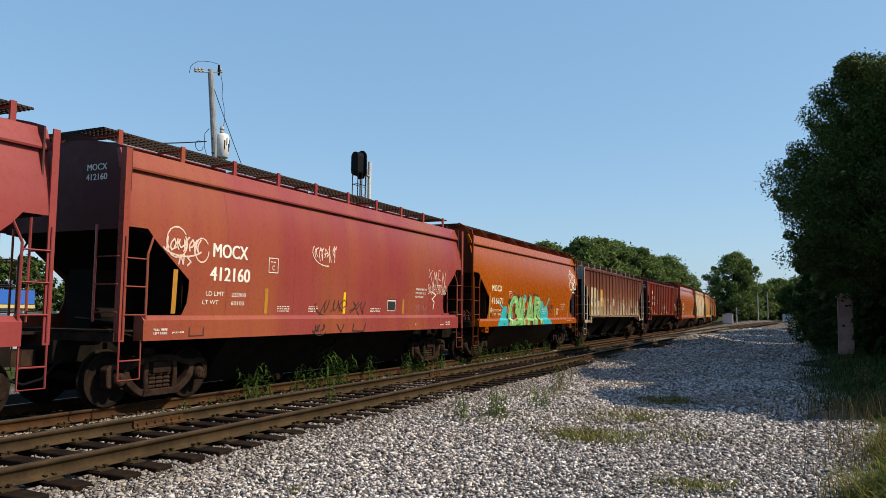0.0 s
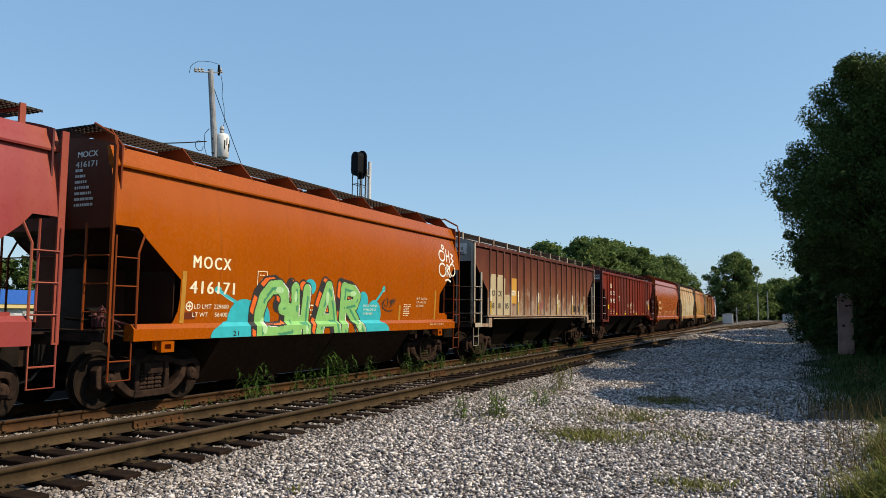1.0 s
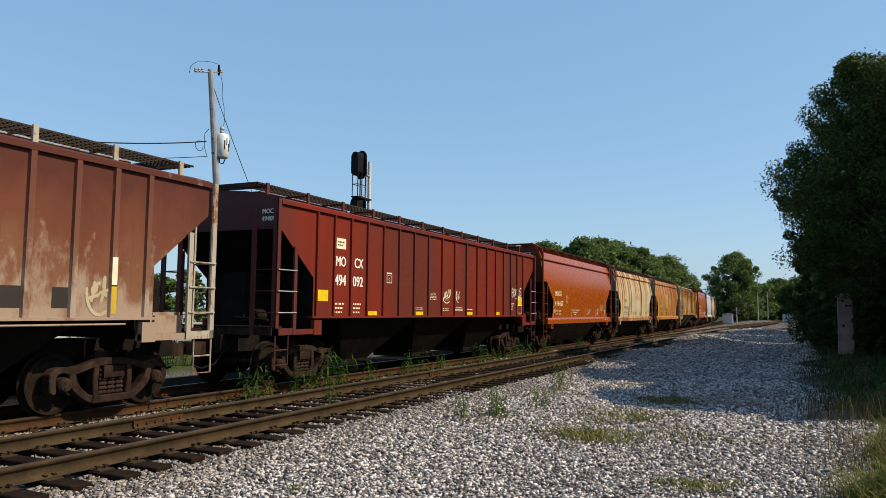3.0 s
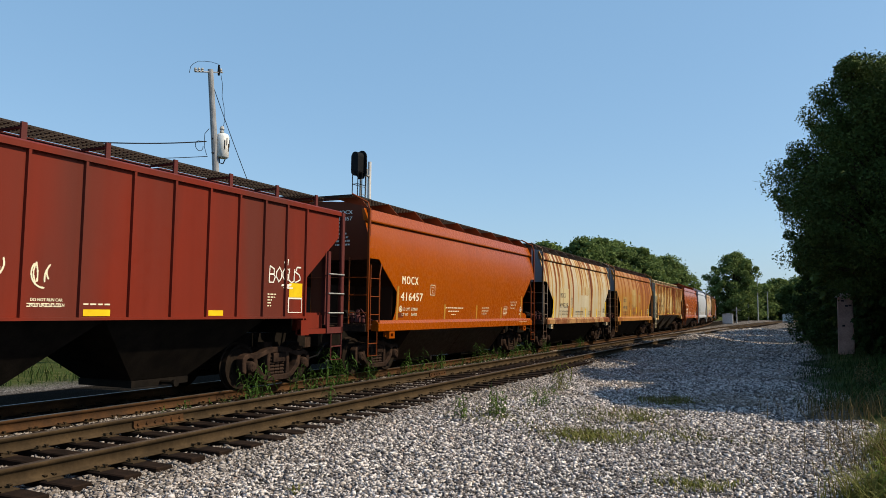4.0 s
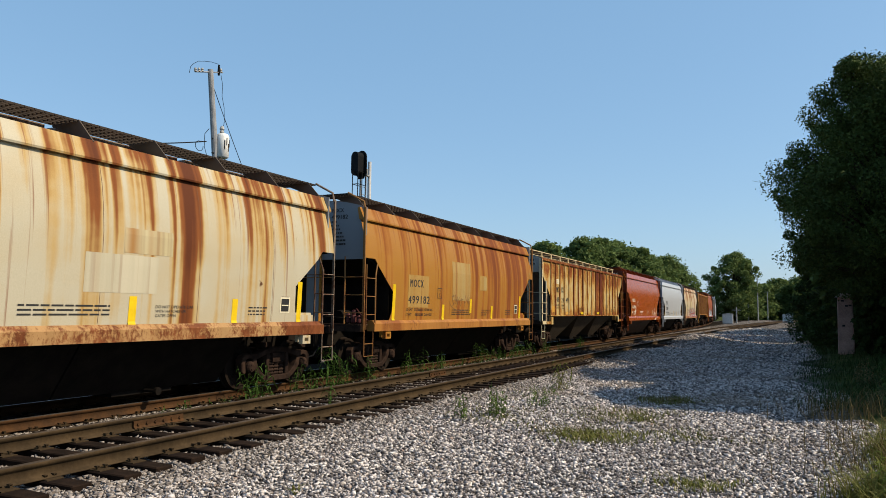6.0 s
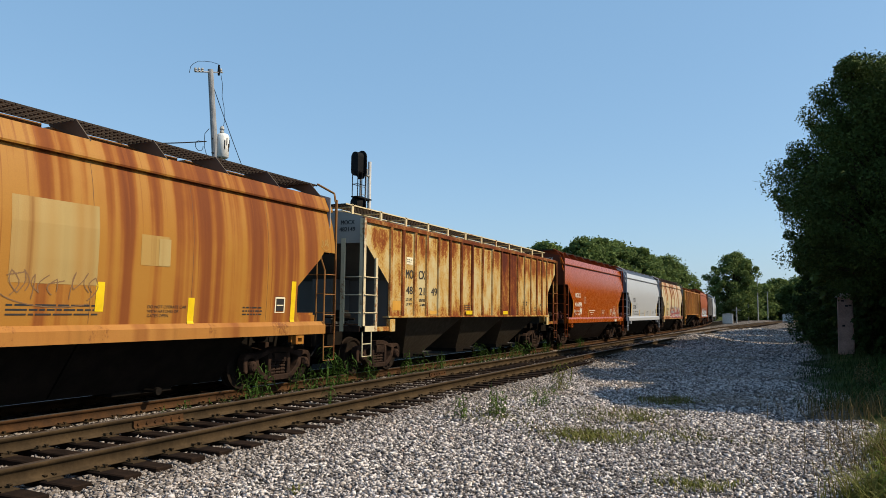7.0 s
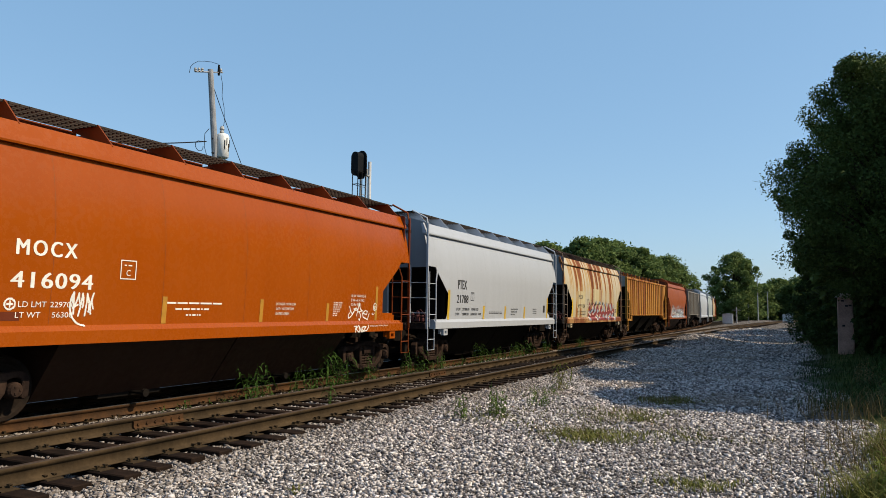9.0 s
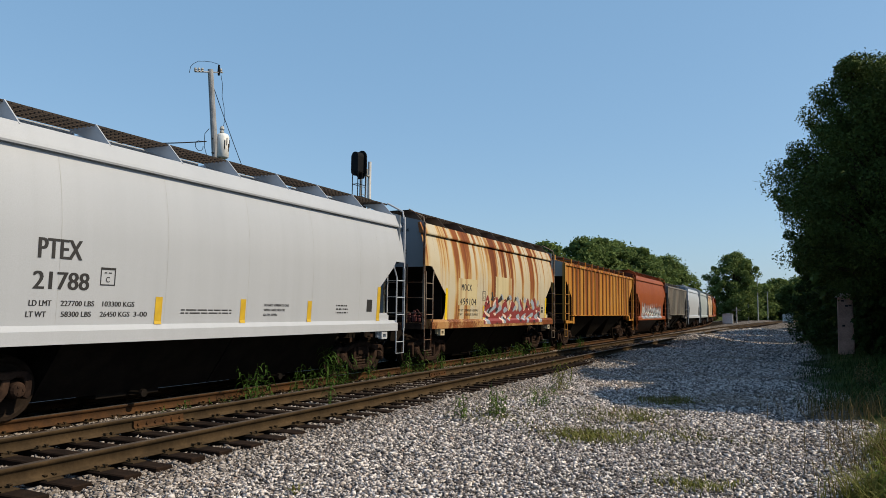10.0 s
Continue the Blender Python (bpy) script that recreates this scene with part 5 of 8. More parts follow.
c8 = freight_car(115.5, 16.55, "B", (YELRUST, CREAMEND, SLOPEGREY, POSTCREAM), "pale yellow ribbed covered hopper car covered in rust", 1.7, first=1.43, rib=0.075, rib_mat=RIBRUST, rusted=(11, 12), rusted_posts=(6, 7, 8, 11, 12), chord=RUST_SHADE_POST)
c9 = freight_car(133.33, 13.22, "A", (ORANGE2, END_SHADE_BROWN, BROWNSLOPE, POSTORANGE), "red-orange smooth-sided covered hopper car", 1.37)
c10 = freight_car(147.67, 12.9, "A", (WHITECAR, END_SHADE_GREY, UNDER), "pale grey-white smooth-sided covered hopper car", 1.37)
c11 = freight_car(161.75, 12.85, "A", (CREAMRUST2, END_SHADE_GREY, UNDER, POSTGREY), "cream covered hopper car with rust streaks and graffiti", 1.37)
c12 = freight_car(176.2, 16.4, "B", (YELCAR, CREAMEND, UNDER), "amber yellow ribbed covered hopper car", 1.7, first=1.5, rib_mat=POSTRUST)
c13 = freight_car(193.7, 12.85, "A", (BROWNRED, END_SHADE_BROWN, BROWNSLOPE), "brownish red covered hopper car with grey graffiti", 1.37)
c14 = freight_car(207.9, 12.9, "B", (GREYCAR, GREYCAR, UNDER), "grey ribbed covered hopper car", 1.6, bays=13)
c15 = freight_car(222.2, 12.9, "A", (WHITECAR, END_SHADE_GREY, UNDER), "white smooth-sided covered hopper car", 1.37)
TEALCAR = paint("pale_grey_green_paint", (0.27, 0.31, 0.32), (0.30, 0.34, 0.35))
c16 = freight_car(236.5, 12.9, "A", (TEALCAR, END_SHADE_GREY, UNDER), "pale grey smooth-sided covered hopper car", 1.37)
c17 = freight_car(250.8, 12.9, "A", (CREAMRUST2, END_SHADE_GREY, UNDER, POSTGREY), "cream covered hopper car with rust streaks", 1.37)
c18 = freight_car(265.1, 12.9, "A", (ORANGE2, END_SHADE_BROWN, BROWNSLOPE, POSTORANGE), "red-orange smooth-sided covered hopper car", 1.37)
c19 = freight_car(279.4, 12.9, "A", (ORANGE2, END_SHADE_BROWN, BROWNSLOPE, POSTORANGE), "red-orange smooth-sided covered hopper car", 1.37)


# ---- marks on the cars ----
def skin_a(z):
    """Outer surface of a smooth car's side, sill included."""
    return np.where(z < 1.305, 1.622, np.where(z < 1.375, 1.622 - (z - 1.305) * 1.1, np.interp(z, [1.30, 1.7, 2.3, 2.8, 3.15, 3.53, 3.91], [1.535, 1.56, 1.583, 1.585, 1.555, 1.495, 1.40])))


def skin_b(z):
    return np.full_like(np.asarray(z, float), 1.531)


def skin_rib(z):
    return np.full_like(np.asarray(z, float), 1.582)


def fit_z(z):
    return z * 0.975 + 0.01


def single_letters(me, mat, car, heavy):
    """Splits a word on the side into its letters, each laid down three times for a heavy stroke."""
    bm = bmesh.new()
    bm.from_mesh(me)
    bpy.data.meshes.remove(me)
    todo, spans = set(bm.verts), []
    while todo:
        stack = [todo.pop()]
        island = list(stack)
        while stack:
            for e in stack.pop().link_edges:
                for v in e.verts:
                    if v in todo:
                        todo.remove(v)
                        stack.append(v), island.append(v)
        spans.append([min(v.co.y for v in island), max(v.co.y for v in island), island])
    bm.verts.index_update()
    for a, b, island in sorted(spans, key=lambda q: q[0]):
        own = {v.index for v in island}
        faces = [f for f in bm.faces if f.verts[0].index in own]
        out = bmesh.new()
        for k in (-1, 0, 1):
            twin = {v: out.verts.new(v.co + Vector((0.0004 * k, heavy * k, 0))) for v in island}
            for f in faces:
                out.faces.new([twin[v] for v in f.verts])
        part("letter", out, mat, car)
    bm.free()


def lettering(text, y0, y1, z0, z1, mat, car, skin, off=0.005, bold=0.004, end_y=None, name="lettering", spread=1.0):
    """Words fitted to a rectangle on the side, or on the end sheet."""
    z0, z1 = fit_z(z0), fit_z(z1)
    cu = bpy.data.curves.new(name, "FONT")
    cu.body, cu.size, cu.resolution_u, cu.space_character = text, 1.0, 3, spread
    tmp = bpy.data.objects.new(name, cu)
    me = bpy.data.meshes.new_from_object(tmp)
    bpy.data.objects.remove(tmp)
    n = len(me.vertices)
    v = np.zeros(n * 3, np.float32)
    me.vertices.foreach_get("co", v)
    v = v.reshape(-1, 3)
    lo, hi = v.min(0), v.max(0)
    a = y0 + (v[:, 0] - lo[0]) / (hi[0] - lo[0]) * (y1 - y0)
    b = z0 + (v[:, 1] - lo[1]) / max(1e-6, hi[1] - lo[1]) * (z1 - z0)
    if end_y is None:
        out = np.stack([skin(b) + off, a, b], -1)
    else:
        out = np.stack([a, np.full(n, end_y), b], -1)
    me.vertices.foreach_set("co", out.astype(np.float32).ravel())
    me.materials.clear()
    me.update()
    if spread > 1.05:
        return single_letters(me, mat, car, 0.042 * (z1 - z0))
    if bold > 0.005 or end_y is not None:            # heavier strokes: the same outline laid down three times side by side
        bm = bmesh.new()
        for k in (-1, 0, 1):
            part_ = me.copy()
            part_.transform(Matrix.Translation((0.0004 * k, 0.042 * (z1 - z0) * k, 0) if end_y is None else (0.006 * k, -0.0004 * k, 0)))
            bm.from_mesh(part_)
            bpy.data.meshes.remove(part_)
        bm.to_mesh(me)
        bm.free()
    return mesh_part(name, me, mat, car)


def near_line(y, z, pts, w):
    d = np.full(y.shape, 1e9)
    for (ya, za), (yb, zb) in zip(pts, pts[1:]):
        l2 = max(1e-9, (yb - ya) ** 2 + (zb - za) ** 2)
        f = np.clip(((y - ya) * (yb - ya) + (z - za) * (zb - za)) / l2, 0, 1)
        d = np.minimum(d, np.hypot(y - ya - f * (yb - ya), z - za - f * (zb - za)))
    return d < w


def painted(name, y0, y1, z0, z1, test, mat, car, skin, off, step=0.016, label=""):
    """A film of paint on the side wherever test(y, z) holds, in short horizontal runs."""
    ys, zs = np.arange(y0, y1, step), np.arange(z0, z1, step)
    gy, gz = np.meshgrid(ys + step / 2, zs + step / 2)
    mask = test(gy, gz)
    v, idx = [], []
    for r in range(len(zs)):
        row = np.concatenate([[0], mask[r].astype(int), [0]])
        d = np.diff(row)
        for a, b in zip(np.where(d == 1)[0], np.where(d == -1)[0]):
            xa, xb = float(skin(np.array(zs[r]))) + off, float(skin(np.array(zs[r] + step))) + off
            ya, yb = y0 + a * step, y0 + b * step
            k = len(v)
            v += [(xa, ya, zs[r]), (xa, yb, zs[r]), (xb, yb, zs[r] + step), (xb, ya, zs[r] + step)]
            idx += [k, k + 1, k + 2, k + 3]
    if not v:
        return None
    return mesh_part(name, raw_mesh(name, v, 4, idx), mat, car, label)


def strokes(name, lines, w, mat, car, skin, off=0.006, step=0.016, label=""):
    lines = [[(p[0], fit_z(p[1])) for p in l] for l in lines]
    ys = [p[0] for l in lines for p in l]
    zs = [p[1] for l in lines for p in l]

    def test(y, z):
        m = np.zeros(y.shape, bool)
        for l in lines:
            m |= near_line(y, z, l, w)
        return m
    return painted(name, min(ys) - w, max(ys) + w, min(zs) - w, max(zs) + w, test, mat, car, skin, off, step, label)


def tag(car, y0, y1, z0, z1, seed, mat, skin, w=0.014, loops=5, label="hand-sprayed scrawl"):
    """An unreadable sprayed scrawl."""
    rng = random.Random(seed)
    lines = []
    for k in range(loops):
        cell = (y1 - y0) / loops
        ya, slant = y0 + k * cell * rng.uniform(0.92, 1.0), rng.uniform(0.0, 0.35) * cell
        zb, zt = z0 + rng.uniform(0.05, 0.3) * (z1 - z0), z1 - rng.uniform(0.0, 0.3) * (z1 - z0)
        pts = [(ya + rng.uniform(0, 0.3) * cell, zb)]
        for q in range(rng.choice((2, 3, 3, 4))):
            up = (q % 2 == 0)
            pts.append((ya + (0.25 + 0.28 * q) * cell * rng.uniform(0.7, 1.2) + (slant if up else 0), zt if up else zb + rng.uniform(0, 0.4) * (zt - zb)))
        soft = []
        for a, b in zip(pts, pts[1:]):
            bow = rng.uniform(-0.4, 0.4) * cell
            soft += [(a[0] + (b[0] - a[0]) * i / 5 + bow * math.sin(math.pi * i / 5), a[1] + (b[1] - a[1]) * i / 5) for i in range(6)]
        lines.append(soft)
        if rng.random() < 0.45:
            zc = (zb + zt) / 2 + rng.uniform(-0.1, 0.1)
            lines.append([(ya + 0.1 * cell, zc), (ya + 0.85 * cell, zc + 0.05)])
    cy, cz = (y0 + y1) / 2, (z0 + z1) / 2
    a0 = rng.uniform(2.4, 3.6)
    lines.append([(cy + 0.58 * (y1 - y0) * math.cos(a0 + 2.2 * i / 12), cz + 0.62 * (z1 - z0) * math.sin(a0 + 2.2 * i / 12)) for i in range(13)])
    return strokes("graffiti_tag", lines, w * 0.85, mat, car, skin, 0.006, 0.007, label)


# strokes of hand-drawn capitals on a grid 4 wide and 6 high: points as column-row pairs
GLYPHS = {"D": "00 06 26 44 42 20 00", "P": "00 06 36 44 23 03", "X": "06 40|03 46", "M": "00 16 23 36 40", "E": "40 00 03 32|03 16 36", "N": "00 16 30 46", "S": "46 16 04 33 41 10 00", "O": "20 02 04 26 44 42 20", "U": "06 01 20 41 46", "T": "06 46|26 20",
          "H": "06 00|46 40|03 43", "C": "45 26 04 02 20 41", "I": "26 20", "A": "00 26 40|12 32", "G": "45 26 04 02 20 41 43 23", "B": "00 06 35 33 03|33 42 30 00", "R": "00 06 36 44 23 03|23 40"}


def written(car, text, y0, y1, z0, z1, mat, skin, w, seed, slant=0.1, label="hand-sprayed lettering"):
    rng = random.Random(seed)
    cell = (y1 - y0) / max(1, len(text))
    lines = []
    for k, ch in enumerate(text):
        if ch not in GLYPHS:
            continue
        dz, grow = rng.uniform(-0.06, 0.06) * (z1 - z0), rng.uniform(0.88, 1.12)
        for stroke in GLYPHS[ch].split("|"):
            pts = [(y0 + cell * (k + 0.08 + 0.84 * int(p[0]) / 4) + slant * (z1 - z0) * int(p[1]) / 6, z0 + dz + (z1 - z0) * grow * int(p[1]) / 6) for p in stroke.split()]
            fine = []
            for a, b in zip(pts, pts[1:]):
                bow = rng.uniform(-0.06, 0.06) * cell
                fine += [(a[0] + (b[0] - a[0]) * i / 4 + bow * math.sin(math.pi * i / 4), a[1] + (b[1] - a[1]) * i / 4) for i in range(5)]
            lines.append(fine)
    return strokes("graffiti_tag", lines, w, mat, car, skin, 0.006, 0.008, label)


def bars(car, y0, y1, z0, z1, n, mat, skin, name="small_print", seed=1):
    """Print too small to read."""
    rng = random.Random(seed)
    z0, z1 = fit_z(z0), fit_z(z1)
    h = (z1 - z0) / n
    bm = bmesh.new()
    for k in range(n):
        za, zb = z1 - (k + 1) * h + 0.34 * h, z1 - k * h - 0.26 * h
        y = y0
        while y < y1 - 0.02:
            yb = min(y1, y + rng.uniform(0.05, 0.22) * max(0.5, (y1 - y0)))
            xa, xb = float(skin(np.array(za))) + 0.004, float(skin(np.array(zb))) + 0.004
            bm.faces.new([bm.verts.new(q) for q in ((xa, y, za), (xa, yb, za), (xb, yb, zb), (xb, y, zb))])
            y = yb + 0.03
        if rng.random() < 0.3:
            y1 = max(y0 + 0.1, y1 - 0.06)
    return part(name, bm, mat, car)


def patch(car, name, y0, y1, z0, z1, mat, skin, off=0.004, label=""):
    z0, z1 = fit_z(z0), fit_z(z1)
    return painted(name, y0, y1, z0, z1, lambda y, z: np.ones(y.shape, bool), mat, car, skin, off, 0.05 if z1 - z0 > 0.2 else 0.02, label)


def frame_box(car, y0, y1, z0, z1, mat, skin, w=0.015, name="plate_marking"):
    return strokes(name, [[(y0, z0), (y1, z0), (y1, z1), (y0, z1), (y0, z0)]], w, mat, car, skin)


def stripe(car, y, z0, z1, mat, skin, w=0.09):
    return patch(car, "reflective_stripe", y - w / 2, y + w / 2, z0, z1, mat, skin, 0.005)


def plate(car, y, z, mat, skin, s=0.29):
    frame_box(car, y, y + s, z, z + s, mat, skin, 0.011)
    lettering("C", y + s * 0.36, y + s * 0.64, z + s * 0.15, z + s * 0.5, mat, car, skin)
    bars(car, y + 0.06, y + s - 0.06, z + s * 0.65, z + s * 0.82, 1, mat, skin, seed=3)


def jack_box(car, y, mat):
    bm = bmesh.new()
    for a, b, c, d in ((0, 0.28, 0.0, 0.05), (0, 0.28, 0.13, 0.18), (0, 0.07, 0.05, 0.13), (0.21, 0.28, 0.05, 0.13)):
        box(bm, 1.50, 1.60, y + a, y + b, 0.90 + c, 0.90 + d)
    box(bm, 1.44, 1.51, y - 0.05, y + 0.33, 0.94, 1.10)
    part("roping_bracket", bm, mat, car)



def end_data(car, mat, top=3.86, rows=7):
    """Lines of print on the end sheet, too small to read."""
    rng = random.Random(int(top * 100) + rows)
    bm = bmesh.new()
    for k in range(rows):
        x, z = 0.46, top - k * 0.095
        stop = 0.64 + 0.05 * min(k, 5)
        while x < stop:
            xe = min(stop, x + rng.choice((0.03, 0.07, 0.11)))
            box(bm, x, xe, 0.160, 0.166, z - 0.022, z + 0.022)
            x = xe + 0.022
    part("small_print", bm, mat, car)


def marks_a(car, L, top, num, mat, end_mat, stripe_mat, y=1.72, w=0.95, body=None, wn=1.13, ld=("", ""), seed=1):
    z = 2.36
    lettering(top, y, y + w, z + 0.03, z + 0.255, mat, car, skin_a, bold=0.007, spread=1.3)
    lettering(num, y - 0.05, y - 0.05 + wn, z - 0.43, z - 0.20, mat, car, skin_a, bold=0.007, spread=1.12)
    ring = [(y - 0.04 + 0.075 * math.cos(q * math.tau / 16), 1.70 + 0.075 * math.sin(q * math.tau / 16)) for q in range(17)]
    strokes("round_emblem", [ring, [(y - 0.08, 1.70), (y, 1.70)], [(y - 0.04, 1.66), (y - 0.04, 1.74)]], 0.012, mat, car, skin_a, 0.005, 0.010)
    lettering("LD LMT", y + 0.08, y + 0.50, 1.66, 1.74, mat, car, skin_a)
    lettering(ld[0], y + 0.56, y + 0.95, 1.66, 1.74, mat, car, skin_a)
    lettering("LT WT", y + 0.05, y + 0.42, 1.51, 1.59, mat, car, skin_a)
    lettering(ld[1], y + 0.60, y + 0.93, 1.51, 1.59, mat, car, skin_a)
    plate(car, y + 1.73, 2.13, mat, skin_a)
    for k, (a, b) in enumerate(((4.55, 5.88), (4.75, 5.55), (5.0, 5.35))):
        bars(car, a, b, 1.715 - 0.105 * k, 1.79 - 0.105 * k, 1, mat, skin_a, seed=seed + k)
    for k, words in enumerate(("DO NOT MOVE CAR", "WITH HATCHES OR", "GATES OPEN")):
        lettering(words, 7.45, (8.12, 8.05, 7.90)[k], 1.745 - 0.10 * k, 1.80 - 0.10 * k, mat, car, skin_a, name="notice")
    for k, words in enumerate(("Ex W 10-8 H 3-8", "E W 6-4 H 15-2", "Cu Ft 4300")):
        lettering(words, 10.27, (10.92, 10.86, 10.70)[k], 1.975 - 0.105 * k, 2.04 - 0.105 * k, mat, car, skin_a, name="dimension_data")
    bars(car, 9.53, 9.92, 1.50, 1.85, 7, mat, skin_a, seed=seed + 3)
    patch(car, "consolidated_stencil", y - 0.20, y + 0.12, 1.47, 1.58, END_SHADE_BROWN, skin_a, 0.004)
    lettering("Empty Load-1/4 Adj. Block", 11.05, 11.95, 1.235, 1.285, mat, car, skin_a, off=0.006, name="notice")
    for k, (sy, h) in enumerate(((1.52, 0.9), (4.5, 0.45), (7.0, 0.42), (9.3, 0.4), (11.45, 0.85))):
        stripe(car, sy, 1.40, 1.40 + h, stripe_mat, skin_a)
    lettering(top, 0.50, 0.96, 4.17, 4.27, end_mat, car, None, end_y=0.164)
    lettering(num, 0.46, 0.95, 4.00, 4.10, end_mat, car, None, end_y=0.164)
    end_data(car, end_mat)
    jack_box(car, 1.05, body)
    jack_box(car, L - 1.30, body)


def weld_seams(car, L, ys, mat):
    for y in ys:
        strokes("weld_seam", [[(y, 1.42), (y, 3.9)]], 0.004, mat, car, skin_a, 0.002, 0.008)


# red car: scrawls, numbers and dull stripes
lettering("MOCX", 2.01, 2.94, 2.62, 2.88, WHITE, c1, skin_a, bold=0.007)
lettering("412160", 1.95, 3.02, 2.18, 2.44, WHITE, c1, skin_a, bold=0.007)
lettering("LD LMT", 1.87, 2.34, 1.90, 1.98, WHITE, c1, skin_a)
lettering("225900", 2.54, 2.94, 1.89, 1.97, WHITE, c1, skin_a)
lettering("LT WT", 1.80, 2.20, 1.74, 1.82, WHITE, c1, skin_a)
lettering("60100", 2.54, 2.90, 1.73, 1.81, WHITE, c1, skin_a)
plate(c1, 3.59, 2.42, WHITE, skin_a)
REDDUST = plain("faded_red_spray", (0.32, 0.11, 0.10), 0.8)
PINK = plain("pale_pink_spray", (0.70, 0.52, 0.45), 0.7)
tag(c1, 0.86, 1.70, 2.62, 2.96, 3, PINK, skin_a, 0.017, 6)
for cy, cz, ry, rz in ((1.13, 2.82, 0.24, 0.27), (1.72, 2.72, 0.17, 0.22)):
    strokes("graffiti_tag", [[(cy + ry * math.cos(q * 0.4 + 0.6), cz + rz * math.sin(q * 0.4 + 0.6)) for q in range(15)]], 0.012, PINK, c1, skin_a, 0.0064, 0.007, "hand-sprayed loop")
strokes("graffiti_tag", [[(1.18, 2.44), (1.22, 2.60), (1.28, 2.44), (1.30, 2.60)], [(1.46, 2.60), (1.38, 2.56), (1.46, 2.49), (1.38, 2.42)]], 0.014, PINK, c1, skin_a, 0.0068, 0.007, "hand-sprayed initials")
tag(c1, 5.15, 6.1, 2.72, 3.18, 5, PINK, skin_a, 0.014, 5)
tag(c1, 5.4, 7.5, 1.50, 1.98, 8, INK, skin_a, 0.013, 5)
tag(c1, 5.1, 5.6, 1.12, 1.40, 9, INK, skin_a, 0.012, 2)
strokes("graffiti_tag", [[(6.0, 1.36), (6.2, 1.14), (6.35, 1.36)], [(6.75, 1.36), (6.7, 1.16), (7.2, 1.14), (7.3, 1.36)]], 0.012, INK, c1, skin_a, 0.006, 0.008, "hand-sprayed line")
written(c1, "XMEN", 10.80, 11.95, 2.42, 2.86, PINK, skin_a, 0.012, 12, 0.0)
written(c1, "SOUTH CHICAGO", 10.75, 12.0, 2.16, 2.42, PINK, skin_a, 0.010, 13, 0.0)
strokes("graffiti_tag", [[(11.0, 2.22), (11.3, 2.14), (11.05, 2.0), (11.2, 1.92), (11.14, 1.72)]], 0.016, CREAM, c1, skin_a, 0.006, 0.008, "hand-sprayed arrow")
tag(c1, 10.0, 10.75, 1.55, 1.85, 14, REDDUST, skin_a, 0.010, 5)
for y, z, m in ((1.12, 2.3, DIMYELLOW), (3.55, 2.05, DIMYELLOW), (6.40, 2.06, REFLECT), (9.3, 1.95, DIMYELLOW)):
    stripe(c1, y, 1.57, z, m, skin_a)
for a, b, z0, z1, n in ((3.92, 4.33, 1.60, 1.74, 3), (5.0, 5.35, 1.60, 1.74, 4), (7.6, 8.1, 1.60, 1.72, 3), (9.9, 10.02, 1.25, 1.30, 1)):
    bars(c1, a, b, z0, z1, n, WHITE, skin_a, seed=int(a * 10))
patch(c1, "inspection_panel", 8.45, 8.86, 1.65, 1.92, INK, skin_a, 0.004)
frame_box(c1, 8.45, 8.86, 1.65, 1.92, WHITE, skin_a, 0.010, "inspection_panel_frame")
frame_box(c1, 1.45, 1.78, 1.18, 1.34, INK, skin_a, 0.010)
lettering("MOCX", 0.50, 0.96, 3.98, 4.09, WHITE, c1, None, end_y=0.164)
lettering("412160", 0.48, 0.97, 3.81, 3.92, WHITE, c1, None, end_y=0.164)

# orange car with the large mural
marks_a(c2, 12.92, "MOCX", "416171", CREAM, WHITE, DIMYELLOW, body=ORANGE, ld=("229600", "56400"))
TURQ = plain("turquoise_spray", (0.02, 0.42, 0.50), 0.5)
GREEN_SPRAY = plain("pale_green_spray", (0.22, 0.50, 0.16), 0.5)
DEEPGREEN = plain("deep_green_spray", (0.05, 0.26, 0.14), 0.5)
ORANGE_SPRAY = plain("bright_orange_spray", (0.75, 0.14, 0.02), 0.5)
PALETURQ = plain("pale_turquoise_spray", (0.32, 0.70, 0.74), 0.5)
MINT = plain("mint_spray", (0.40, 0.68, 0.36), 0.5)
WHITE_SPRAY = plain("white_spray", (0.75, 0.80, 0.78), 0.5)
LETTERS = [                 # heavy block letters whose legs stand on the sill
    [(3.56, 1.11), (3.55, 1.55), (3.66, 1.86), (3.88, 2.06), (4.14, 2.09), (4.32, 1.96), (4.34, 1.82)], [(3.75, 1.16), (4.10, 1.14), (4.50, 1.18), (4.50, 1.62), (4.28, 1.66)],
    [(4.68, 2.06), (4.72, 1.60), (4.72, 1.14)], [(5.10, 2.04), (5.06, 1.60), (5.05, 1.12)], [(4.72, 1.36), (5.05, 1.36)],
    [(5.92, 2.14), (5.72, 1.72), (5.52, 1.12)], [(5.92, 2.14), (6.08, 1.72), (6.26, 1.10)], [(5.70, 1.40), (6.12, 1.40)],
    [(6.56, 2.14), (6.54, 1.60), (6.54, 1.10)], [(6.56, 2.12), (6.98, 2.08), (7.15, 1.95), (7.05, 1.76), (6.66, 1.70)], [(6.80, 1.66), (7.10, 1.40), (7.34, 1.12)],
]


def blob(y, z, bumps):
    m = np.zeros(y.shape, bool)
    for cy, cz, ry, rz in bumps:
        m |= ((y - cy) / ry) ** 2 + ((z - cz) / rz) ** 2 < 1
    return m


def sprayed(name, test, mat, off, label):
    painted(name, 2.0, 8.8, 1.105, 2.45, test, mat, c2, skin_a, off, 0.0125, label)


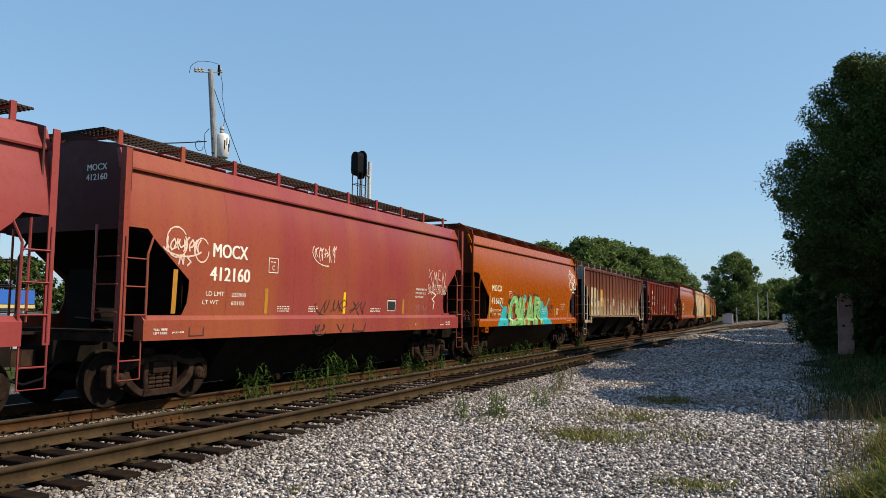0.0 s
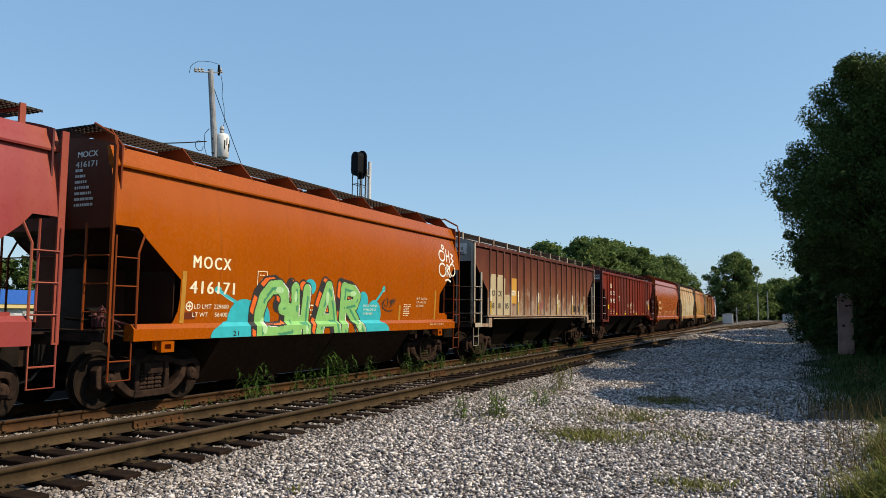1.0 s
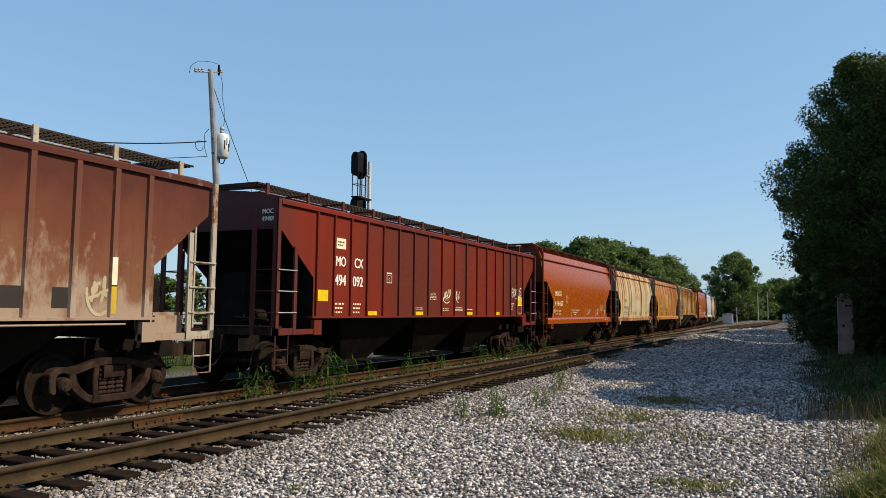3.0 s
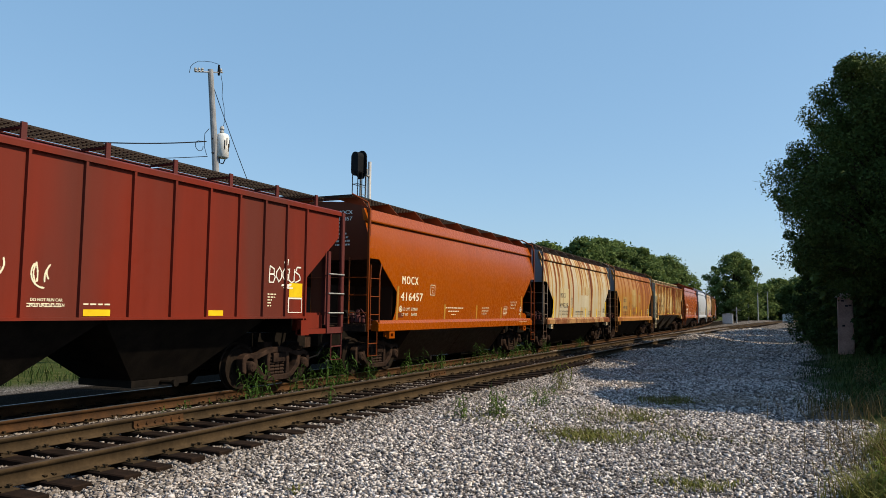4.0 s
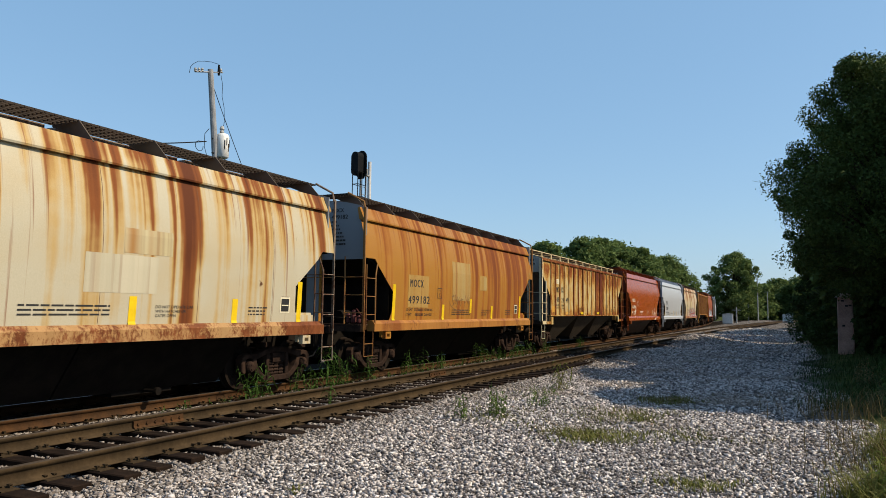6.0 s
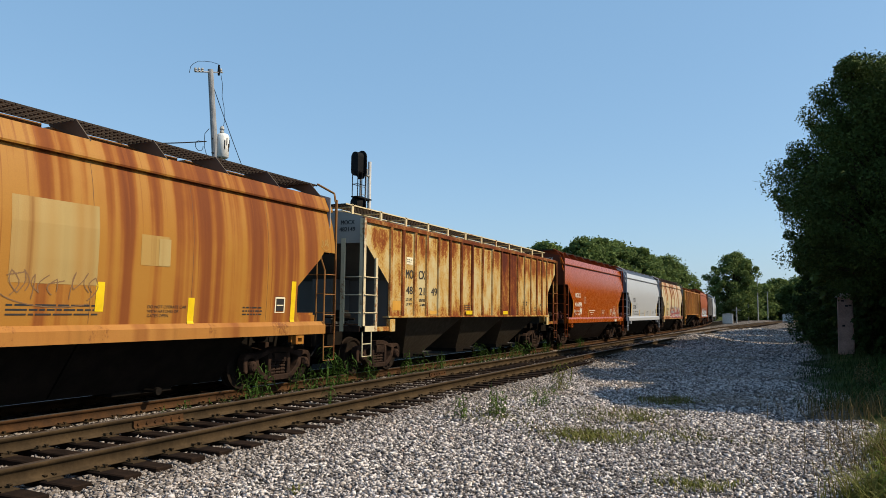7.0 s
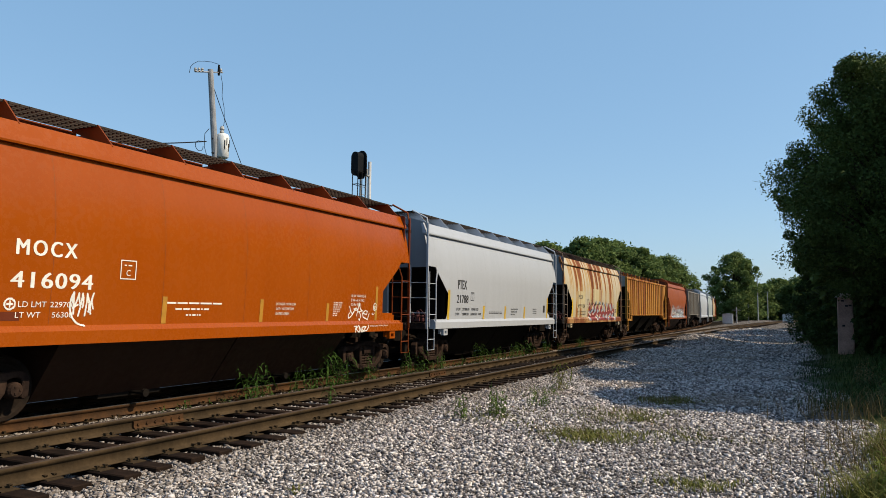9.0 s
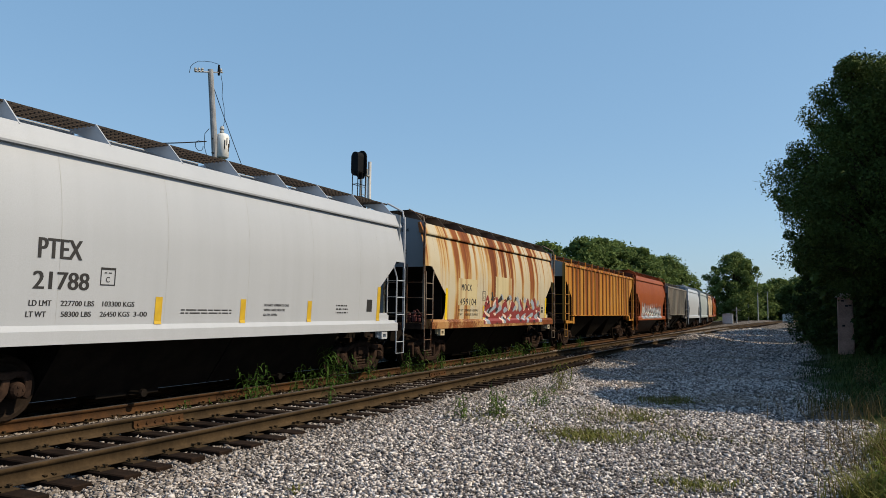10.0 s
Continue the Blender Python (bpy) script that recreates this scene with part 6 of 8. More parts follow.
def lines_of(lines, w, dy=0.0, dz=0.0):
    def test(y, z):
        m = np.zeros(y.shape, bool)
        for l in lines:
            m |= near_line(y, z, [(p + dy, q + dz) for p, q in l], w)
        return m
    return test


FEELERS = [[(2.90, 1.74), (2.60, 1.86), (2.38, 1.97)], [(8.00, 1.82), (8.22, 2.0), (8.40, 2.16)]]


def turquoise(y, z):
    left = blob(y, z, [(3.10, 1.42, 0.44, 0.40), (2.62, 1.10, 0.46, 0.26), (3.0, 1.15, 0.7, 0.30), (3.45, 1.4, 0.45, 0.42)])
    right = blob(y, z, [(7.42, 1.82, 0.24, 0.26), (7.95, 1.50, 0.36, 0.38), (8.15, 1.12, 0.50, 0.22), (7.55, 1.3, 0.6, 0.45)])
    return left | right | blob(y, z, [(5.20, 2.12, 0.22, 0.17), (2.36, 1.98, 0.09, 0.06), (8.41, 2.17, 0.07, 0.08)]) | lines_of(FEELERS, 0.035)(y, z)


sprayed("mural_background", turquoise, TURQ, 0.004, "turquoise spray paint")
sprayed("mural_edge", lambda y, z: turquoise(y, z) & ~turquoise(y + 0.028, z - 0.03) & (y < 3.4), PALETURQ, 0.0045, "pale blue spray highlight")
sprayed("mural_edge", lambda y, z: turquoise(y, z) & ~turquoise(y - 0.028, z - 0.03) & (y > 7.2), PALETURQ, 0.0047, "pale blue spray highlight")
block, inner, face = lines_of(LETTERS, 0.165, -0.15, 0.07), lines_of(LETTERS, 0.175), lines_of(LETTERS, 0.142)
sprayed("mural_outline", lambda y, z: block(y, z) | inner(y, z), INK, 0.0065, "black spray outline")
sprayed("mural_shadow", lambda y, z: lines_of(LETTERS, 0.125, -0.15, 0.07)(y, z) & ~inner(y, z) & (np.sin(5.2 * y + 9.0 * z) > -0.15), ORANGE_SPRAY, 0.0085, "orange spray paint")
sprayed("mural_letters", face, GREEN_SPRAY, 0.0105, "pale green spray paint")
sprayed("mural_shading", lambda y, z: face(y, z) & lines_of(LETTERS, 0.030, 0.045, -0.02)(y, z) & (np.sin(6.5 * y + 4.0 * z) + 0.6 * np.sin(23 * z + 3 * y) > -0.1), DEEPGREEN, 0.0115, "deep green spray paint")
sprayed("mural_glow", lambda y, z: face(y, z) & blob(y, z, [(3.66, 1.3, 0.08, 0.16), (4.15, 2.02, 0.13, 0.07), (4.70, 1.9, 0.05, 0.12), (5.88, 1.9, 0.06, 0.14), (6.95, 2.02, 0.14, 0.06), (7.2, 1.24, 0.08, 0.09), (5.06, 1.2, 0.05, 0.09)]), MINT, 0.0125, "mint green spray paint")
sprayed("mural_highlight", lambda y, z: face(y, z) & ~lines_of(LETTERS, 0.142, -0.022, -0.012)(y, z) & (np.sin(7 * y - 5 * z) > 0.1), WHITE_SPRAY, 0.0135, "white spray paint")
lettering("21", 2.74, 2.90, 1.15, 1.24, INK, c2, skin_a, off=0.012)
HALOS = [(11.95, 3.36, 0.20, 0.16), (11.92, 2.92, 0.24, 0.20), (12.62, 2.95, 0.20, 0.19), (12.08, 3.64, 0.07, 0.06)]
strokes("graffiti_tag", [[(cy + ry * math.cos(q * 0.45 + 0.8), cz + rz * math.sin(q * 0.45 + 0.8)) for q in range(14)] for cy, cz, ry, rz in HALOS] + [[(12.25, 3.20), (12.28, 3.56)], [(12.25, 3.36), (12.45, 3.38)], [(12.45, 3.18), (12.46, 3.54)], [(12.58, 3.46), (12.74, 3.42), (12.60, 3.32), (12.74, 3.24), (12.60, 3.16)], [(12.22, 2.74), (12.25, 3.10), (12.42, 3.02), (12.24, 2.92), (12.46, 2.72)], [(12.12, 2.60), (12.3, 2.64), (12.5, 2.58)]], 0.026, WHITE, c2, skin_a, 0.006, 0.010, "white hand-sprayed initials")
tag(c2, 8.4, 9.05, 1.68, 2.02, 22, INK, skin_a, 0.015, 4)

# rusty brown ribbed car: pale patches with split lettering
OLDCREAM = paint("old_cream_patch", (0.43, 0.37, 0.235), (0.47, 0.405, 0.28), rust=(0.30, 0.14, 0.06), rust_amount=0.2)
OCHRE = paint("ochre_patch", (0.55, 0.27, 0.045), (0.62, 0.38, 0.10))
R3 = rib_lines(1.53, 16.5, 17)
for k, z0, z1, m in ((0, 1.52, 2.98, OLDCREAM), (1, 1.52, 2.98, OLDCREAM), (2, 1.52, 2.26, OLDCREAM), (3, 1.97, 2.94, OCHRE)):
    patch(c3, "repainted_patch", R3[k] + 0.065, R3[k + 1] - 0.065, z0, z1, m, skin_b)
for y in R3[:3]:
    patch(c3, "repainted_patch", y - 0.035, y + 0.035, 1.52, 2.9 if y < 3 else 2.3, OLDCREAM, skin_rib, 0.002)
for s, y0, y1, z0, z1 in (("MO", 1.59, 2.03, 2.22, 2.42), ("CX", 2.32, 2.71, 2.21, 2.42), ("48", 1.62, 1.98, 1.77, 1.97), ("01", 2.38, 2.64, 1.76, 1.97), ("05", 3.06, 3.43, 1.76, 1.97)):
    lettering(s, y0, y1, z0, z1, INK, c3, skin_b, off=0.008, bold=0.007)
for y in (R3[0], R3[4], R3[7], R3[10], R3[13], R3[16]):
    patch(c3, "reflective_stripe", y - 0.04, y + 0.04, 1.56, 2.0, YELLOW, skin_rib, 0.003)
    patch(c3, "reflective_stripe", y - 0.04, y + 0.04, 2.0, 2.42, CREAM, skin_rib, 0.003)
patch(c3, "logo_panel", 3.74, 4.20, 2.28, 2.46, CREAM, skin_b, 0.008)
bars(c3, 3.79, 4.15, 2.30, 2.44, 2, INK, lambda z: skin_b(z) + 0.006, "logo")
written(c3, "DP", 9.60, 10.20, 1.64, 2.16, OLDCREAM, skin_b, 0.045, 31, 0.03)
tag(c3, 7.05, 7.7, 1.6, 2.2, 33, REDDUST, skin_b, 0.022, 3)
tag(c3, 13.9, 14.3, 1.62, 2.2, 34, OLDCREAM, skin_b, 0.03, 2)
for y in (12.5, 13.3):
    patch(c3, "inspection_panel", y, y + 0.35, 1.65, 1.95, GREYSLOPE, skin_b)
bm = bmesh.new()
box(bm, 0.62, 1.24, 0.160, 0.166, 3.54, 3.90)
part("number_panel", bm, WHITE, c3)
lettering("MOCX", 0.72, 1.12, 3.75, 3.85, INK, c3, None, end_y=0.156)
lettering("480105", 0.68, 1.16, 3.60, 3.70, INK, c3, None, end_y=0.156)

bm = bmesh.new()
tube(bm, [(1.53, 1.9, 1.375), (1.53, 14.6, 1.375)], 0.018, 6)
part("train_line_pipe", bm, RIBBROWN, c3, "pale pipe along the lower edge")

# dark red ribbed car
for s, y0, y1, z0, z1 in (("MO", 2.24, 2.64, 2.70, 2.94), ("CX", 3.04, 3.42, 2.70, 2.94), ("494", 2.20, 2.66, 2.24, 2.50), ("092", 2.98, 3.42, 2.24, 2.49)):
    lettering(s, y0, y1, z0, z1, WHITE, c4, skin_b, bold=0.006)
patch(c4, "reflector", 1.44, 1.92, 1.86, 2.08, REFLECT, skin_b)
for y in (3.67, 6.27, 9.85, 12.35):
    patch(c4, "reflector", y, y + 0.46, 1.53, 1.63, REFLECT, skin_b, 0.006)
patch(c4, "reflector", 14.80, 15.22, 1.92, 2.18, REFLECT, skin_b)
patch(c4, "logo_panel", 2.24, 2.60, 3.12, 3.36, CREAM, skin_b)
bars(c4, 2.28, 2.56, 3.17, 3.32, 2, INK, lambda z: skin_b(z) + 0.005, "logo")
plate(c4, 4.62, 2.40, WHITE, skin_b, 0.25)
lettering("CAUTION", 7.2, 7.55, 2.14, 2.20, CREAM, c4, skin_b)
bars(c4, 7.16, 7.59, 1.98, 2.12, 3, CREAM, skin_b)
for y0, y1, z0, z1, n in ((6.27, 6.73, 1.68, 1.76, 2), (8.05, 8.5, 1.65, 1.75, 2), (8.95, 9.5, 1.65, 1.73, 2), (9.85, 10.35, 1.68, 1.74, 1), (2.2, 2.6, 1.55, 1.85, 3), (3.0, 3.4, 1.55, 1.85, 3), (14.1, 14.4, 1.7, 2.0, 5)):
    bars(c4, y0, y1, z0, z1, n, CREAM, skin_b, seed=int(y0 * 7))
tag(c4, 8.05, 8.6, 1.95, 2.34, 41, CREAM, skin_b, 0.015, 3)
tag(c4, 9.02, 9.36, 1.98, 2.32, 42, CREAM, skin_b, 0.014, 2)
written(c4, "BOGUS", 14.12, 15.18, 2.24, 2.56, WHITE, skin_b, 0.014, 43, 0.05)
strokes("graffiti_tag", [[(14.55, 2.17), (14.85, 2.19), (14.62, 2.12), (14.9, 2.12)], [(14.62, 2.66), (14.74, 2.72), (14.72, 2.62), (14.62, 2.66)]], 0.018, WHITE, c4, skin_b, 0.0064, 0.008, "hand-sprayed flourish")
frame_box(c4, 14.78, 15.24, 1.6, 1.9, WHITE, skin_b, 0.012)
lettering("MOCX", 1.05, 1.42, 3.71, 3.81, WHITE, c4, None, end_y=0.164)
lettering("494092", 1.03, 1.45, 3.55, 3.65, WHITE, c4, None, end_y=0.164)

# plain orange cars
marks_a(c5, 12.95, "MOCX", "416457", CREAM, WHITE, DIMYELLOW, y=1.74, w=0.93, wn=1.28, body=ORANGE5, ld=("230000", "56000"), seed=4)
marks_a(c9, 13.4, "MOCX", "416094", WHITE, WHITE, DIMYELLOW, y=1.84, w=0.93, wn=1.28, body=ORANGE2, ld=("229700", "56300"), seed=5)
tag(c9, 2.75, 3.2, 1.45, 1.95, 52, WHITE, skin_a, 0.016, 4)
strokes("graffiti_tag", [[(10.21, 1.75), (10.26, 1.64), (10.35, 1.56), (10.47, 1.68), (10.38, 1.57), (10.26, 1.48), (10.19, 1.46), (10.18, 1.55), (10.25, 1.60)],
                         [(10.40, 1.69), (10.49, 1.65), (10.59, 1.67), (10.50, 1.71), (10.41, 1.68)], [(10.64, 1.83), (10.57, 1.60), (10.54, 1.52)],
                         [(10.64, 1.80), (10.71, 1.68), (10.80, 1.64), (10.57, 1.61)], [(10.66, 1.61), (10.74, 1.52), (10.69, 1.41), (10.66, 1.44)],
                         [(10.83, 1.58), (11.0, 1.55), (11.04, 1.63), (10.93, 1.65), (10.81, 1.58), (10.85, 1.49), (11.06, 1.42), (11.12, 1.57)]], 0.013, WHITE, c9, skin_a, 0.006, 0.007, "hand-sprayed scrawl")
strokes("graffiti_tag", [[(10.33, 1.26), (10.44, 1.26), (10.38, 1.19)], [(10.54, 1.285), (10.41, 1.20), (10.54, 1.12)], [(10.42, 1.27), (10.40, 1.12)],
                         [(10.57, 1.12), (10.56, 1.26), (10.66, 1.12), (10.69, 1.24), (10.71, 1.12)], [(10.71, 1.24), (10.88, 1.25), (10.74, 1.14), (10.90, 1.15), (11.0, 1.24), (10.97, 1.285)]], 0.013, WHITE, c9, skin_a, 0.006, 0.007, "hand-sprayed scrawl")
for car_ in (c9, c5):
    disc = [(11.40 + 0.012 * q * math.cos(q * 0.9), 1.74 + 0.012 * q * math.sin(q * 0.9)) for q in range(8)]
    ring = [(11.40 + 0.085 * math.cos(q * math.tau / 18), 1.74 + 0.095 * math.sin(q * math.tau / 18)) for q in range(19)]
    strokes("round_emblem", [ring, disc], 0.012, WHITE, car_, skin_a, 0.005, 0.008)
    bars(car_, 11.26, 11.42, 1.53, 1.60, 2, WHITE, skin_a, seed=9)

# streaked cars
def streaked_marks(car, L, num, body, y, patches, seed, stripes=((1.50, 1.39, 0.93), (4.56, 1.39, 0.46), (7.12, 1.39, 0.44), (9.5, 1.39, 0.43), (11.5, 1.39, 0.86)), loads=("LD LMT", "227800LBS", "103320KG", "LT WT", "58200LBS", "26390KG")):
    for p in patches:
        patch(car, "repainted_patch", *p, skin_a, 0.003)
    lettering("MOCX", y, y + 0.80, 2.33, 2.545, INK, car, skin_a, bold=0.006, spread=1.25)
    lettering(num, y - 0.08, y + 1.22, 1.86, 2.08, INK, car, skin_a, bold=0.006, spread=1.2)
    for words, a, b, z in zip(loads, (-0.18, 0.28, 0.92, -0.18, 0.36, 0.92), (0.20, 0.86, 1.44, 0.14, 0.86, 1.40), (1.65, 1.65, 1.65, 1.51, 1.51, 1.51)):
        lettering(words, y + a, y + b, z, z + 0.075, INK, car, skin_a)
    plate(car, y + 1.75, 2.05, INK, skin_a)
    for sy, z, h in stripes:
        stripe(car, sy, z, z + h, REFLECT, skin_a, 0.13)
    for k, words in enumerate(("DO NOT OPERATE CAR", "WITH HATCHES OR", "GATES OPEN")):
        lettering(words, 7.6, (8.45, 8.28, 8.05)[k], 1.66 - 0.075 * k, 1.71 - 0.075 * k, INK, car, skin_a, name="notice")
    for a, b in ((5.2, 6.7), (9.9, 10.5)):
        bars(car, a, b, 1.52, 1.72, 3, INK, skin_a, seed=seed + int(a))
    patch(car, "inspection_panel", 10.9, 11.15, 1.62, 1.88, INK, skin_a)
    frame_box(car, 10.88, 11.17, 1.60, 1.90, CREAM, skin_a, 0.012)
    patch(car, "inspection_line", 10.92, 11.13, 1.735, 1.75, CREAM, skin_a, 0.007)
    lettering("MOCX", 0.48, 0.82, 4.20, 4.30, INK, car, None, end_y=0.164)
    lettering(num, 0.46, 0.95, 4.02, 4.13, INK, car, None, end_y=0.164)
    end_data(car, INK)
    jack_box(car, 1.05, body)
    jack_box(car, L - 1.30, body)


FADEDCREAM = paint("faded_cream_patch", (0.48, 0.41, 0.24), (0.52, 0.46, 0.30), streak=0.5, streak_col=(0.33, 0.16, 0.05), seed=2)
PALEPATCH = paint("pale_grey_patch", (0.50, 0.46, 0.34), (0.53, 0.49, 0.38), streak=0.5, streak_col=(0.33, 0.16, 0.05), seed=3)
BROWN_SPRAY = plain("thin_brown_spray", (0.19, 0.10, 0.045), 0.7)
PALETAN = paint("pale_tan_patch", (0.365, 0.255, 0.10), (0.40, 0.295, 0.13), streak=0.6, streak_col=(0.33, 0.17, 0.045), seed=4)
FADEDTAN = paint("faded_tan_patch", (0.36, 0.22, 0.07), (0.40, 0.26, 0.09), streak=0.6, streak_col=(0.30, 0.14, 0.035), seed=5)
streaked_marks(c6, 12.92, "499328", CREAMRUST, 2.57, [(2.46, 3.92, 1.95, 2.72, FADEDCREAM), (6.2, 7.6, 1.9, 2.5, PALEPATCH), (6.9, 7.9, 2.55, 2.95, FADEDCREAM)], 61)
streaked_marks(c7, 12.85, "499182", TANRUST, 2.4, [(2.3, 3.5, 1.75, 2.65, FADEDTAN), (5.2, 6.58, 2.0, 3.2, PALETAN), (7.4, 8.0, 2.37, 2.85, FADEDTAN)], 62, ((1.50, 1.39, 0.93), (4.56, 1.39, 0.46), (6.66, 1.60, 0.44), (8.55, 1.39, 0.44), (11.45, 1.39, 0.86)), ("LD LMT", "227700LBS", "103300 KG", "LT WT", "58300LBS", "26400"))
patch(c7, "repainted_patch", 7.77, 7.99, 2.38, 2.84, PALETAN, skin_a, 0.007)
tag(c7, 5.15, 6.75, 1.72, 2.2, 91, BROWN_SPRAY, skin_a, 0.009, 5)
tag(c7, 12.45, 12.78, 3.06, 3.30, 92, FADEDTAN, skin_a, 0.010, 3)
streaked_marks(c11, 13.0, "499104", CREAMRUST2, 2.62, [(2.4, 3.9, 1.85, 2.70, FADEDCREAM), (5.6, 7.2, 2.1, 2.9, FADEDCREAM)], 63)
MAROON_SPRAY = plain("maroon_spray", (0.22, 0.03, 0.03), 0.6)
GREY_SPRAY = plain("grey_blue_spray", (0.28, 0.33, 0.40), 0.6)


def flames(car, y0, y1, z0, zt, seed, cols):
    rng = random.Random(seed)
    for layer, (mat, amp, thr) in enumerate(cols):
        ph = [rng.uniform(0, 6.28) for _ in range(4)]

        def test(y, z, ph=ph, amp=amp, thr=thr):
            top = z0 + (zt - z0) * amp * (0.72 + 0.28 * np.abs(np.sin(3.1 * y + ph[0])) ** 0.5 * np.sin(7.3 * y + ph[1]))
            holes = np.sin(4.3 * y + 3 * np.sin(5 * z + ph[2])) * np.sin(6 * z + 2 * np.sin(3.7 * y + ph[3]))
            side = (y > y0 + 0.3 * (z - z0)) & (y < y1 - 0.3 * (z - z0))
            return (z < top) & (holes < thr) & side
        painted("graffiti_mural", y0, y1, z0, zt, test, mat, car, skin_a, 0.006 + 0.002 * layer, 0.02, "sprayed graffiti with jagged top edge")


flames(c11, 4.4, 10.9, 1.2, 2.35, 71, ((MAROON_SPRAY, 0.85, 2), (GREY_SPRAY, 1.0, -0.25), (INK, 1.0, -0.62), (PINK, 0.8, -0.72)))
flames(c13, 1.9, 10.5, 1.2, 2.5, 72, ((GREY_SPRAY, 0.9, 0.5), (INK, 1.0, -0.5), (WHITE_SPRAY, 0.8, -0.7)))

# pale yellow rusting ribbed car
for s, y0, y1, z0, z1 in (("MO", 2.31, 2.73, 2.56, 2.81), ("CX", 3.08, 3.46, 2.57, 2.82), ("48", 2.33, 2.71, 2.12, 2.34), ("21", 3.12, 3.44, 2.11, 2.33), ("49", 3.88, 4.26, 2.11, 2.34), ("LD LMT", 2.33, 2.69, 1.93, 2.01), ("206700", 3.11, 3.47, 1.92, 2.00), ("LT WT", 2.34, 2.67, 1.80, 1.87), ("61300", 3.16, 3.46, 1.79, 1.86)):
    lettering(s, y0, y1, z0, z1, INK, c8, skin_b, bold=0.006)
patch(c8, "logo_panel", 2.33, 2.70, 2.96, 3.16, CREAM, skin_b)
bars(c8, 2.37, 2.66, 3.0, 3.12, 2, INK, lambda z: skin_b(z) + 0.005, "logo")
patch(c8, "reflector", 1.58, 2.10, 1.66, 1.88, OCHRE, skin_b)
patch(c8, "reflector", 3.82, 4.28, 1.56, 1.66, OCHRE, skin_b)
for y in (6.35, 9.71):
    patch(c8, "reflector", y, y + 0.48, 1.55, 1.66, REFLECT, skin_rib, 0.003)
frame_box(c8, 14.2, 14.5, 1.7, 1.95, INK, skin_b, 0.02)
for a, b in ((6.3, 6.8), (9.4, 9.8), (12.0, 12.4), (13.4, 13.8)):
    bars(c8, a, b, 1.68, 1.88, 3, INK, skin_b, seed=int(a))
lettering("MOCX", 0.80, 1.20, 3.86, 3.97, INK, c8, None, end_y=0.164)
lettering("482149", 0.76, 1.22, 3.68, 3.79, INK, c8, None, end_y=0.164)

# white car
for s, y0, y1, z0, z1 in (("PTEX", 2.12, 2.81, 2.37, 2.66), ("21788", 2.07, 2.96, 1.92, 2.18), ("LD LMT", 2.03, 2.37, 1.68, 1.76), ("227700 LBS", 2.52, 3.08, 1.68, 1.76), ("103300 KGS", 3.23, 3.83, 1.68, 1.76), ("LT WT", 2.00, 2.30, 1.52, 1.60), ("58300 LBS", 2.54, 3.04, 1.52, 1.60), ("26450 KGS", 3.20, 3.75, 1.52, 1.60), ("3-00", 3.83, 4.10, 1.52, 1.60), ("DO NOT OPERATE CAR", 7.03, 7.83, 1.72, 1.77), ("WITH HATCHES OR", 7.03, 7.70, 1.62, 1.67), ("GATES OPEN", 7.03, 7.46, 1.52, 1.57)):
    lettering(s, y0, y1, z0, z1, INK, c10, skin_a, bold=0.007 if z1 - z0 > 0.2 else 0.008)
plate(c10, 3.17, 2.02, INK, skin_a, 0.25)
bars(c10, 4.83, 6.1, 1.55, 1.66, 2, INK, skin_a)
bars(c10, 9.6, 10.1, 1.55, 1.80, 3, INK, skin_a)
patch(c10, "inspection_panel", 10.95, 11.2, 1.62, 1.88, INK, skin_a)
for y, z in ((1.45, 2.27), (4.32, 1.84), (6.40, 1.84), (8.55, 1.84), (11.5, 2.26)):
    stripe(c10, y, 1.39, z, YELLOW, skin_a, 0.12)
ORANGESEAM = plain("orange_weld_line", (0.21, 0.045, 0.004), 0.6)
BROWNSEAM = plain("brown_weld_line", (0.12, 0.05, 0.02), 0.7)
REDSEAM = plain("red_weld_line", (0.17, 0.032, 0.028), 0.6)
for car_, seam_ in ((c1, REDSEAM), (c2, ORANGESEAM), (c5, ORANGESEAM), (c9, ORANGESEAM), (c6, BROWNSEAM), (c7, BROWNSEAM), (c11, BROWNSEAM)):
    weld_seams(car_, 12.9, (2.40, 4.45, 6.50, 8.55, 10.60), seam_)
SEAM = plain("grey_weld_line", (0.36, 0.38, 0.40), 0.6)
weld_seams(c10, 12.95, (0.55, 2.46, 4.47, 6.53, 8.65, 10.60), SEAM)
jack_box(c10, 1.05, WHITECAR), jack_box(c10, 11.65, WHITECAR)
lettering("PTEX", 0.50, 0.84, 4.18, 4.28, INK, c10, None, end_y=0.164)
lettering("21788", 0.46, 0.92, 4.00, 4.10, INK, c10, None, end_y=0.164)
end_data(c10, INK, 3.74, 8)


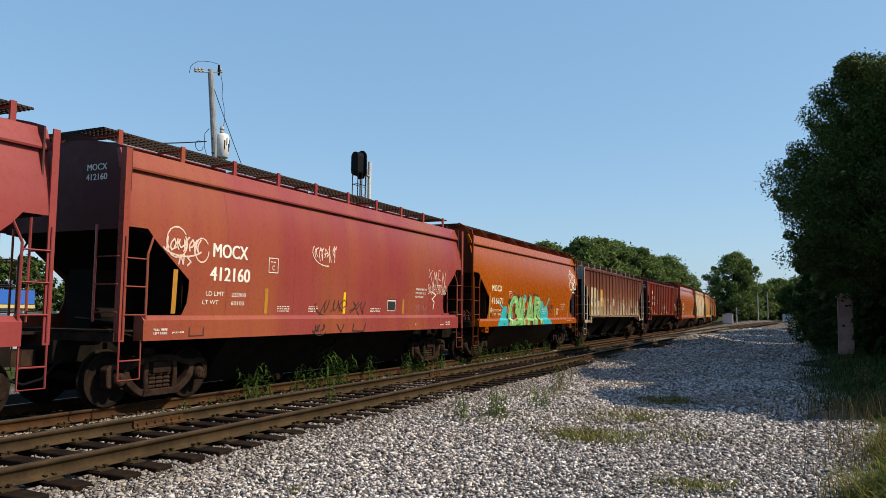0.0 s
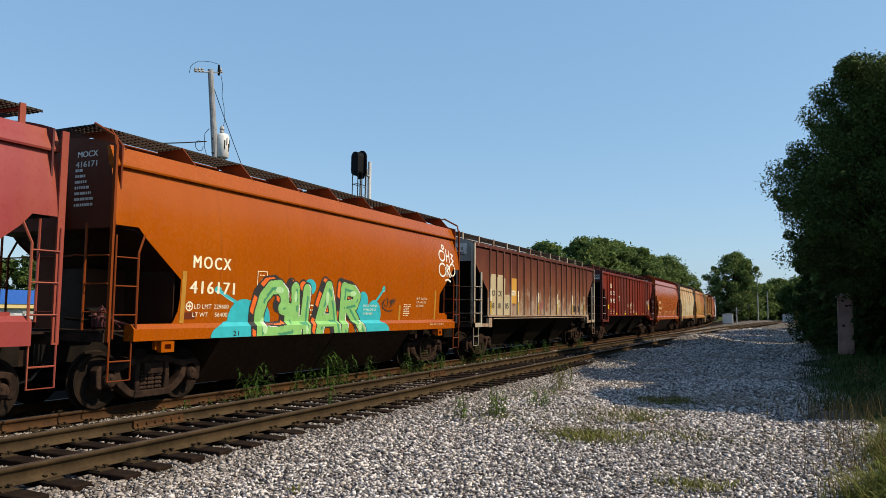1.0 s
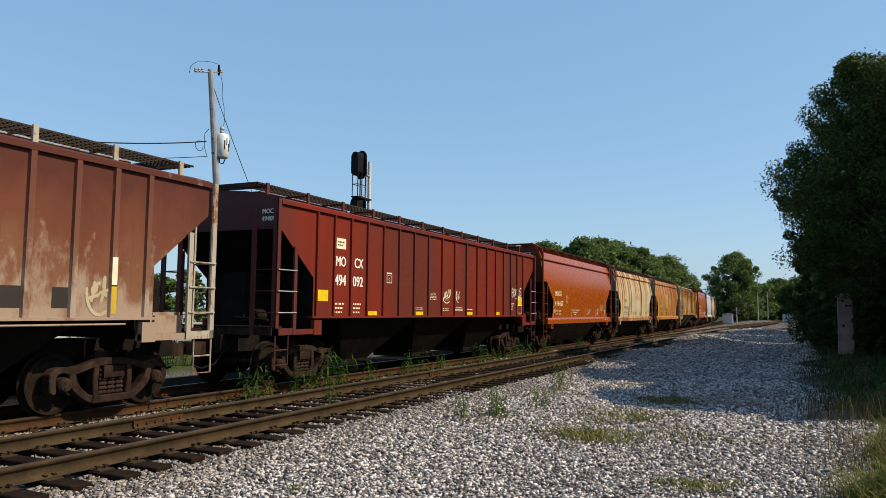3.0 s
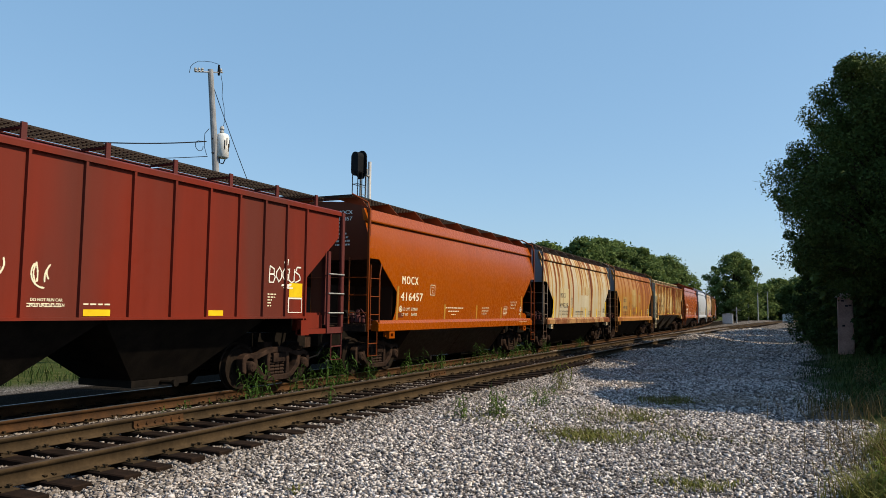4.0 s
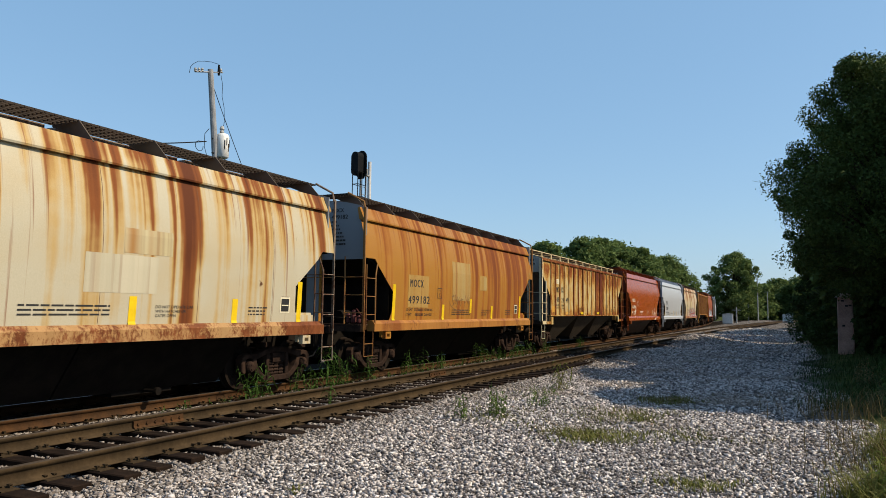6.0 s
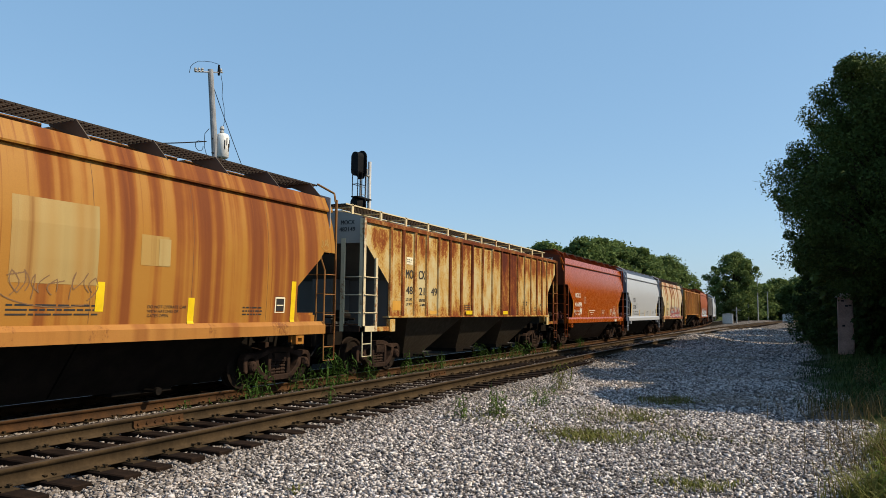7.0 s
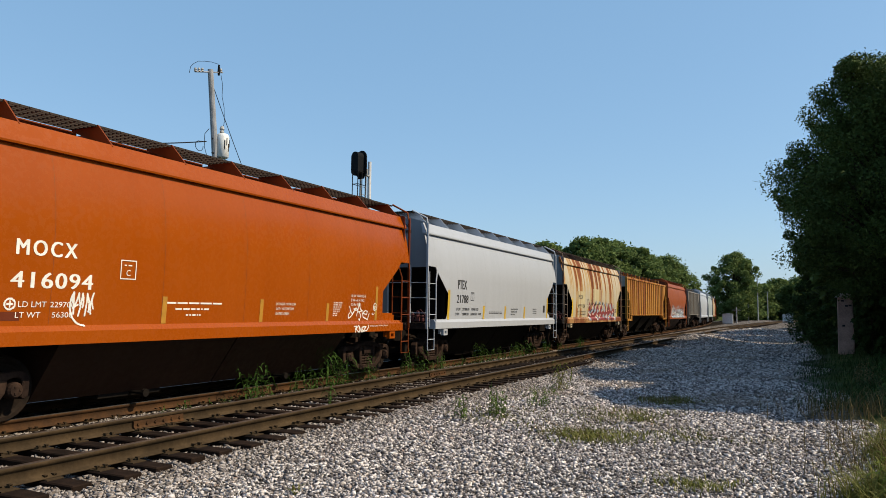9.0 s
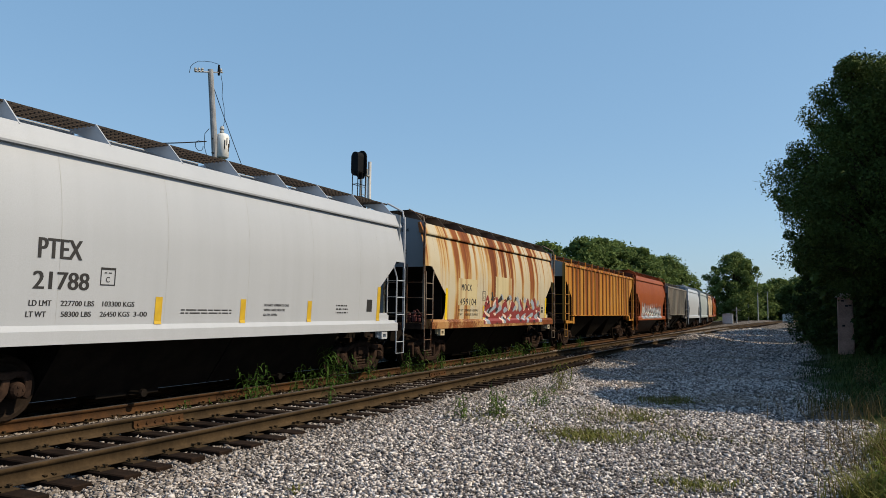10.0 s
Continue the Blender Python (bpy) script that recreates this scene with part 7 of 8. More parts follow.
# ---- pole, wires, signal ----
def utility_pole():
    root = new("utility_pole")
    root.location = (-20.0, 21.27, float(ground_z(-20, 21.0)))
    z0 = root.location.z
    bm = bmesh.new()
    tube(bm, [(0, 1.25, -0.3), (0, 0.30, 7.4 - z0), (0, -0.12, 10.66 - z0)], 0.15, 12, 0.68)
    part("shaft", bm, POLE, root)
    bm = bmesh.new()
    tube(bm, [(0, -0.92, 10.33 - z0), (0, 0.56, 10.74 - z0)], 0.028, 6)
    part("crossarm", bm, POLE, root)
    for y in (-0.90, -0.72, -0.55, 0.45):
        bm = bmesh.new()
        lathe(bm, [(0.03, 0), (0.06, 0.03), (0.04, 0.07), (0.06, 0.10), (0.03, 0.16)], "z", 8, (0, y, 10.58 + 0.277 * y - z0))
        part("insulator", bm, GALV, root)
    bm = bmesh.new()
    lathe(bm, [(0.04, 10.56 - z0), (0.055, 10.7 - z0), (0.035, 10.98 - z0)], "z", 8, (0.0, 0.34, 0))
    part("fuse_cutout", bm, BLACK, root)
    can = bmesh.new()
    lathe(can, [(0.19, 7.30 - z0), (0.245, 7.34 - z0), (0.245, 8.15 - z0), (0.20, 8.24 - z0), (0.10, 8.28 - z0)], "z", 16, (0.15, 0.53, 0))
    c = part("transformer_can", can, plain("pale_transformer_paint", (0.70, 0.72, 0.72), 0.5), root, "pale grey transformer with rust runs", True)
    bm = bmesh.new()
    lathe(bm, [(0.05, 8.26 - z0), (0.09, 8.32 - z0), (0.06, 8.38 - z0), (0.10, 8.44 - z0), (0.05, 8.56 - z0)], "z", 10, (0.15, 0.47, 0))
    part("bushing", bm, GALV, c)
    bm = bmesh.new()
    for a, za, zb in ((-0.5, 7.62, 7.98), (-0.15, 7.80, 8.08), (0.25, 7.55, 7.86), (0.6, 7.74, 8.02)):
        x, y = 0.15 + 0.247 * math.cos(a), 0.53 + 0.247 * math.sin(a)
        tube(bm, [(x, y, za - z0), (x, y, zb - z0)], 0.018, 5)
    part("rust_run", bm, RAIL_BROWN, c)
    bm = bmesh.new()
    for z in (7.45, 8.0):
        tube(bm, [(0.02, 0.1, z - z0), (0.06, 0.30, z - z0)], 0.035, 6)
    tube(bm, [(0.10, 0.42, 7.30 - z0), (0.06, 0.50, 7.12 - z0), (0.05, 0.70, 7.12 - z0), (0.12, 0.74, 7.32 - z0)], 0.022, 6)
    part("mounting_bracket", bm, BLACK, c)
    bm = bmesh.new()
    tube(bm, [(0.15, 0.76, 7.36 - z0), (0.15, 0.86, 7.5 - z0), (0.15, 0.86, 8.0 - z0), (0.15, 0.76, 8.1 - z0)], 0.025, 6)
    part("lifting_pipe", bm, GALV, c)
    tagged(root, "weathered wooden utility pole with a pale transformer", "utility pole")

    def wire(name, pts, r, label):
        bm = bmesh.new()
        n = 14
        fine = []
        for a, b in zip(pts, pts[1:]):
            for k in range(n):
                f = k / n
                p = Vector(a).lerp(Vector(b), f)
                p.z -= 0.018 * (Vector(b) - Vector(a)).length * 4 * f * (1 - f)
                fine.append(p)
        fine.append(Vector(pts[-1]))
        tube(bm, fine, r, 5)
        tagged(part(name, bm, BLACK), label, "overhead wire")
    wire("service_cable", [(-20, 4.26, 5.05), (-20.0, 13.26, 6.32), (-20.0, 21.06, 7.82)], 0.022, "black overhead cable running to the pole")
    wire("service_cable", [(-20, 4.26, 4.50), (-20.0, 21.16, 7.26)], 0.014, "thin black cable running to the pole")
    wire("guy_wire", [(-20.0, 21.30, 10.10), (-20.0, 24.60, 5.15), (-20.0, 28.4, -0.70)], 0.014, "thin steel guy wire anchoring the pole")
    bm = bmesh.new()
    tube(bm, [(-20, 20.07, 10.20), (-20, 20.12, 10.45), (-20, 20.25, 10.60), (-20, 20.50, 10.78), (-20, 20.82, 10.88), (-20, 21.2, 10.97), (-20, 21.58, 11.0)], 0.010, 5)
    tube(bm, [(-20, 21.73, 10.62), (-20, 21.85, 10.25), (-20, 21.84, 9.80), (-20, 21.98, 9.35), (-20, 22.02, 8.80), (-20, 21.96, 8.58), (-19.9, 21.82, 8.50)], 0.010, 5)
    loop = [(-20, 20.72 + 0.20 * math.cos(q * 0.5 + 1.4), 7.58 + 0.19 * math.sin(q * 0.5 + 1.4)) for q in range(11)]
    tube(bm, [(-20, 21.1, 7.82)] + loop, 0.012, 5)
    tube(bm, [(-20, 21.12, 7.3), (-20, 20.98, 7.6), (-20, 20.98, 8.1), (-20, 21.2, 8.35)], 0.012, 5)
    tagged(part("jumper_wire", bm, BLACK), "looping black jumper wires on the pole", "overhead wire")


def signal():
    root = new("signal_mast")
    root.location = (-15.0, 24.82, float(ground_z(-15, 24.8)))
    z0 = root.location.z
    bm = bmesh.new()
    tube(bm, [(0, 0, -0.1), (0, 0, 7.35 - z0)], 0.075, 10)
    part("mast", bm, plain("pale_mast_paint", (0.62, 0.63, 0.64), 0.5), root)
    for top, n in ((7.70, 0), (5.90, 1)):
        bm = bmesh.new()
        w, h = 0.30, 1.12
        out = [(-w * math.cos(a), top - w + w * math.sin(a) - z0) for a in [math.pi * k / 10 for k in range(11)]]
        out += [(w, top - h + 0.22 - z0), (w * 0.45, top - h - z0), (-w * 0.45, top - h - z0), (-w, top - h + 0.22 - z0)]
        prism(bm, out, "y", -0.02, 0.02)
        hd = part("signal_head", bm, BLACK, root)
        hd.matrix_basis = Matrix.Translation((-0.06, -0.52, 0)) @ Matrix.Rotation(radians(-16), 4, "Z")
        bm = bmesh.new()
        box(bm, -0.13, 0.13, 0.02, 0.14, top - h + 0.25 - z0, top - 0.25 - z0)
        part("lamp_housing", bm, BLACK, hd)
        bm = bmesh.new()
        w = 0.20
        ring = [(-w * math.cos(a), top - 0.09 - w + w * math.sin(a) - z0) for a in [math.pi * k / 10 for k in range(11)]]
        ring += [(w * math.cos(a), top - 0.83 - w * math.sin(a) - z0) for a in [math.pi * k / 10 for k in range(11)]]
        prism(bm, ring, "y", -0.36, -0.02)
        part("hood", bm, BLACK, hd)
        bm = bmesh.new()
        tube(bm, [(0, 0, top - 0.95 - z0), (0.06, -0.3, top - 0.95 - z0), (0.06, -0.3, top - 0.7 - z0)], 0.05, 8)
        part("bracket", bm, GALV, root)
    bm = bmesh.new()
    for x, y in ((-0.12, -1.05), (0.12, -1.05), (0.12, -0.75), (0.12, -0.50), (-0.12, -0.50)):
        tube(bm, [(x, y, 5.82 - z0), (x, y, 6.80 - z0)], 0.018, 6)
    for z in (6.3, 6.80):
        tube(bm, [(0.12, -0.50, z - z0), (0.12, -1.05, z - z0), (-0.12, -1.05, z - z0), (-0.12, -0.50, z - z0)], 0.015, 6)
    part("railing", bm, BLACK, root)
    bm = bmesh.new()
    box(bm, -0.15, 0.15, -1.08, -0.05, 5.78 - z0, 5.83 - z0)
    part("platform", bm, BLACK, root)
    bm = bmesh.new()
    for y in (-0.28, 0.12):
        tube(bm, [(-0.22, y, 0.2), (-0.22, y, 6.9 - z0)], 0.02, 6)
    for k in range(22):
        tube(bm, [(-0.22, -0.28, 0.4 + k * 0.31), (-0.22, 0.12, 0.4 + k * 0.31)], 0.012, 5)
    part("ladder", bm, GALV, root)
    tagged(root, "railway signal mast with two black signal heads", "railway signal")


utility_pole()
signal()


# ---- beyond the train ----
def blue_building():
    root = new("low_building")
    root.location = (-40.0, 28.0, -0.70)
    blue, white = plain("blue_fascia_paint", (0.02, 0.13, 0.55), 0.5), plain("white_panel_paint", (0.70, 0.72, 0.72), 0.6)
    bm = bmesh.new()
    box(bm, -8, 0, -14, 0.4, 0, 2.6)
    part("wall", bm, white, root)
    bm = bmesh.new()
    box(bm, -8.2, 0.25, -14.2, 0.6, 2.3, 3.1)
    part("fascia", bm, blue, root)
    bm = bmesh.new()
    box(bm, 0.0, 0.3, -14.2, 0.6, 2.06, 2.26)
    part("trim_band", bm, plain("cream_trim", (0.60, 0.48, 0.22), 0.6), root)
    for k in range(5):
        bm = bmesh.new()
        box(bm, 0.0, 0.05, -10.4 + k * 2.1, -8.9 + k * 2.1, 0.9, 1.75)
        w = part("window", bm, plain("dark_glass", (0.03, 0.04, 0.06), 0.1), root)
        bm = bmesh.new()
        box(bm, 0.05, 0.10, -10.5 + k * 2.1, -8.8 + k * 2.1, 0.82, 0.90)
        part("sill", bm, blue, w)
    tagged(root, "low white building with a blue fascia and cream trim", "building")


def relay_cabinet(x, y, w, h, name, label, mat):
    root = new(name)
    root.location = (x, y, float(ground_z(x, y)))
    bm = bmesh.new()
    box(bm, -w / 2, w / 2, -w * 0.35, w * 0.35, 0.1, h)
    part("cabinet", bm, mat, root)
    bm = bmesh.new()
    prism(bm, [(-w / 2 - 0.08, h), (w / 2 + 0.08, h), (w / 2 + 0.08, h + 0.06), (0, h + 0.16), (-w / 2 - 0.08, h + 0.06)], "y", -w * 0.4, w * 0.4)
    part("lid", bm, mat, root)
    bm = bmesh.new()
    box(bm, -w / 2 + 0.05, w / 2 - 0.05, -w * 0.33, w * 0.33, 0, 0.1)
    part("base", bm, GALV, root)
    tagged(root, label, "cabinet")


def parked_van(x, y, col, label):
    """A van standing side-on along the far street."""
    root = new("parked_van")
    root.location = (x, y, float(ground_z(x, y)))
    bm = bmesh.new()
    prism(bm, [(-2.4, 0.35), (2.4, 0.35), (2.45, 0.95), (1.75, 1.15), (1.2, 1.85), (-2.35, 1.9), (-2.45, 1.2)], "x", -0.9, 0.9)
    bmesh.ops.bevel(bm, geom=bm.edges[:], offset=0.06, segments=2, affect="EDGES")
    part("body", bm, col, root)
    glass = plain("tinted_glass", (0.02, 0.025, 0.03), 0.1)
    for a, b in ((-2.1, -0.8), (-0.65, 0.4), (0.5, 1.25)):
        bm = bmesh.new()
        prism(bm, [(a, 1.18), (b + (0.25 if b > 1 else 0), 1.18), (b, 1.68), (a, 1.68)], "x", 0.895, 0.91)
        part("side_window", bm, glass, root)
    for yy in (-1.5, 1.5):
        for sx in (-1, 1):
            bm = bmesh.new()
            lathe(bm, [(0.20, sx * 0.92), (0.33, sx * 0.92), (0.34, sx * 0.74), (0.2, sx * 0.72)], "x", 16, (0, yy, 0.34))
            part("wheel", bm, BLACK, root)
    tagged(root, label, "van", "vehicles parked beyond the line")


def street_rail():
    """A pale pipe railing along the far street."""
    root = new("pipe_railing")
    root.location = (-27.0, 19.0, -0.78)
    pale = plain("pale_railing_paint", (0.34, 0.345, 0.35), 0.5)
    for k in range(12):
        bm = bmesh.new()
        tube(bm, [(0, k * 2.0, 0), (0, k * 2.0, 2.05)], 0.045, 6)
        part("post", bm, pale, root)
    for z in (0.9, 1.5, 2.02):
        bm = bmesh.new()
        box(bm, 0.03, 0.07, -0.1, 22.1, z - 0.05, z + 0.05)
        part("rail", bm, pale, root)
    tagged(root, "pale metal railing along the street behind the train", "railing")


def notice_board():
    root = new("notice_board")
    root.location = (-25.0, 20.3, float(ground_z(-25, 20.3)))
    for dy in (-0.4, 0.4):
        bm = bmesh.new()
        tube(bm, [(0, dy, 0), (0, dy, 2.55)], 0.035, 6)
        part("post", bm, GALV, root)
    bm = bmesh.new()
    box(bm, 0.03, 0.07, -0.55, 0.55, 1.85, 2.5)
    part("board", bm, WHITE, root)
    bm = bmesh.new()
    prism(bm, [(0.42 * math.cos(a), 2.17 + 0.2 * math.sin(a)) for a in [math.tau * k / 20 for k in range(20)]], "x", 0.07, 0.076)
    part("logo", bm, plain("red_sign_paint", (0.45, 0.03, 0.04), 0.5), root)
    tagged(root, "white notice board with a red oval on two posts", "sign")


blue_building()
parked_van(-31.5, 23.2, plain("white_van_paint", (0.44, 0.46, 0.48), 0.3), "white van parked behind the train")
parked_van(-31.5, 30.5, plain("grey_van_paint", (0.26, 0.28, 0.30), 0.3), "grey van parked behind the train")
street_rail()
notice_board()
PALE = plain("pale_silver_paint", (0.55, 0.57, 0.58), 0.4)
relay_cabinet(-10.2, 141, 1.7, 1.7, "relay_cabinet", "silver signal relay cabinet beside the line", PALE)
relay_cabinet(-0.6, 172, 2.0, 1.7, "relay_cabinet", "pale signal hut beside the far crossing", PALE)
for x, y, h in ((-9.6, 200, 9.0), (-7.2, 195, 10.5), (-5.4, 210, 8.0), (-9.3, 150, 3.0)):
    bm = bmesh.new()
    gz = float(ground_z(x, y))
    tube(bm, [(x, y, gz - 0.2), (x, y, gz + h)], 0.14, 8, 0.7)
    box(bm, x - 0.8, x + 0.8, y - 0.06, y + 0.06, gz + h - 0.6, gz + h - 0.5)
    tagged(part("line_pole", bm, GALV), "pale slim line pole at the end of the line", "utility pole", "far line poles")


def gate_post():
    root = new("gate_post")
    root.location = (1.95, 33.2, float(ground_z(1.95, 33.2)) - 0.02)
    bm = bmesh.new()
    prism(bm, [(-0.28, 0.0), (0.28, 0.0), (0.26, 2.25), (-0.26, 2.25)], "y", -0.22, 0.22)
    bmesh.ops.bevel(bm, geom=bm.edges[:], offset=0.03, segments=2, affect="EDGES")
    part("pier", bm, mottled("stained_concrete", (0.46, 0.30, 0.25), (0.30, 0.20, 0.17), 3, 0.9, 0, 25, 0.4), root)
    bm = bmesh.new()
    prism(bm, [(-0.36, 2.25), (0.36, 2.25), (0.05, 2.48), (-0.05, 2.48)], "y", -0.28, 0.28)
    part("cap", bm, mottled("pale_cap_stone", (0.45, 0.42, 0.38), (0.35, 0.32, 0.3), 3, 0.9), root)
    for dx, z in ((-0.10, 2.08), (0.04, 1.88), (0.16, 1.9), (-0.08, 1.1)):
        bm = bmesh.new()
        box(bm, dx - 0.05, dx + 0.05, -0.235, -0.215, z, z + 0.06)
        part("bracket", bm, BLACK, root)
    tagged(root, "weathered pale concrete gate pier in the shade", "gate post")


gate_post()


# ---- weeds ----
def blades(n, x, y, spread, h, width, rng, z=None, lean=0.5):
    """Arched leaf blades as narrow strips."""
    bx, by = x + rng.normal(0, spread, n), y + rng.normal(0, spread, n)
    bz = ground_z(bx, by) - 0.01 if z is None else np.full(n, z)
    a = rng.uniform(0, math.tau, n)
    hh = h * rng.uniform(0.5, 1.1, n)
    le = lean * rng.uniform(0.2, 1.2, n) * hh
    v = []
    for k in range(5):
        f = k / 4
        r, up = le * f ** 2, hh * (f - 0.28 * f ** 3 * rng.uniform(0.3, 1.4, n))
        w = width * (1.0 - f) ** 0.7 * (0.6 + 0.8 * f) + 0.001
        cx, cy, cz = bx + np.cos(a) * r, by + np.sin(a) * r, bz + up
        v.append(np.stack([cx - np.sin(a) * w, cy + np.cos(a) * w, cz], -1))
        v.append(np.stack([cx + np.sin(a) * w, cy - np.cos(a) * w, cz], -1))
    v = np.stack(v, 1)
    quad = np.array([[2 * k, 2 * k + 1, 2 * k + 3, 2 * k + 2] for k in range(4)])
    idx = (np.arange(n)[:, None, None] * 10 + quad[None]).ravel()
    return v.reshape(-1, 3), idx


def weed(name, x, y, n, spread, h, width, seed, mat, label, group="", cat="weed", kind="", lean=0.5):
    v, idx = blades(n, x, y, spread, h, width, np.random.default_rng(seed), lean=lean)
    if kind != "stuff":                      # one root for all blades
        root_z = float(ground_z(x, y)) - 0.02
        v[0], v[1] = (x - 0.01, y, root_z), (x + 0.01, y, root_z)
        idx = np.where(idx % 10 < 2, idx % 10, idx)
    ob = mesh_part(name, raw_mesh(name, v, 4, idx), mat)
    tagged(ob, label, cat, group, kind)
    return ob


def leafy_weed(x, y, h, stems, seed, mat, label, group, spread=0.10):
    """Upright stems with long arching leaves at alternate sides and a ragged top."""
    rng = random.Random(seed)
    gz = float(ground_z(x, y)) - 0.02
    bm = bmesh.new()

    def leaf(p, az, length, wide, up):
        d, side = Vector((math.cos(az), math.sin(az), 0)), Vector((-math.sin(az), math.cos(az), 0))
        rows = []
        for f, w in ((0.0, 0.35), (0.3, 1.0), (0.62, 0.8), (1.0, 0.04)):
            c = p + d * length * f * (1 - 0.12 * f) + Vector((0, 0, length * (up * f - (0.55 + up) * f * f)))
            rows.append((bm.verts.new(c - side * wide * w), bm.verts.new(c - Vector((0, 0, wide * 0.35 * w))), bm.verts.new(c + side * wide * w)))
        for a, b in zip(rows, rows[1:]):
            bm.faces.new((a[0], a[1], b[1], b[0])), bm.faces.new((a[1], a[2], b[2], b[1]))
    for k in range(stems):
        hh = h * rng.uniform(0.55, 1.0) if k else h
        lean = Vector((rng.uniform(-0.25, 0.25), rng.uniform(-0.25, 0.25), 0)) * hh
        base = Vector((x, y, gz))
        foot = base + Vector((rng.gauss(0, spread), rng.gauss(0, spread), 0.03))
        pts = [base, foot, foot + lean * 0.35 + Vector((0, 0, hh * 0.5)), foot + lean + Vector((0, 0, hh))]
        tube(bm, pts, 0.006, 4, 0.4)
        az, n = rng.uniform(0, math.tau), int(5 + hh * 9)
        for q in range(n):
            f = 0.12 + 0.86 * q / n
            p = foot + lean * f ** 1.6 + Vector((0, 0, hh * f))
            az += math.pi + rng.uniform(-0.7, 0.7)
            leaf(p, az, hh * rng.uniform(0.24, 0.46) * (1.1 - 0.5 * f), rng.uniform(0.010, 0.022), rng.uniform(0.4, 1.1))
    ob = part({"weeds between the tracks": "track_weed", "weeds in the gravel": "gravel_weed"}.get(group, "verge_weed"), bm, mat)
    return tagged(ob, label, "weed", group)


for k, (x, y, n, h) in enumerate(((-9.72, 11.7, 22, 0.52), (-9.70, 12.2, 16, 0.58), (-9.66, 13.2, 13, 0.50), (-9.62, 13.8, 14, 0.42), (-9.72, 14.6, 26, 0.76), (-9.70, 15.0, 14, 0.55), (-9.75, 16.1, 15, 0.58), (-9.75, 18.2, 16, 0.52), (-9.75, 18.9, 14, 0.60), (-9.72, 20.4, 22, 0.48), (-9.75, 23.6, 34, 0.58), (-9.70, 24.4, 24, 0.48), (-9.75, 27.4, 26, 0.5), (-9.7, 28.2, 30, 0.56), (-9.7, 31.0, 26, 0.5), (-9.6, 36.5, 30, 0.5), (-9.55, 9.9, 6, 0.2))):
    leafy_weed(x, y, h * 1.35, 2 + n // 5, 200 + k, BROADWEED, "lush green long-leaved weed growing between the tracks", "weeds between the tracks", 0.09 + 0.003 * n)
leafy_weed(-7.55, 11.2, 0.62, 2, 240, BROADWEED, "lone green weed growing between the rails", "weeds between the tracks", 0.03)
for k, (x, y, h) in enumerate(((-9.5, 25.4, 0.5), (-9.6, 26.2, 0.42), (-9.6, 22.2, 0.38), (-9.5, 29.6, 0.45), (-9.4, 33.0, 0.45), (-9.62, 19.6, 0.4), (-9.5, 21.2, 0.3), (-9.3, 10.5, 0.22), (-9.4, 9.3, 0.2), (-9.35, 16.9, 0.25))):
    leafy_weed(x, y, h, 5, 260 + k, BROADWEED, "lush green long-leaved weed growing between the tracks", "weeds between the tracks", 0.16)
for k, (x, y, n, sp, h) in enumerate(((-4.88, 11.0, 14, 0.08, 0.42), (-4.55, 11.9, 16, 0.12, 0.5), (-4.38, 11.7, 14, 0.12, 0.5), (-4.38, 13.7, 40, 0.14, 0.35), (-4.9, 16.6, 26, 0.16, 0.62), (-2.6, 10.4, 130, 0.30, 0.22), (-2.9, 10.7, 90, 0.28, 0.18), (-2.62, 13.1, 70, 0.25, 0.18), (-2.27, 12.5, 50, 0.14, 0.28), (-2.28, 15.5, 160, 0.28, 0.24), (-1.3, 11.1, 40, 0.2, 0.15), (-4.47, 6.1, 10, 0.05, 0.22), (-3.2, 11.1, 50, 0.3, 0.14), (-4.3, 11.5, 40, 0.22, 0.16), (-1.8, 14.2, 40, 0.3, 0.12))):
    if h > 0.3:
        leafy_weed(x, y, h * 1.1, 3 + n // 6, 300 + k, WEED if k != 4 else VERGE, "spindly green weed growing in the gravel", "weeds in the gravel", sp)
    else:
        weed("gravel_weed", x, y, int(n * 1.1), sp, h * 0.8, 0.010, 300 + k, VERGE if k % 3 else DRY, "sparse green weed tuft growing in the gravel", "weeds in the gravel", lean=1.0)
LUSH = leaf_material("lush_weed_green", (0.10, 0.165, 0.022), (0.26, 0.30, 0.060), 0.35)
rng_ = np.random.default_rng(8)
vs, ids, off_ = [], [], 0
for k in range(130):
    x, y = rng_.uniform(0.25, 2.4), rng_.uniform(7.6, 11.2)
    if x < 0.42 + 0.28 * (y - 7.5) ** 0.8 * 0.9:
        continue
    v, i = blades(80, x, y, 0.15, rng_.uniform(0.18, 0.46), 0.006, rng_, lean=1.1)
    vs.append(v), ids.append(i + off_)
    off_ += len(v)
tagged(mesh_part("verge_grass", raw_mesh("verge_grass", np.concatenate(vs), 4, np.concatenate(ids)), VERGE), "tangled tall green grass at the gravel's edge", "grass", kind="stuff")
for k in range(34):
    y = rng_.uniform(7.9, 11.6)
    x = 0.62 + 0.25 * (y - 7.5) ** 0.8 * 0.9 + abs(rng_.normal(0, 0.55))
    leafy_weed(x, y, rng_.uniform(0.28, 0.62), 4, 500 + k, LUSH if k % 3 else DRY, "tall yellow-green weed in the verge grass" if k % 3 else "dry brown weed in the verge grass", "weeds on the verge", 0.10)
for k in range(26):
    y = rng_.uniform(7.9, 10.2)
    leafy_weed(0.75 + 0.2 * (y - 7.5) + abs(rng_.normal(0, 0.6)), y, rng_.uniform(0.26, 0.42), 5, 700 + k, LUSH, "bright yellow-green broad-leaved weed in the verge", "weeds on the verge", 0.16)
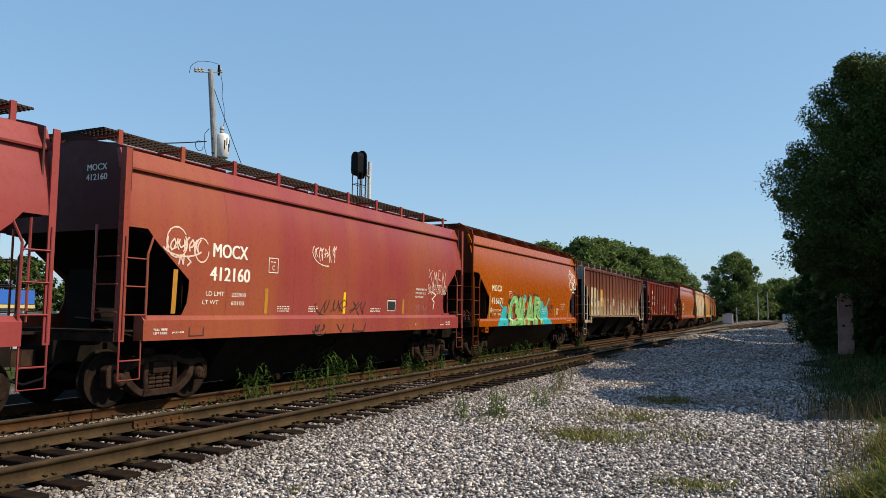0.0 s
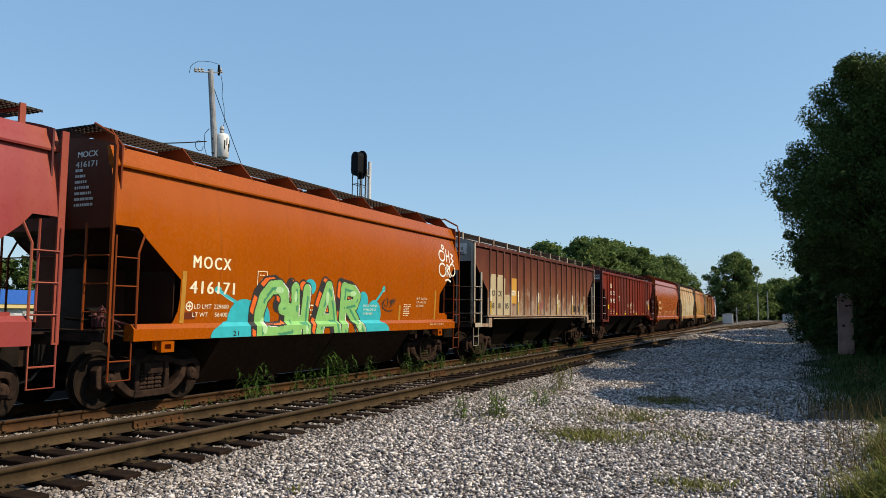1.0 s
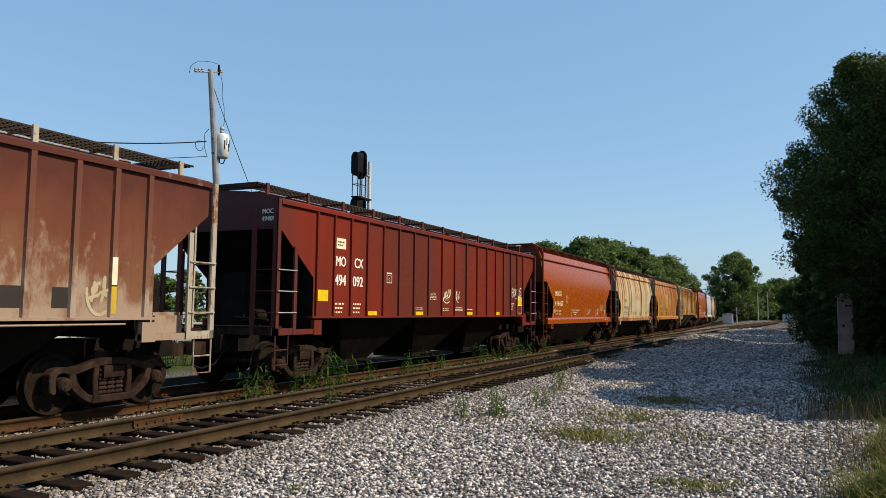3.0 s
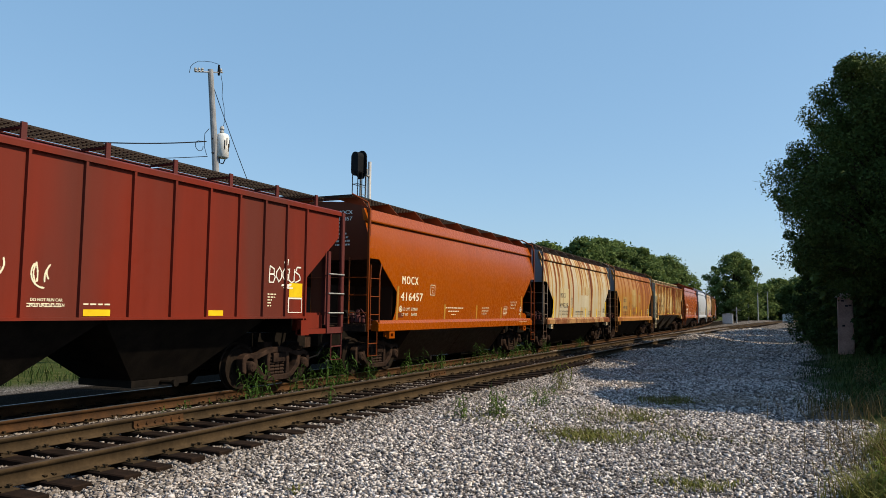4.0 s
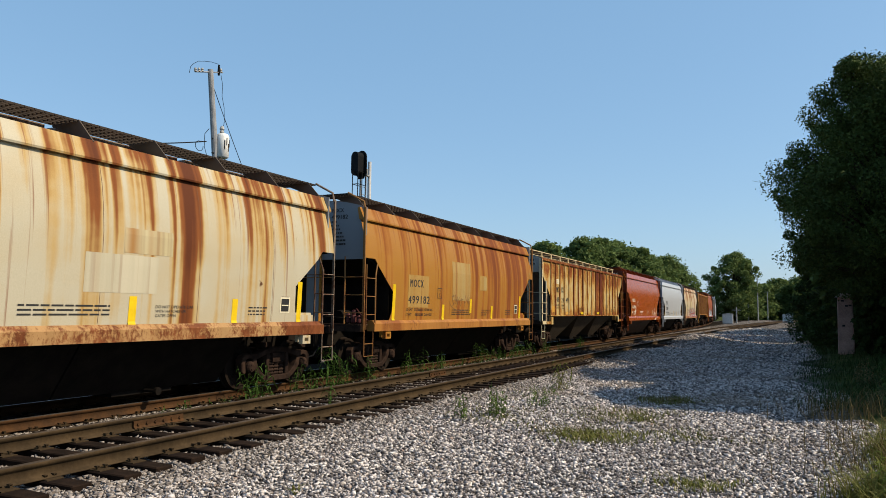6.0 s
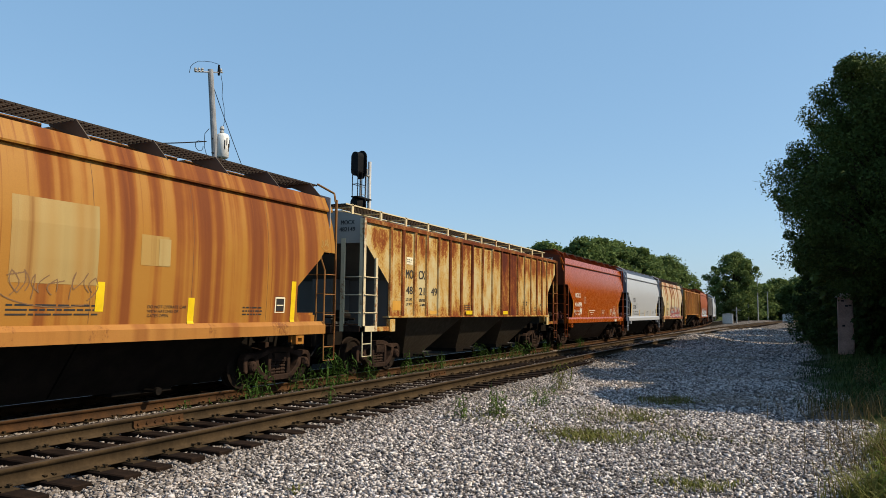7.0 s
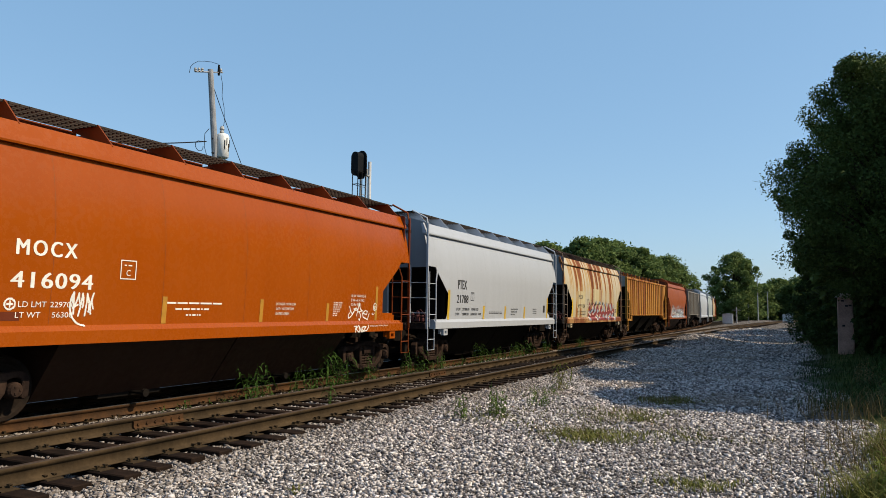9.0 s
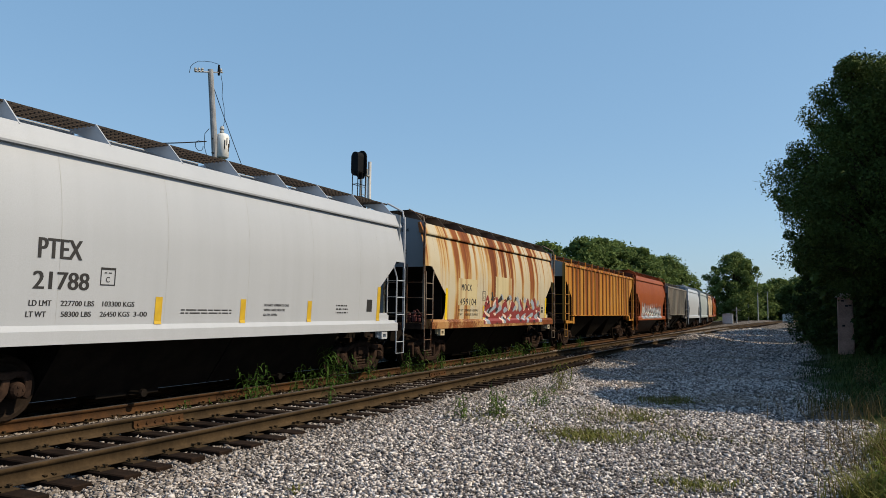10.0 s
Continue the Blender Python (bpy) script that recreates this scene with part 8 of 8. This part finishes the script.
for k in range(16):
    y = rng_.uniform(13.5, 24.0)
    leafy_weed(0.55 + 0.045 * y + abs(rng_.normal(0, 0.5)), y, rng_.uniform(0.3, 0.7), 4, 560 + k, DRY if k % 2 else BROADWEED, "dry brown weed at the path's edge" if k % 2 else "dark green weed at the path's edge", "weeds on the verge", 0.12)
weed("dry_stalks", 1.25, 9.4, 330, 0.50, 0.50, 0.0045, 401, DRY, "dry brown seed stalks above the grass", kind="stuff", cat="grass", lean=0.8)
weed("dry_stalks", 0.85, 11.4, 90, 0.35, 0.60, 0.005, 403, DRY, "thin dry brown stalks at the edge of the gravel", kind="stuff", cat="grass", lean=0.7)
weed("dry_stalks", 1.25, 14.6, 420, 0.75, 0.55, 0.006, 402, DRY, "dry brown seed stalks above the grass", kind="stuff", cat="grass", lean=0.6)
vs, ids, off_ = [], [], 0
for k in range(520):
    x, y = rng_.uniform(-36, -18.5), rng_.uniform(12, 70)
    v, i = blades(16, x, y, 0.4, rng_.uniform(0.25, 0.7), 0.016, rng_, lean=0.8)
    vs.append(v), ids.append(i + off_)
    off_ += len(v)
for k in range(720):
    y = 15.5 * (60 / 15.5) ** rng_.uniform(0, 1)
    x = rng_.uniform(0.45, 0.13 * y + 0.6)
    v, i = blades(18, x, y, 0.28, rng_.uniform(0.10, 0.34), 0.010, rng_, lean=0.8)
    vs.append(v), ids.append(i + off_)
    off_ += len(v)
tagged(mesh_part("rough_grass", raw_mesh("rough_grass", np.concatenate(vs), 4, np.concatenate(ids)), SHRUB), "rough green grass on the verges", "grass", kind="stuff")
vs, ids, off_ = [], [], 0
for cx, cy, sx, sy, n in ((-2.75, 10.6, 0.35, 0.28, 900), (-2.3, 10.9, 0.45, 0.3, 260), (-2.7, 12.9, 0.5, 0.6, 420), (-2.3, 15.6, 0.30, 0.35, 900), (-1.3, 11.3, 0.5, 0.3, 200), (-4.6, 11.9, 0.25, 0.6, 260), (-4.9, 15.6, 0.3, 1.0, 260), (-3.4, 12.3, 1.0, 1.0, 260), (-0.95, 8.1, 0.25, 0.15, 320)):
    n = n * 2 // 3
    v, i = blades(n, cx, cy, 1.0, 0.085, 0.008, rng_, lean=1.2)
    b = v.reshape(n, 10, 3)
    mid = b[:, :2].mean(1)
    b[..., 0] += ((cx + (mid[:, 0] - cx) * sx) - mid[:, 0])[:, None]
    b[..., 1] += ((cy + (mid[:, 1] - cy) * sy) - mid[:, 1])[:, None]
    b[..., 2] += 0.03
    vs.append(b.reshape(-1, 3)), ids.append(i + off_)
    off_ += len(v)
tagged(mesh_part("creeping_weeds", raw_mesh("creeping_weeds", np.concatenate(vs), 4, np.concatenate(ids)), VERGE), "low green weeds creeping through the gravel", "weed", kind="stuff")


# ---- notices on the cars ----
for words, y0, y1, z0, z1, mat, car, skin in (
        ("PULL HERE", 0.66, 0.95, 1.28, 1.32, WHITE, c1, skin_a), ("LIFT HERE", 0.66, 0.95, 1.22, 1.26, WHITE, c1, skin_a), ("JACK HERE", 1.05, 1.33, 1.22, 1.26, WHITE, c1, skin_a),
        ("JACK HERE", 11.5, 11.78, 1.22, 1.26, WHITE, c1, skin_a), ("PULL HERE", 11.9, 12.2, 1.29, 1.33, WHITE, c1, skin_a), ("LIFT HERE", 11.9, 12.2, 1.22, 1.26, WHITE, c1, skin_a), ("40% EMPTY LOAD DEVICE", 10.70, 11.41, 1.36, 1.40, WHITE, c1, skin_a),
        ("EXW 10-8 H 9-3", 10.03, 10.67, 2.24, 2.30, WHITE, c1, skin_a), ("EW 9-2 H 15-2", 10.01, 10.61, 2.13, 2.19, WHITE, c1, skin_a), ("CU FT 4201", 9.99, 10.47, 2.02, 2.08, WHITE, c1, skin_a),
        ("DO NOT RUN CAR", 9.0, 9.5, 1.745, 1.79, CREAM, c4, skin_b), ("WITH HATCHES OPEN", 8.98, 9.53, 1.67, 1.715, CREAM, c4, skin_b),
        ("INTERIOR LINING", 12.02, 12.58, 2.00, 2.06, INK, c8, skin_b), ("POLYURETHANE", 12.05, 12.55, 1.91, 1.97, INK, c8, skin_b)):
    lettering(words, y0, y1, z0, z1, mat, car, skin, 0.006, 0.008, name="notice")


# ---- what moves ----
def motions():
    for car, y0, L, tin in cars:
        rows = []
        for k in range(41):
            t = k * 0.25
            s = y0 - SPEED * t
            a, b = Vector((*far_path(s + tin)[:2], FAR_Z)), Vector((*far_path(s + L - tin)[:2], FAR_Z))
            d = (b - a).normalized()
            rows.append((t, Matrix.Translation(a - d * tin) @ Matrix.Rotation(math.atan2(-d.x, d.y), 4, "Z")))
        walk(car, rows)
    step = -SPEED / 0.457 / 30.0
    for w, dy in turning:
        walk(w, [(k / 30.0, Matrix.Translation((0, dy, 0.457)) @ Matrix.Rotation(step * k, 4, "X")) for k in range(301)])


motions()
